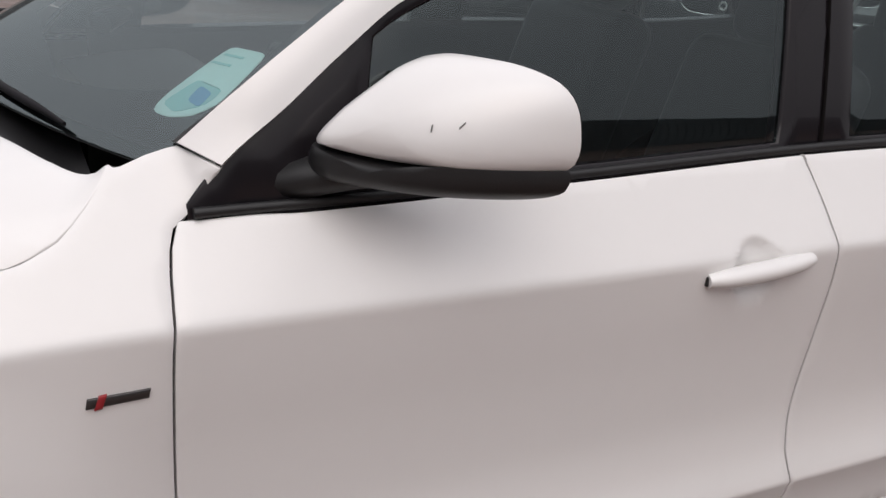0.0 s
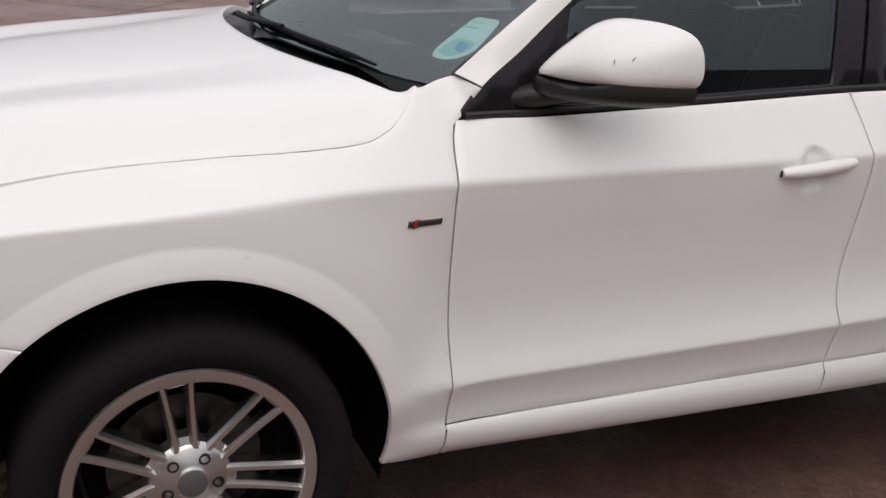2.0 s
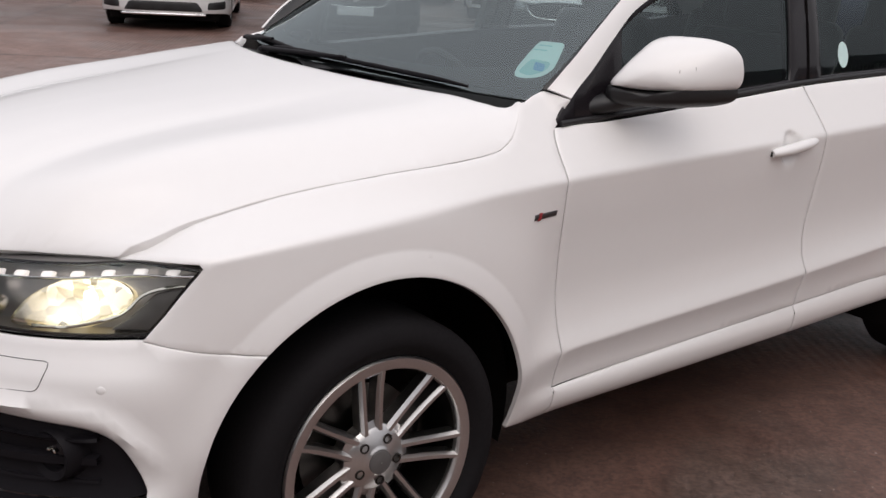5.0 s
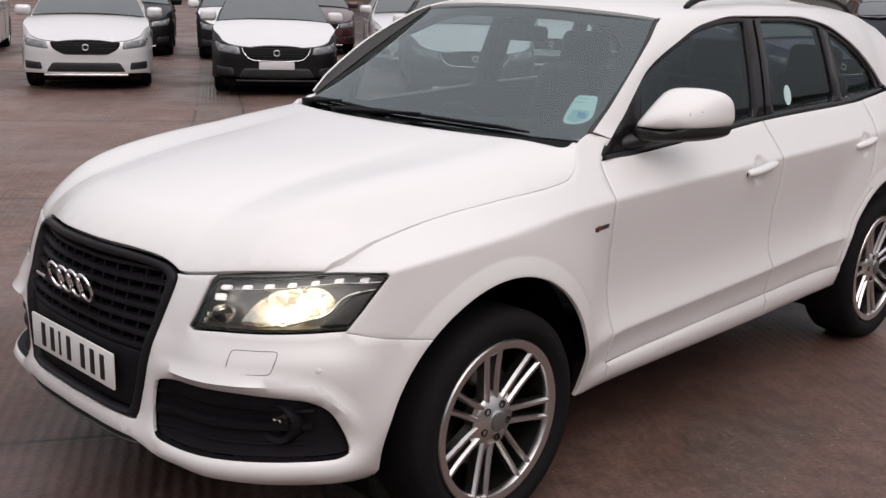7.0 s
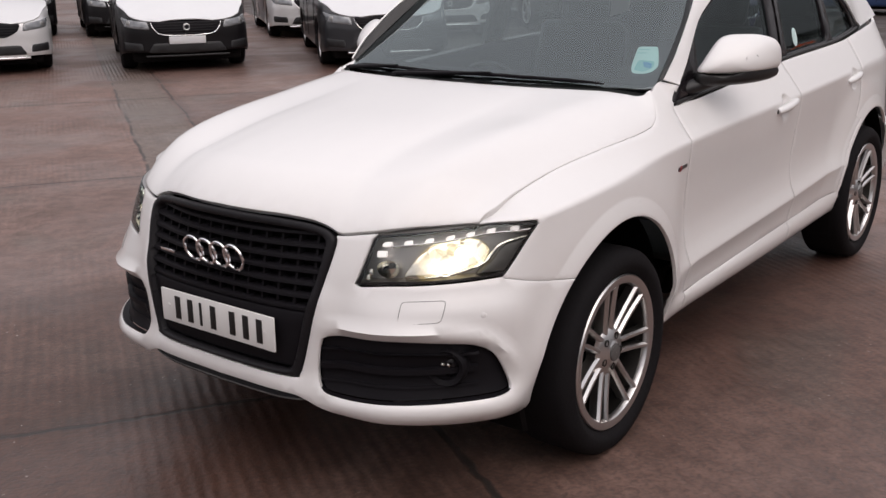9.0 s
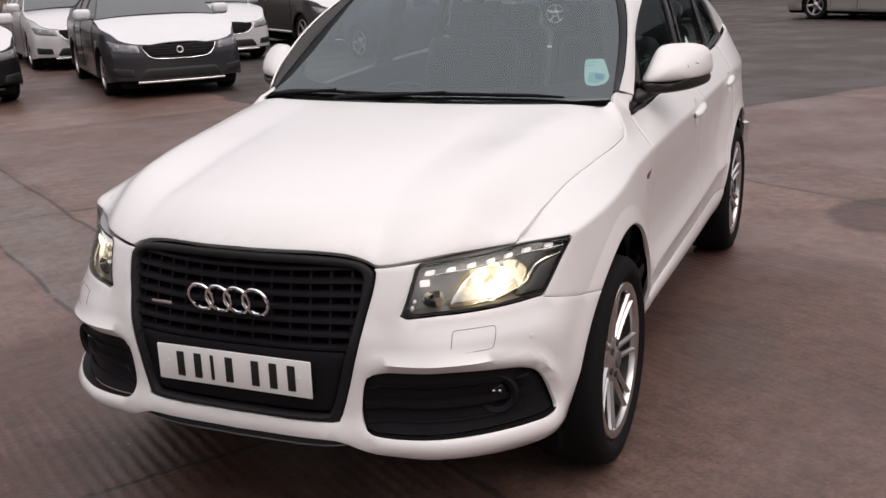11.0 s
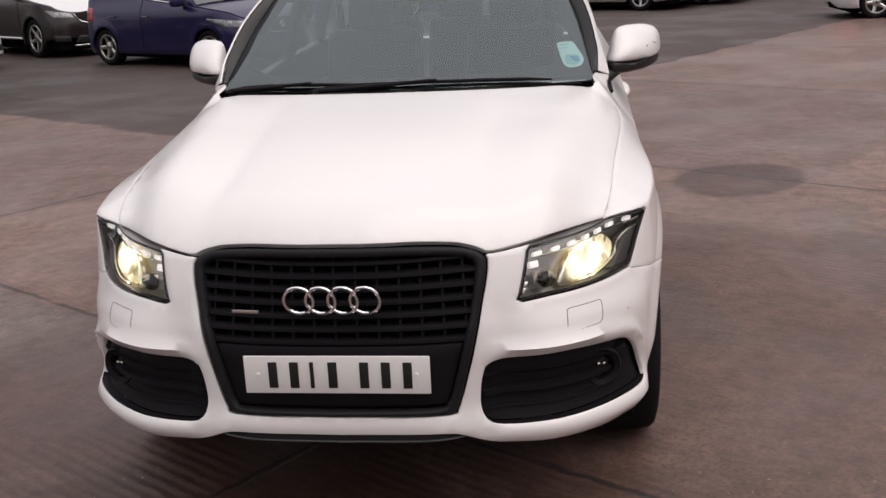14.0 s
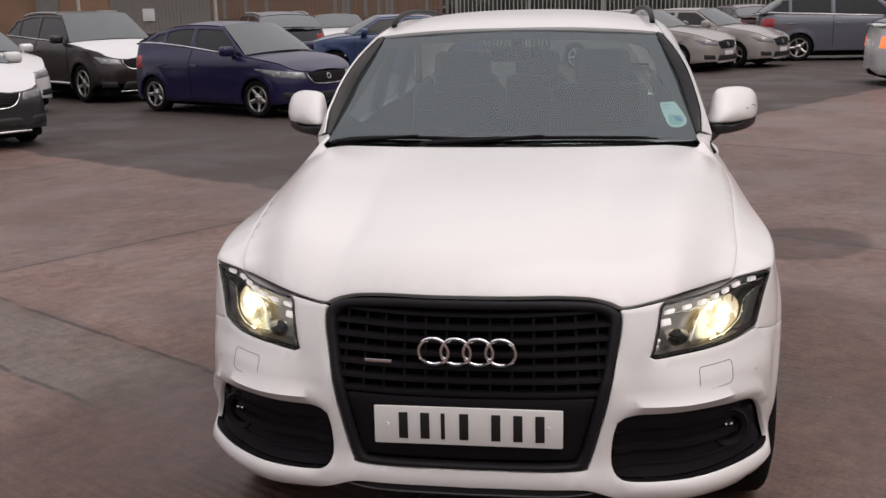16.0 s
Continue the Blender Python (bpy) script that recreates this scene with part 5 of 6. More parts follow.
bm_part("cabin_mirror_mount", box_bm((.10, .05, .09), Matrix.Translation((1.10, 0, 1.53)) @ Matrix.Rotation(radians(35), 4, "Y"), .015), SATIN_BLACK, car)
bm = box_bm((2.4, 1.50, .03), Matrix.Translation((2.1, 0, .42)), .01)
bm_part("cabin_floor", bm, DASH, car)


def cushion(size, m, puff=.012):
    bm = box_bm(size, Matrix(), min(size) * .42, 4)
    bmesh.ops.transform(bm, matrix=m, verts=bm.verts)
    return bm


for x0, ys in ((1.55, (-.37, .37)), (2.42, (-.42, 0, .42))):
    for y in ys:
        wd = .52 if x0 < 2 else .40
        seat = bm_part("seat", cushion((.52, wd, .16), Matrix.Translation((x0 + .02, y, .66))), CLOTH, car, "dark leather seat")
        bm_part("seat_back", cushion((.14, wd - .02, .62), Matrix.Translation((x0 + .36, y, .98)) @ Matrix.Rotation(radians(18), 4, "Y")), CLOTH, seat)
        bm_part("headrest", cushion((.11, .27, .18), Matrix.Translation((x0 + .46, y, 1.36 if x0 < 2 else 1.32)) @ Matrix.Rotation(radians(12), 4, "Y")), CLOTH, seat)
        for d in (-.06, .06):
            tube("headrest_post", [(x0 + .45, y + d, 1.20), (x0 + .46, y + d, 1.30)], .006, CHROME, seat, sides=6)
        bm_part("seat_base", box_bm((.44, wd - .08, .16), Matrix.Translation((x0 + .02, y, .50)), .02), DASH, seat)
rows = []
for t in np.linspace(0, 1, 12):
    x = 1.26 + 2.0 * t
    rows.append([(x, u * (float(edge_w(x)) - .03), float(edge_z(x)) - .015 + (float(roof_mid(x)) - float(edge_z(x)) - .01) * (1 - abs(u) ** 2.6)) for u in np.linspace(-1, 1, 12)])
HEADLINER = material("headliner", (0.35, 0.34, 0.33), 0.9, grain=.1, scale=200)
grid_part("headliner", rows, HEADLINER, car)
for sd in (-1, 1):
    bm_part("sun_visor", cushion((.14, .36, .02), Matrix.Translation((1.34, sd * .34, 1.545)) @ Matrix.Rotation(radians(-14), 4, "Y")), HEADLINER, car)
    xl = np.linspace(.70, 3.2, 30)
    rows = [[(x, sd * w, z) for x in xl] for z, w in ((.45, .77), (.7, .79), (.95, .79))] + [[(x, sd * (float(glass_w(x, belt(x))) - d_), float(belt(x)) + e_) for x in xl] for d_, e_ in ((.045, -.05), (.035, -.005), (.014, .010))]
    grid_part("door_lining", rows, DASH, car)

# ---------------------------------------------------------------- ground
def ground_material():
    """Worn concrete in slabs, laid askew to the car, with ribs, joints, stains, an area of dark tarmac and shade
    painted in round the car.
    """
    m = bpy.data.materials.new("worn_concrete")
    m.use_nodes = True
    nt = m.node_tree
    b = nt.nodes["Principled BSDF"]
    N, L = nt.nodes.new, nt.links.new
    tc = N("ShaderNodeTexCoord")
    mp = N("ShaderNodeMapping")
    mp.inputs["Rotation"].default_value = (0, 0, radians(33))
    L(tc.outputs["Object"], mp.inputs["Vector"])
    P = mp.outputs["Vector"]

    def feed(sock, val):
        if isinstance(val, (int, float)):
            sock.default_value = val
        elif isinstance(val, tuple):
            sock.default_value = (*val, 1)
        else:
            L(val, sock)

    def calc(op, a, b_=0.0, c=0.0):
        n = N("ShaderNodeMath")
        n.operation = op
        for sock, v in zip(n.inputs, (a, b_, c)):
            feed(sock, v)
        return n.outputs[0]

    def noise_of(scale, detail=5, rough=.55, vec=None):
        n = N("ShaderNodeTexNoise")
        n.inputs["Scale"].default_value, n.inputs["Detail"].default_value, n.inputs["Roughness"].default_value = scale, detail, rough
        L(vec or P, n.inputs["Vector"])
        return n.outputs["Fac"]

    def step(v, lo, hi):
        n = N("ShaderNodeMapRange")
        n.interpolation_type = "SMOOTHSTEP"
        feed(n.inputs["Value"], v)
        n.inputs["From Min"].default_value, n.inputs["From Max"].default_value = lo, hi
        return n.outputs["Result"]

    def ramp(fac, *stops):
        r = N("ShaderNodeValToRGB")
        r.color_ramp.elements[0].position, r.color_ramp.elements[0].color = stops[0][0], (*stops[0][1], 1)
        r.color_ramp.elements[1].position, r.color_ramp.elements[1].color = stops[-1][0], (*stops[-1][1], 1)
        for p, c in stops[1:-1]:
            r.color_ramp.elements.new(p).color = (*c, 1)
        L(fac, r.inputs["Fac"])
        return r.outputs["Color"]

    def mix(a, b_, fac, mode="MIX"):
        n = N("ShaderNodeMix")
        n.data_type, n.blend_type = "RGBA", mode
        for sock, val in ((n.inputs["A"], a), (n.inputs["B"], b_), (n.inputs["Factor"], fac)):
            feed(sock, val)
        return n.outputs["Result"]

    sep = N("ShaderNodeSeparateXYZ")
    L(P, sep.inputs["Vector"])
    al, be = sep.outputs["X"], sep.outputs["Y"]
    wob = calc("SUBTRACT", noise_of(1.1, 4), .5)
    fray = calc("SUBTRACT", noise_of(9, 4), .5)
    al_w = calc("MULTIPLY_ADD", wob, .10, calc("MULTIPLY_ADD", fray, .035, al))
    be_w = calc("MULTIPLY_ADD", wob, .10, calc("MULTIPLY_ADD", fray, .035, be))

    # joints between the slabs
    da = calc("ABSOLUTE", calc("SUBTRACT", calc("PINGPONG", calc("ADD", al_w, 43.5), 2.175), 0.0))
    db = calc("ABSOLUTE", calc("PINGPONG", calc("ADD", be_w, 43.9), 2.2))
    # the cross joint under the car has been filled beyond its nose
    db = calc("MULTIPLY_ADD", step(al, .1, .5), calc("SUBTRACT", 1.0, step(be, 3.0, 3.4)), db)
    joint = calc("SUBTRACT", 1.0, step(calc("MINIMUM", da, db), .006, .020))
    edge = calc("SUBTRACT", 1.0, step(calc("MINIMUM", da, db), .02, .16))
    joint = calc("MULTIPLY", joint, step(noise_of(2.3, 3), .32, .46))

    # dark tarmac, a strip of it across the slabs, stains and painted shade
    tar = calc("MULTIPLY", step(calc("MULTIPLY_ADD", wob, .5, al), 3.46, 3.58), step(calc("MULTIPLY_ADD", wob, .5, be), 4.40, 4.52))
    strip = calc("MULTIPLY", calc("MULTIPLY", step(al_w, -.62, -.58), calc("SUBTRACT", 1.0, step(al_w, -.06, -.02))), step(be_w, 1.3, 2.1))
    seam = calc("SUBTRACT", 1.0, step(calc("ABSOLUTE", calc("ADD", al_w, .60)), .006, .020))
    seam = calc("MULTIPLY", calc("MULTIPLY", seam, step(be_w, 1.3, 2.1)), step(noise_of(2.9, 3), .36, .48))

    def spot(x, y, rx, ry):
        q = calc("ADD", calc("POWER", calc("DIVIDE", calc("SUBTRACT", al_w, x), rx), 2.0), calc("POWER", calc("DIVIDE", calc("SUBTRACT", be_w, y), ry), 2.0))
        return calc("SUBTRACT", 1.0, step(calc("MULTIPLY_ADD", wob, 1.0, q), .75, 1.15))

    # a dark patch, a faint one, wet ground with shade painted in round the car and under its nose, darker ground along
    # the parked row
    stain_shade = calc("MAXIMUM", spot(4.28, .57, .62, .42), calc("MAXIMUM", calc("MULTIPLY", spot(.55, 1.6, .5, 1.3), .4), calc("MAXIMUM", calc("MULTIPLY", spot(-.4, -.35, 3.8, 2.3), .68), calc("MAXIMUM", calc("MULTIPLY", spot(-1.3, -.08, 1.3, .80), .94), calc("MULTIPLY", spot(1.5, 13.6, 7.0, 3.2), .55)))))

    wide, mid, fine, grit = noise_of(.30), noise_of(2.6), noise_of(55, 4), noise_of(210, 2)
    ribs = N("ShaderNodeTexWave")
    ribs.wave_type, ribs.bands_direction = "BANDS", "X"
    ribs.inputs["Scale"].default_value, ribs.inputs["Distortion"].default_value = 6.2, 1.6
    ribs.inputs["Detail"].default_value, ribs.inputs["Detail Scale"].default_value = 3.0, 1.2
    L(P, ribs.inputs["Vector"])
    # the ribs are worn away on the slabs beside the car
    worn = calc("MULTIPLY", step(noise_of(.55, 3), .40, .60), calc("MULTIPLY_ADD", step(al, -.4, .3), -.65, 1.0))

    base = ramp(wide, (.30, (.158, .092, .074)), (.5, (.200, .124, .102)), (.70, (.236, .158, .134)))
    # each slab has a tone of its own, some greyer
    slab = N("ShaderNodeCombineXYZ")
    L(calc("FLOOR", calc("DIVIDE", calc("ADD", al_w, 43.5), 4.35)), slab.inputs["X"])
    L(calc("FLOOR", calc("DIVIDE", calc("ADD", be_w, 43.9), 4.4)), slab.inputs["Y"])
    tone = N("ShaderNodeTexWhiteNoise")
    tone.noise_dimensions = "3D"
    L(slab.outputs["Vector"], tone.inputs["Vector"])
    base = mix(base, ramp(tone.outputs["Value"], (0.0, (.80, .82, .84)), (1.0, (1.12, 1.08, 1.06))), .8, "MULTIPLY")
    base = mix(base, ramp(mid, (.32, (.62, .58, .55)), (.62, (1.05, 1.05, 1.05))), .65, "MULTIPLY")
    base = mix(base, (.150, .118, .100), calc("MULTIPLY", step(noise_of(.9, 4), .55, .68), .6))
    base = mix(base, ramp(ribs.outputs["Fac"], (.25, (.66, .64, .62)), (.75, (1.08, 1.08, 1.08))), calc("MULTIPLY", worn, .38), "MULTIPLY")
    base = mix(base, (.054, .038, .032), tar)
    base = mix(base, (.150, .122, .104), calc("MULTIPLY", strip, .75))
    # darkens the patches and the shade painted in round the car
    base = mix(base, mix(base, (.42, .335, .295), 1.0, "MULTIPLY"), stain_shade)
    base = mix(base, mix(base, (.72, .68, .66), 1.0, "MULTIPLY"), calc("MULTIPLY", edge, .55))
    base = mix(base, ramp(fine, (.34, (.42, .38, .36)), (.60, (1.22, 1.22, 1.22))), .68, "MULTIPLY")
    base = mix(base, ramp(noise_of(11, 5, .65), (.34, (.58, .54, .52)), (.60, (1.14, 1.14, 1.14))), .8, "MULTIPLY")
    base = mix(base, (.46, .42, .39), calc("MULTIPLY", step(grit, .68, .74), .4))
    # loose pale grit and dark pits
    base = mix(base, (.50, .45, .41), calc("MULTIPLY", calc("MULTIPLY", step(noise_of(46, 2, .6), .70, .75), step(noise_of(1.7, 3), .46, .60)), .8))
    base = mix(base, (.022, .017, .015), calc("MULTIPLY", step(noise_of(30, 3, .6), .64, .72), .5))
    base = mix(base, (.018, .015, .013), calc("MULTIPLY", calc("MAXIMUM", joint, seam), .85))
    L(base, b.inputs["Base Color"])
    wet = step(noise_of(.7, 4), .36, .62)
    L(calc("MULTIPLY_ADD", tar, .16, calc("MULTIPLY_ADD", wet, .28, calc("MULTIPLY_ADD", fine, .30, .20))), b.inputs["Roughness"])
    b.inputs["Specular IOR Level"].default_value = .65
    h = calc("MULTIPLY_ADD", ribs.outputs["Fac"], calc("MULTIPLY", worn, .5), calc("MULTIPLY_ADD", fine, .35, calc("MULTIPLY_ADD", joint, -.7, mid)))
    bump = N("ShaderNodeBump")
    bump.inputs["Strength"].default_value, bump.inputs["Distance"].default_value = .6, .012
    L(h, bump.inputs["Height"])
    L(bump.outputs["Normal"], b.inputs["Normal"])
    return m


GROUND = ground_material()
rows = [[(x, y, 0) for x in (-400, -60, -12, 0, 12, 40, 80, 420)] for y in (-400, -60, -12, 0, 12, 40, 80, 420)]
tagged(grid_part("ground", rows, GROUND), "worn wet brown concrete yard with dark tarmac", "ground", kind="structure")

# ---------------------------------------------------------------- parked cars round about
FILM = material("white_film", (0.74, 0.75, 0.76), 0.45, grain=.04, scale=20, patch=.08, patch_scale=3)
SIDE_DARK = material("far_side_glass", (0.016, 0.018, 0.019), 0.10, spec=.45, patch=.5, patch_scale=3)
CAR_GLASS = material("far_glass", (0.10, 0.115, 0.12), 0.06, spec=.9, patch=.3, patch_scale=2)
TAIL_RED = material("tail_red", (0.40, 0.02, 0.02), 0.2, coat=.5)
TAIL_LIT = glowing("lit_tail", (1.0, 0.16, 0.05), 1.6)
LAMP_CLEAR = material("far_lamp", (0.26, 0.27, 0.28), 0.12, metal=.4, patch=1.2, patch_scale=12)
YELLOW = material("yellow_tag", (0.75, 0.65, 0.10), 0.5)


def paint(name, c):
    return material(name, c, 0.3, metal=.2, coat=1.0, grain=.05, scale=30, patch=.08, patch_scale=2)


WHEELS = {}


def parked_car(name, label, at, turn, paint_, d, film=None, lit=False, cross=False):
    """A car at a simpler grain. at: ground point under the middle of its front axle; turn: degrees of its tail's direction; d: sizes in metres."""
    L, W, H, wb, fo, belt_z, cowl, roof_f, roof_r, tail = (d[k] for k in ("L", "W", "H", "wb", "fo", "belt", "cowl", "rf", "rr", "tail"))
    root = empty(name, label, "car", group="parked cars")
    sill, r_arch, r_t = d.get("sill", .20), d.get("arch", .36), d.get("tyre", .325)
    h = W / 2
    nose = [(0, 0), (.008, .34), (.026, .55), (.06, .70), (.12, .82), (.23, .925), (.42, .98), (.8, 1.0)]
    pl = [(x, w * h) for x, w in nose] + [(L * .5, h * 1.005)] + [(L - x * .75, w * h) for x, w in nose[::-1]]
    pl = smooth_path(pl, .03)
    ps = np.r_[0, np.cumsum(np.linalg.norm(np.diff(pl, axis=0), axis=1))]
    pt = np.gradient(pl, ps, axis=0)
    pn = np.stack([-pt[:, 1], pt[:, 0]], 1)
    pn /= np.linalg.norm(pn, axis=1)[:, None]
    mid = len(pl) // 2
    s_of_x = lambda x: np.interp(x, pl[:, 0], ps)
    s_of_w = lambda w: np.interp(w, pl[:mid, 1], ps[:mid])
    top = curve((0, d.get("nose_z", .68)), (.10, d.get("nose_z", .68) + .05), (.35, d.get("nose_z", .68) + .14), (cowl * .75, belt_z - .04), (cowl + .15, belt_z), (L - .9, belt_z + .05 + d.get("rise", .03)), (L - .35, belt_z + .07 + d.get("rise", .03)), (L, belt_z + .03 + d.get("rise", .03)))
    prof = curve((.10, -.14), (.18, -.05), (.26, -.005), (.36, -.012), (.48, -.004), (.62, 0), (belt_z - .14, .0), (belt_z - .06, -.018), (belt_z, -.05), (belt_z + .15, -.12))
    noseprof = curve((.10, -.16), (.17, -.06), (.23, .005), (.32, .01), (.42, 0), (.55, -.005), (.70, -.04), (.85, -.10), (1.1, -.20))

    tailprof = curve((.10, -.14), (.20, -.04), (.32, .0), (.60, .0), (.80, -.02), (1.0, -.05), (1.15, -.09), (1.4, -.18))

    def wall(s, v):
        s, v = np.asarray(s, float), np.asarray(v, float)
        side, a = np.where(s < 0, 1.0, -1.0), np.abs(s)
        x, w = np.interp(a, ps, pl[:, 0]), np.interp(a, ps, pl[:, 1])
        nx, nw = np.interp(a, ps, pn[:, 0]), np.interp(a, ps, pn[:, 1])
        f, g = 1 - S(.25, .75, x), S(L - .5, L - .2, x)
        off = f * noseprof(v) + g * tailprof(v) + (1 - f - g) * prof(v)
        for xa in (fo, fo + wb):
            off = off + .018 * (1 - S(r_arch + .02, r_arch + .07, np.hypot(x - xa, v - r_t)))
        return np.stack([x + nx * off, side * (w + nw * off), v], -1)

    bottom = [(0.0, sill + .02)]
    for x in np.linspace(.05, L - .02, 60):
        near = min((fo, fo + wb), key=lambda q: abs(q - x))
        if abs(x - near) > r_arch:
            bottom.append((float(s_of_x(x)), sill + .05 * float(S(.6, .1, x)) + (.04 if cross else 0)))
        elif not bottom or bottom[-1][1] < 9 and not any(abs(b_[2] - near) < 1e-6 for b_ in bottom if len(b_) > 2):
            for a_ in np.radians(np.linspace(198, -18, 26)):
                bottom.append((float(s_of_x(near + r_arch * math.cos(a_))), r_t + r_arch * math.sin(a_), near))
    bottom = [b_[:2] for b_ in bottom]
    tops = [(float(s_of_x(x)), float(top(x))) for x in np.linspace(L, .012, 70)]
    S_end = float(ps[-1])
    half_r = np.array([bottom[0]] + bottom[1:] + [(S_end, .30)] + [(S_end, float(top(L)))] + tops[1:] + [(0.0, float(top(0)))])
    outline = np.concatenate([half_r, (half_r * (-1, 1))[::-1][1:-1]])
    shell = panel("body", outline, wall, paint_, root, cell=.075, edge=.008, drop=.004, thick=.04)

    def lifted(dd):
        def f(s, v):
            p = wall(s, v)
            a = np.abs(np.asarray(s, float))
            nx, nw = np.interp(a, ps, pn[:, 0]), np.interp(a, ps, pn[:, 1])
            return p + np.stack([nx * dd, np.where(np.asarray(s) < 0, 1.0, -1.0) * nw * dd, np.zeros(np.shape(s))], -1)
        return f

    # bonnet
    rows = []
    for x in np.r_[.012, .04, .09, .18, np.linspace(.3, cowl + .12, 12)]:
        e = wall(float(s_of_x(x)), float(top(x)))
        crown = .025 + .030 * float(S(0, .7, x))
        rows.append([(e[0] + (.10 * u * u - .10) * float(S(cowl * .5, cowl, x)), u * abs(e[1]), e[2] + crown * (1 - abs(u) ** 2.4)) for u in np.linspace(-1, 1, 17)])
    grid_part("bonnet", rows, film or paint_, root, "bonnet under white protective film" if film else "", thick=.015)
    # windscreen, roof, rear window
    w_b, w_r = h - .06, h - .06 - d.get("lean", .20)
    drawn_in = lambda x: h - np.interp(x, pl[mid:, 0], pl[mid:, 1])
    zc = float(top(cowl + .1)) + .03

    def rowline(x, w, z, crown, bow):
        return [(x - bow * (1 - u * u), u * w, z + crown * (1 - abs(u) ** 2.2)) for u in np.linspace(-1, 1, 15)]

    rows = [rowline(cowl + .08 + (roof_f - cowl - .08) * t, w_b - .02 + (w_r - w_b + .02) * t, zc + (H - .055 - zc) * t ** .93, .05 - .02 * t, .20 - .08 * t) for t in np.linspace(0, 1, 8)]
    grid_part("windscreen", rows, CAR_GLASS, root, "windscreen", thick=.005)
    roof_z = lambda x: H - .055 - d.get("drop", .05) * ((x - (roof_f + roof_r) / 2) / ((roof_r - roof_f) / 2)) ** 2 * (1 if x > (roof_f + roof_r) / 2 else .3)
    rows = [rowline(x, w_r, roof_z(x), .05, .12 * (1 - float(S(roof_f, roof_f + .5, x)))) for x in np.linspace(roof_f, roof_r, 10)]
    grid_part("roof", rows, paint_, root, thick=.015)
    zt = float(top(tail)) + .02
    rows = [rowline(roof_r + (tail - roof_r) * t, w_r + (w_b - .04 - w_r) * t, roof_z(roof_r) + (zt - roof_z(roof_r)) * t ** 1.2, .05 - .02 * t, -.10 * t) for t in np.linspace(0, 1, 8)]
    rows = [[(x, y * (1 - drawn_in(x0) / w_b), z) for x, y, z in row] for row, x0 in zip(rows, np.linspace(roof_r, tail, 8))]
    grid_part("rear_window", rows, CAR_GLASS, root, "rear window", thick=.005)
    rows = []
    for x in np.linspace(tail - .05, L - .01, 8):
        e = wall(float(s_of_x(x)), float(top(x)))
        rows.append([(x + .05 * (1 - u * u), u * abs(e[1]), e[2] + .03 * (1 - u * u)) for u in np.linspace(-1, 1, 13)])
    grid_part("boot_lid", rows, paint_, root, thick=.015)

    # cabin sides with windows
    def cab(sd, lift=0.0):
        def f(x, z):
            t = (z - belt_z) / (H - .06 - belt_z)
            return np.stack([x, sd * (w_b + (w_r - w_b) * (np.clip(t, -.2, 1.1) ** 1 * .75 + .25 * t * np.abs(t)) + lift - drawn_in(x) * np.clip(1.1 - .5 * t, 0, 1)), z], -1)
        return f

    lo = lambda x: float(top(x)) + .0
    a_pil = [(cowl + .06 + (roof_f - cowl - .06) * t, zc - .02 + (H - .06 - zc + .02) * t) for t in np.linspace(0, 1, 8)]
    r_line = [(x, roof_z(x) - .002) for x in np.linspace(roof_f, roof_r, 12)][1:]
    c_pil = [(roof_r + (tail - roof_r) * t, roof_z(roof_r) + (zt - roof_z(roof_r)) * t ** 1.2) for t in np.linspace(0, 1, 6)][1:]
    b_line = [(x, lo(x)) for x in np.linspace(tail, cowl + .06, 20)]
    ring = np.array(a_pil + r_line + c_pil + b_line)
    b_x = d.get("bx", (cowl + roof_r) / 2 + .25)
    c_x = d.get("cx", roof_r - .12)

    def win(x0, x1):
        up, dn = [], []
        for x in np.linspace(x0, x1, 16):
            z1 = min(roof_z(np.clip(x, roof_f, roof_r)) - .055, np.interp(x, [q[0] for q in a_pil], [q[1] for q in a_pil]) - .055, np.interp(x, [q[0] for q in c_pil], [q[1] for q in c_pil], left=9) - .07)
            z0 = lo(x) + .03
            if z1 > z0 + .03:
                up.append((x, z1)), dn.append((x, z0))
        return np.array(up + dn[::-1])

    wins = [win(cowl + .22, b_x - .05), win(b_x + .05, c_x - .04), win(c_x + .04, tail - .12)]
    wins = [q for q in wins if len(q) > 5]
    for sd in (-1, 1):
        panel("cabin_side", ring, cab(sd), paint_, root, holes=wins, cell=.09, edge=.006, drop=.004, thick=.03, flip=sd > 0)
        for q in wins:
            panel("side_window", q, cab(sd, -.012), SIDE_DARK, root, "dark side window", cell=.12, edge=.004, drop=0, thick=.004, flip=sd > 0)
        # bright or dark strip under the windows
        xb = np.linspace(cowl + .25, tail - .1, 24)
        tube("belt_strip", [cab(sd, .006)(np.array(x), np.array(lo(x) + .012)) for x in xb], .012, CHROME if d.get("bright", False) else TRIM, root, sides=6)
        # door gaps and handles
        for x in (cowl + .10, b_x - .01, c_x + .02):
            vv = np.linspace(sill + .10, float(top(x)) - .01, 10)
            if min(abs(x - fo), abs(x - fo - wb)) > r_arch + .06:
                tube("door_gap", wall(np.full(10, float(s_of_x(x)) * -sd), vv), .006, GAP, root, sides=5)
        for x in (b_x - .22, c_x - .14):
            pts_ = lifted(.02)(np.linspace(float(s_of_x(x)), float(s_of_x(x)) + .18, 5) * -sd, np.full(5, belt_z - .15))
            tube("door_handle", pts_, .014, paint_, root, sides=6)
        if d.get("rails", False):
            xr = np.linspace(roof_f + .25, roof_r - .1, 12)
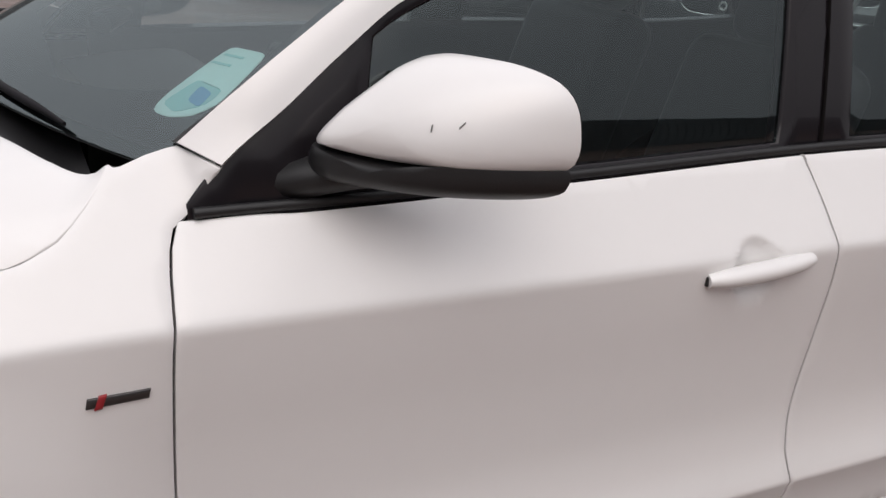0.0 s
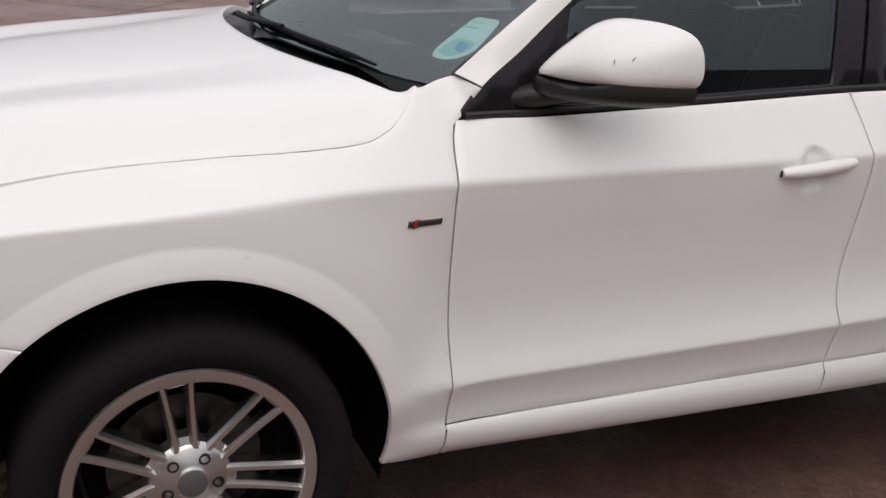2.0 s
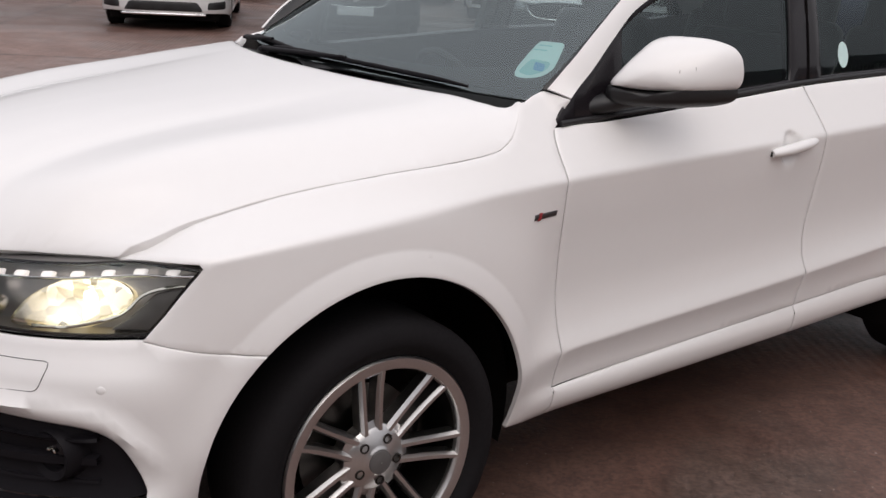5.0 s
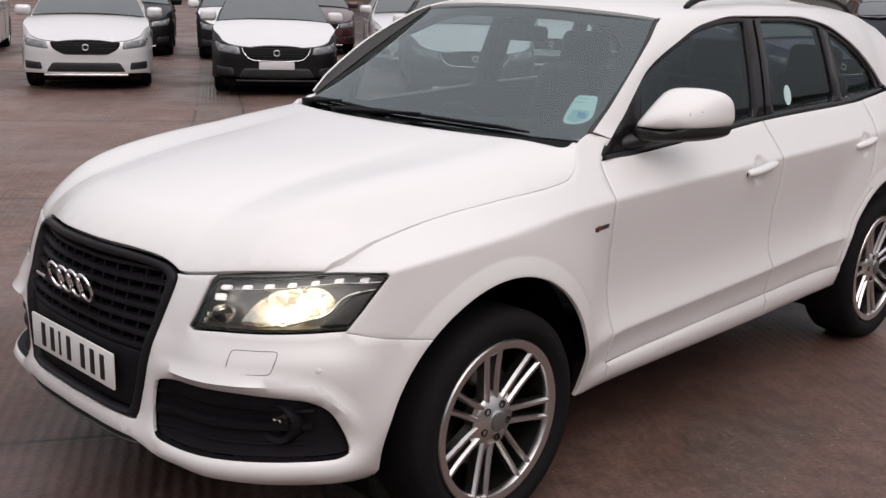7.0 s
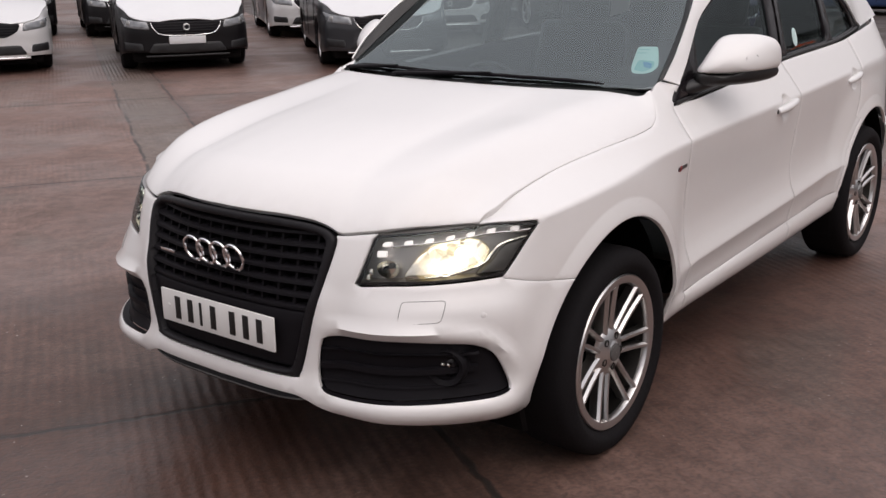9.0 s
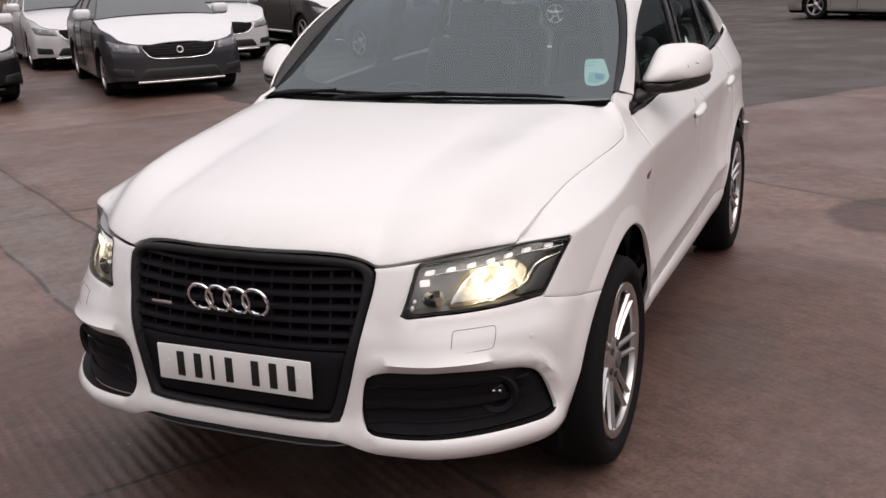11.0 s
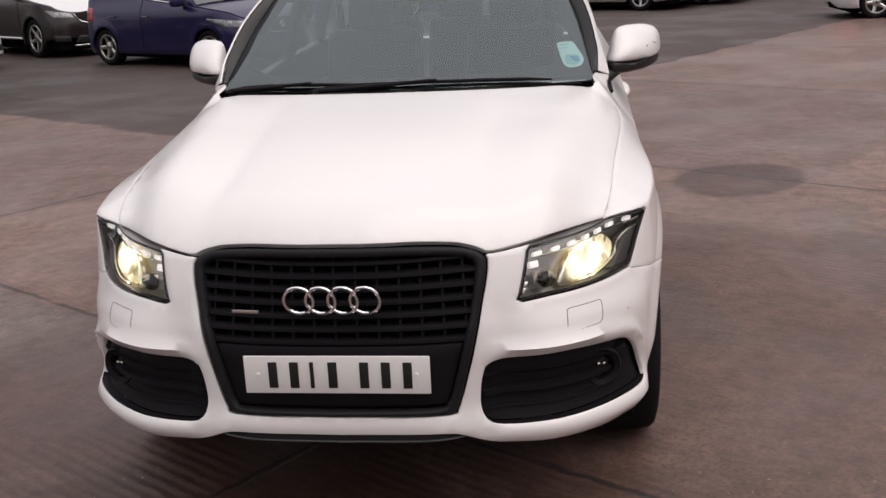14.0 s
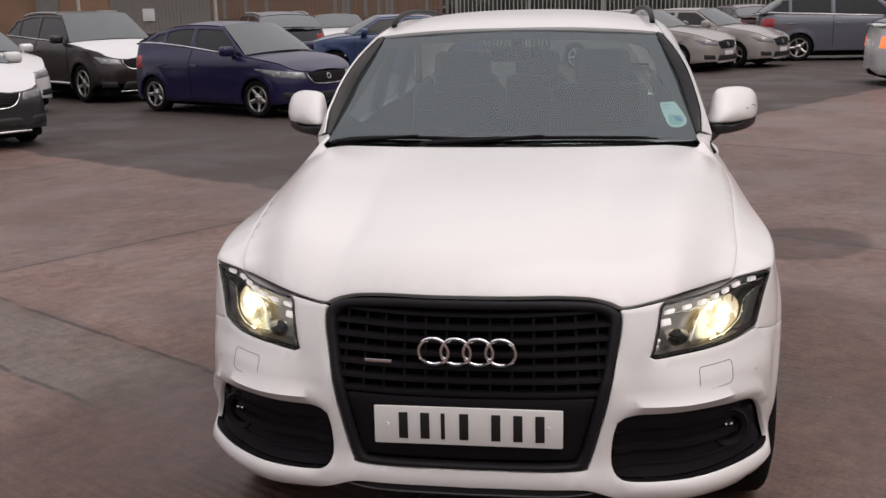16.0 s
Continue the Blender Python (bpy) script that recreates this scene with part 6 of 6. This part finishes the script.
            tube("roof_rail", [(x, sd * (w_r - .03 - .6 * drawn_in(x)), roof_z(x) + .045) for x in xr], .017, ALLOY, root, "bright roof rail", sides=6)
        # mirror
        bm = box_bm((.17, .24, .16), Matrix.Translation((cowl + .34, sd * (h + .07), belt_z + .09)), .055, 3)
        bm_part("door_mirror", bm, FILM if d.get("mirror_white", False) else paint_, root)
        # lights
        k = (-sd, 1)
        z0 = d.get("nose_z", .68)
        w0, w1 = d.get("lamp_in", .56) * h, d.get("lamp_out", .45)
        lamp_q = np.array([(float(s_of_w(w0)), z0 - .09), (float(s_of_w(w0)) + .03, z0 + .015), (float(s_of_x(w1)), z0 + .075), (float(s_of_x(w1)) + .02, z0 + .05), (float(s_of_x(w1 * .55)), z0 - .05)])
        hl = panel("headlight", rounded(lamp_q, .02, .02) * k, lifted(.006), LAMP_CLEAR, root, "clear headlight", cell=.04, edge=.006, drop=.004, thick=.01)
        cq = lamp_q.mean(0)
        panel("lamp_ring", rounded([cq + np.array(o) for o in ((-.05, -.035), (.05, -.03), (.05, .035), (-.05, .03))], .03, .01) * k, lifted(.010), LAMP_DARK, hl, cell=.04, edge=.01, drop=.006, thick=.006)
        tl = np.array([(float(s_of_x(L - .42)), belt_z - .22), (float(s_of_x(L - .40)), belt_z + .0), (float(s_of_x(L - .04)), belt_z - .02), (float(s_of_x(L - .03)), belt_z - .24)])
        panel("tail_light", rounded(tl, .03, .02) * k, lifted(.006), TAIL_LIT if lit else TAIL_RED, root, "lit tail light" if lit else "red tail light", cell=.06, edge=.006, drop=.004, thick=.01)
        fg = np.array([(float(s_of_w(.66 * h)), .30), (float(s_of_w(.68 * h)), .40), (float(s_of_x(.24)), .42), (float(s_of_x(.22)), .31)])
        panel("fog_recess", rounded(fg, .02, .02) * k, lifted(.005), TRIM, root, cell=.05, edge=.006, drop=.004, thick=.01)
        if cross:
            bx_ = np.linspace(fo + r_arch + .05, fo + wb - r_arch - .05, 10)
            tube("side_step", wall(s_of_x(bx_) * -sd, np.full(10, sill + .07)), .03, CHROME, root, "bright side step", sides=8)
    # grille, intake, plate, badge
    z0 = d.get("nose_z", .68)
    gw = d.get("grille", .55) * h
    sg = float(s_of_w(gw))
    shape = rounded([(-sg, z0 + .015), (-sg * .90, z0 - .09), (-sg * .60, z0 - .17), (sg * .60, z0 - .17), (sg * .90, z0 - .09), (sg, z0 + .015)], .045, .02)
    gr = panel("grille", shape, lifted(.006), SOOT, root, "black grille", cell=.05, edge=.01, drop=.006, thick=.02)
    for zz in np.linspace(z0 - .15, z0 - .01, 5):
        q = np.linspace(-1, 1, 12) * sg * float(np.interp(zz, [z0 - .17, z0 - .09, z0 + .015], [.56, .84, .93]))
        tube("grille_bar", lifted(.009)(q, np.full(12, zz)), .006, SATIN_BLACK, gr, sides=5)
    if d.get("rim", True):
        u_ = smooth_path([(-sg * .98, z0 + .0), (-sg * .89, z0 - .085), (-sg * .60, z0 - .168), (sg * .60, z0 - .168), (sg * .89, z0 - .085), (sg * .98, z0 + .0)], .03)
        tube("grille_rim", lifted(.010)(u_[:, 0], u_[:, 1]), .007, CHROME, gr, sides=6)
    bd = [lifted(.014)(np.array(.040 * math.cos(a)), np.array(z0 - .065 + .040 * math.sin(a))) for a in np.linspace(0, 2 * np.pi, 17)]
    tube("badge_ring", bd, .010, ALLOY, gr, "grey round badge", sides=6)
    si = float(s_of_w(.60 * h))
    panel("low_intake", rounded([(-si, .27), (-si * .85, .40), (si * .85, .40), (si, .27)], .03, .02), lifted(.006), TRIM, root, cell=.06, edge=.008, drop=.004, thick=.02)
    q = np.linspace(-si * 1.05, si * 1.05, 14)
    tube("bumper_trim", lifted(.012)(q, np.full(14, .225)), .014, CHROME if d.get("chin", True) else TRIM, root, "bright lower bumper trim", sides=6)
    if d.get("plate", True):
        bm_part("number_plate", box_bm((.012, .50, .105), Matrix.Translation((-.018, 0, .44)), .004), FILM, root, "blank number plate")
    bm_part("underside", box_bm((L - .30, W - .30, .20), Matrix.Translation((L / 2, 0, .235)), .04), GAP, root)
    for xa in (fo, fo + wb):
        for sd in (-1, 1):
            rows = [[(xa + (r_arch + .015) * math.cos(a), sd * y, r_t + (r_arch + .015) * math.sin(a)) for a in np.radians(np.linspace(0, 180, 18))] for y in (h - .02, h - .32)]
            grid_part("wheel_housing", rows, GAP, root)
    # small coloured tag behind the glass
    if d.get("tag", False):
        bm_part("windscreen_tag", box_bm((.004, .10, .07), Matrix.Translation((cowl + .30, .40 * h, belt_z + .16)) @ Matrix.Rotation(radians(-50), 4, "Y"), .001), YELLOW, root, "yellow paper tag")
    # wheels
    key = (r_t, d.get("spokes", 5))
    if key not in WHEELS:
        WHEELS[key] = wheel_set("wheel", "alloy wheel with a black tyre", r_tyre=r_t, r_rim=r_t * .70, width=.215, spokes=key[1], twin=False, segs=36)
        first = True
    else:
        first = False
    for i, (xa, sd) in enumerate(((fo, -1), (fo + wb, -1), (fo, 1), (fo + wb, 1))):
        m = pose(xa, sd * (h - .125), r_t, 0, 17 * i, 0 if sd < 0 else 180)
        wh = WHEELS[key] if first and i == 0 else copy_thing(WHEELS[key], m)
        wh.parent = root
        wh.matrix_basis = m
    root.matrix_basis = Matrix.Translation((at[0], at[1], 0)) @ Matrix.Rotation(radians(turn), 4, "Z") @ Matrix.Translation((-fo, 0, 0))
    return root


HATCH = dict(L=4.37, W=1.80, H=1.45, wb=2.65, fo=.88, belt=.98, cowl=1.22, rf=1.95, rr=3.45, tail=4.12, nose_z=.68)
CROSSER = dict(HATCH, H=1.47, sill=.23, mirror_white=True, chin=False)
SALOON = dict(L=4.63, W=1.86, H=1.48, wb=2.78, fo=.90, belt=1.0, cowl=1.30, rf=2.05, rr=3.35, tail=4.05, nose_z=.70, bright=True, mirror_white=True)
SUV = dict(L=4.64, W=1.89, H=1.71, wb=2.77, fo=.90, belt=1.10, cowl=1.30, rf=2.0, rr=3.85, tail=4.46, nose_z=.80, arch=.40, tyre=.36, sill=.28, lean=.20, tag=True, bright=True, rise=.06, drop=.08, rails=True)
SMALL = dict(L=3.95, W=1.72, H=1.49, wb=2.47, fo=.80, belt=.95, cowl=.98, rf=1.72, rr=3.18, tail=3.74, nose_z=.70, arch=.33, tyre=.30, lean=.21, lamp_out=.78, bright=True, plate=False, chin=False, rise=.13, drop=.09)
BIG = dict(SUV, L=4.95, W=1.95, H=1.77, wb=2.98, rr=4.25, tail=4.8, belt=1.15, drop=.06)

P_WHITE, P_BLACK = paint("far_white", (.72, .72, .72)), material("far_black", (.008, .007, .008), .38, coat=.12, spec=.2, grain=.05, scale=30, patch=.1, patch_scale=2)
P_GREY, P_BROWN = material("far_grey", (.030, .031, .035), .3, metal=.2, coat=.4, grain=.05, scale=30, patch=.1, patch_scale=2), material("far_brown", (.020, .013, .013), .32, metal=.1, coat=.25, grain=.05, scale=30, patch=.1, patch_scale=2)
P_BLUE, P_SILVER = material("far_blue", (.014, .010, .060), .3, metal=.2, coat=.5, grain=.05, scale=30, patch=.08, patch_scale=2), paint("far_silver", (.36, .335, .31))
P_STEEL, P_RED, P_SEA = paint("far_steel", (.13, .14, .17)), paint("far_red", (.07, .02, .025)), paint("far_sea", (.02, .05, .14))
P_SLATE = material("far_slate", (.035, .042, .055), .3, metal=.2, coat=.6, grain=.05, scale=30, patch=.1, patch_scale=2)

parked_car("white_hatchback", "white hatchback with a black grille", (5.27, 12.13), 60, P_WHITE, dict(HATCH, plate=False, rim=False))
parked_car("black_hatchback", "black hatchback with white film on its bonnet", (7.20, 10.10), 56, P_BLACK, CROSSER, film=FILM)
parked_car("grey_saloon", "dark grey saloon with pale film on its bonnet", (9.08, 7.85), 49, P_GREY, dict(SALOON, plate=False, tag=True, bright=False), film=FILM)
parked_car("brown_suv", "dark brown sport utility car with a white bonnet", (16.08, 8.74), 53, P_BROWN, SUV, film=FILM, cross=True)
parked_car("blue_hatchback", "dark blue five-door hatchback", (13.1, 4.5), 62, P_BLUE, SMALL)
parked_car("white_small_car", "white small hatchback with a lit tail light", (18.2, -8.9), 90, P_WHITE, dict(SMALL, bright=False), lit=True)
parked_car("silver_saloon", "silver-beige saloon in a row of cars", (22.9, -2.8), 60, P_SILVER, dict(SALOON, mirror_white=False))
parked_car("silver_saloon", "silver-beige saloon in a row of cars", (24.3, -4.3), 60, P_SILVER, dict(SALOON, mirror_white=False))
parked_car("grey_suv", "steel grey large sport utility car", (27.0, -8.9), 88, P_STEEL, dict(BIG, bright=True))
parked_car("red_estate", "dark red estate seen from its tail", (33.2, -4.9), 190, P_RED, dict(SUV, H=1.52, belt=1.02, rails=False))
parked_car("dark_estate", "dark slate estate seen from its tail", (26.2, 9.25), 212, P_SLATE, dict(SUV, H=1.60, belt=1.04))
parked_car("blue_saloon", "blue saloon parked beyond the hatchback", (22.4, 6.1), -75, P_SEA, dict(SALOON, bright=False, mirror_white=False))
parked_car("white_saloon", "white saloon in the far row", (28.8, 7.4), 20, P_WHITE, dict(SALOON, mirror_white=False))
parked_car("black_saloon", "black saloon parked behind the front row", (8.9, 17.6), 58, P_BLACK, dict(SALOON, bright=False, mirror_white=False))
parked_car("white_hatchback", "white hatchback at the end of the row", (5.6, 18.6), 62, P_WHITE, HATCH)
parked_car("dark_hatchback", "dark hatchback with white film on its bonnet", (10.42, 15.62), 58, P_BLACK, CROSSER, film=FILM)
parked_car("red_hatchback", "dark red hatchback parked behind the front row", (13.0, 16.5), 56, P_RED, HATCH)
parked_car("silver_hatchback", "silver hatchback behind the saloon", (15.5, 14.0), 56, P_SILVER, HATCH)
parked_car("white_estate", "white estate behind the saloon", (12.2, 12.2), 52, P_WHITE, dict(SALOON, mirror_white=False))
parked_car("white_hatchback", "white hatchback with its nose behind the grey saloon", (13.5, 10.1), 50, P_WHITE, dict(HATCH, plate=False))
parked_car("blue_suv", "bright blue car in the far row", (40.0, 15.5), 60, P_SEA, SUV)

# ---------------------------------------------------------------- the far side of the yard
FAR_X = 36.0


def brick_material(name, c1, c2, mortar):
    m = bpy.data.materials.new(name)
    m.use_nodes = True
    nt = m.node_tree
    b = nt.nodes["Principled BSDF"]
    tc, mp, bt, no, mx = (nt.nodes.new(k) for k in ("ShaderNodeTexCoord", "ShaderNodeMapping", "ShaderNodeTexBrick", "ShaderNodeTexNoise", "ShaderNodeMix"))
    mp.inputs["Rotation"].default_value = (radians(90), 0, radians(90))
    bt.inputs["Color1"].default_value, bt.inputs["Color2"].default_value, bt.inputs["Mortar"].default_value = (*c1, 1), (*c2, 1), (*mortar, 1)
    bt.inputs["Scale"].default_value, bt.inputs["Brick Width"].default_value, bt.inputs["Row Height"].default_value, bt.inputs["Mortar Size"].default_value = 1.0, .225, .075, .008
    no.inputs["Scale"].default_value, no.inputs["Detail"].default_value = .8, 5
    mx.data_type, mx.blend_type = "RGBA", "MULTIPLY"
    mx.inputs["Factor"].default_value = .6
    nt.links.new(tc.outputs["Object"], mp.inputs["Vector"])
    nt.links.new(mp.outputs["Vector"], bt.inputs["Vector"])
    nt.links.new(tc.outputs["Object"], no.inputs["Vector"])
    nt.links.new(bt.outputs["Color"], mx.inputs["A"])
    nt.links.new(no.outputs["Fac"], mx.inputs["B"])
    nt.links.new(mx.outputs["Result"], b.inputs["Base Color"])
    b.inputs["Roughness"].default_value = .85
    return m


BRICK = brick_material("orange_brick", (.64, .18, .075), (.54, .14, .06), (.40, .24, .16))
BROWN_BRICK = brick_material("brown_brick", (.22, .12, .085), (.16, .09, .07), (.22, .18, .15))
GREY_BOARD = material("grey_board", (.21, .20, .185), .8, grain=.3, scale=14, patch=.5, patch_scale=1.2)
BROWN_BOARD = material("brown_board", (.20, .125, .085), .8, grain=.3, scale=14, patch=.5, patch_scale=1.2)
PALE = material("pale_steel", (.42, .42, .41), .5, grain=.1, scale=10, patch=.3, patch_scale=2)
DARK_HEDGE = material("dark_hedge", (.030, .034, .024), .9, grain=.6, scale=5, patch=.8, patch_scale=.8, bump=.6)
CLAD = material("grey_cladding", (.16, .165, .17), .55, grain=.1, scale=4, patch=.35, patch_scale=.3)
SIGN = material("sign_white", (.72, .72, .71), .5, patch=.1, patch_scale=4)


def block(name, x0, x1, y0, y1, z0, z1, mat, parent, label="", bevel=.01):
    return bm_part(name, box_bm((x1 - x0, y1 - y0, z1 - z0), Matrix.Translation(((x0 + x1) / 2, (y0 + y1) / 2, (z0 + z1) / 2)), bevel), mat, parent, label)


# brick building with grey piers and a parapet
hall = empty("brick_building", "orange-brown brick building with grey piers behind the yard", "building", kind="structure")
block("wall", FAR_X, FAR_X + 8, 18.4, 44, 0, 5.2, BRICK, hall)
for y in (20.9, 27.5, 34.1, 40.7):
    block("pier", FAR_X - .18, FAR_X - .003, y - .45, y + .45, 0, 5.2, GREY_BOARD, hall, "grey rendered pier")
block("plinth", FAR_X - .08, FAR_X - .004, 18.4, 44, 0, .45, GREY_BOARD, hall, "grey plinth", .01)
block("parapet", FAR_X - .12, FAR_X + 8.1, 18.3, 44.1, 5.203, 5.45, CLAD, hall, "grey parapet")
for y in (23.2, 25.2, 30.0, 32.0, 36.4, 38.4):
    wn_ = block("window", FAR_X - .02, FAR_X - .003, y - .6, y + .6, 2.7, 4.0, CAR_GLASS, hall, "dark window")
    block("sill", FAR_X - .10, FAR_X - .021, y - .7, y + .7, 2.62, 2.70, PALE, wn_)

# close-boarded fence: grey part, then a brown part on a low brick wall
fence = empty("board_fence", "weathered grey and brown board fence on a low brick wall", "fence", kind="structure")
bm0 = box_bm((.03, .145, 1.0), Matrix(), .006, 1)
boards = {}
for key, mat in (("grey", GREY_BOARD), ("brown", BROWN_BOARD)):
    me = bpy.data.meshes.new("board_" + key)
    bm0.to_mesh(me)
    me.materials.append(mat)
    boards[key] = me
bm0.free()
rng = random.Random(5)
y = 18.3
while y > 5.2:
    key = "grey" if y > 14.3 else ("brown" if rng.random() > .25 else "grey")
    z0, z1 = (0.05, 2.9 + rng.uniform(-.02, .02)) if key == "grey" and y > 14.3 else (1.30, 2.75 + rng.uniform(-.03, .03))
    ob = new("board", boards[key])
    ob.parent = fence
    ob.matrix_basis = Matrix.Translation((FAR_X + rng.uniform(-.012, .012), y, (z0 + z1) / 2)) @ Matrix.Rotation(radians(rng.uniform(-.6, .6)), 4, "X") @ Matrix.Diagonal((1, 1, z1 - z0, 1))
    y -= .152 if y > 14.3 else .168
block("low_wall", FAR_X - .12, FAR_X + .12, 5.0, 14.2, 0, 1.28, BROWN_BRICK, fence, "low brown brick wall")
for yy_ in (18.35, 16.3, 14.3, 11.2, 8.1, 5.05):
    block("post", FAR_X + .03, FAR_X + .13, yy_ - .05, yy_ + .05, 0, 3.0, GREY_BOARD, fence, "square fence post")
for zz_ in (.4, 1.6, 2.5):
    block("rail", FAR_X + .022, FAR_X + .07, 5.1, 18.3, zz_ - .05 + .9 * (zz_ < 1), zz_ + .05 + .9 * (zz_ < 1), GREY_BOARD, fence)
board = empty("notice_board", "plain white notice on the grey fence", "sign")
block("panel", FAR_X - .055, FAR_X - .030, 16.53, 17.02, 1.29, 1.78, SIGN, board)
block("panel_edge", FAR_X - .058, FAR_X - .0552, 16.53, 17.02, 1.76, 1.778, PALE, board, "", .0005)

# palisade with a dark hedge behind it
palisade = empty("palisade_fence", "pale steel palisade fence before a dark hedge", "fence", kind="structure")
bmp = box_bm((.012, .065, 2.2), Matrix.Translation((0, 0, 1.2)), .003, 1)
for v in bmp.verts:
    if v.co.z > 2.2:
        v.co.y *= .35
me_p = bpy.data.meshes.new("pale")
bmp.to_mesh(me_p)
bmp.free()
me_p.materials.append(PALE)
for i in range(170):
    ob = new("pale", me_p)
    ob.parent = palisade
    ob.matrix_basis = Matrix.Translation((FAR_X + .4, 4.9 - .155 * i, 0))
for zz_ in (.45, 1.95):
    block("rail", FAR_X + .42, FAR_X + .47, -21.5, 5.0, zz_ - .03, zz_ + .03, PALE, palisade)
for i in range(10):
    block("post", FAR_X + .48, FAR_X + .56, 4.7 - 2.75 * i, 4.8 - 2.75 * i, 0, 2.3, PALE, palisade)
rows = []
for j in range(10):
    a = math.pi * j / 9
    rows.append([(FAR_X + 3.0 - 1.6 * math.cos(a) + rng.uniform(-.25, .25), y_, max(0.0, 2.9 * math.sin(a) ** .6 + rng.uniform(-.35, .35)) if 0 < j < 9 else 0.0) for y_ in np.linspace(6, -23, 90)])
tagged(grid_part("hedge", rows, DARK_HEDGE, sharp=10), "dark evergreen hedge behind the palisade", "hedge", kind="stuff")

# lamp poles
for x_, y_ in ((33.5, 18.4), (33.5, 13.15)):
    pole = empty("light_pole", "slim pale steel light pole", "street lamp")
    tube("pole", [(x_, y_, 0), (x_, y_, 3), (x_, y_, 6.0)], [.075, .055, .045], PALE, pole, sides=12)
    tube("arm", [(x_, y_, 5.9), (x_ - .4, y_, 6.1), (x_ - .9, y_, 6.12)], .03, PALE, pole, sides=8)
    bm_part("lamp_head", box_bm((.45, .18, .10), Matrix.Translation((x_ - 1.1, y_, 6.1)), .03), CLAD, pole, "grey lamp head")

# plain walls that close the yard
def closing_wall(name, x0, y0, x1, y1, height, mat, label):
    ln = math.hypot(x1 - x0, y1 - y0)
    n = int(ln / .3)
    prof = []
    for i in range(n):
        prof += [(i * .3, 0), (i * .3 + .14, 0), (i * .3 + .17, .04), (i * .3 + .27, .04)]
    dx, dy = (x1 - x0) / ln, (y1 - y0) / ln
    rows = [[(x0 + dx * s_ - dy * d_, y0 + dy * s_ + dx * d_, z) for s_, d_ in prof] for z in (0, height)]
    tagged(grid_part(name, rows, mat, thick=.1), label, "wall", kind="structure")


closing_wall("wall_north", 44, 62, -40, 62, 5.0, CLAD, "grey profiled metal wall closing the yard")
closing_wall("wall_west", -26, 62, -26, -15, 5.5, CLAD, "grey profiled metal wall closing the yard")
closing_wall("wall_south", -26, -15, 44, -22, 5.5, CLAD, "grey profiled metal wall closing the yard")
closing_wall("wall_east", 44, -22, 44, 62, 4.0, CLAD, "grey profiled metal wall closing the yard")
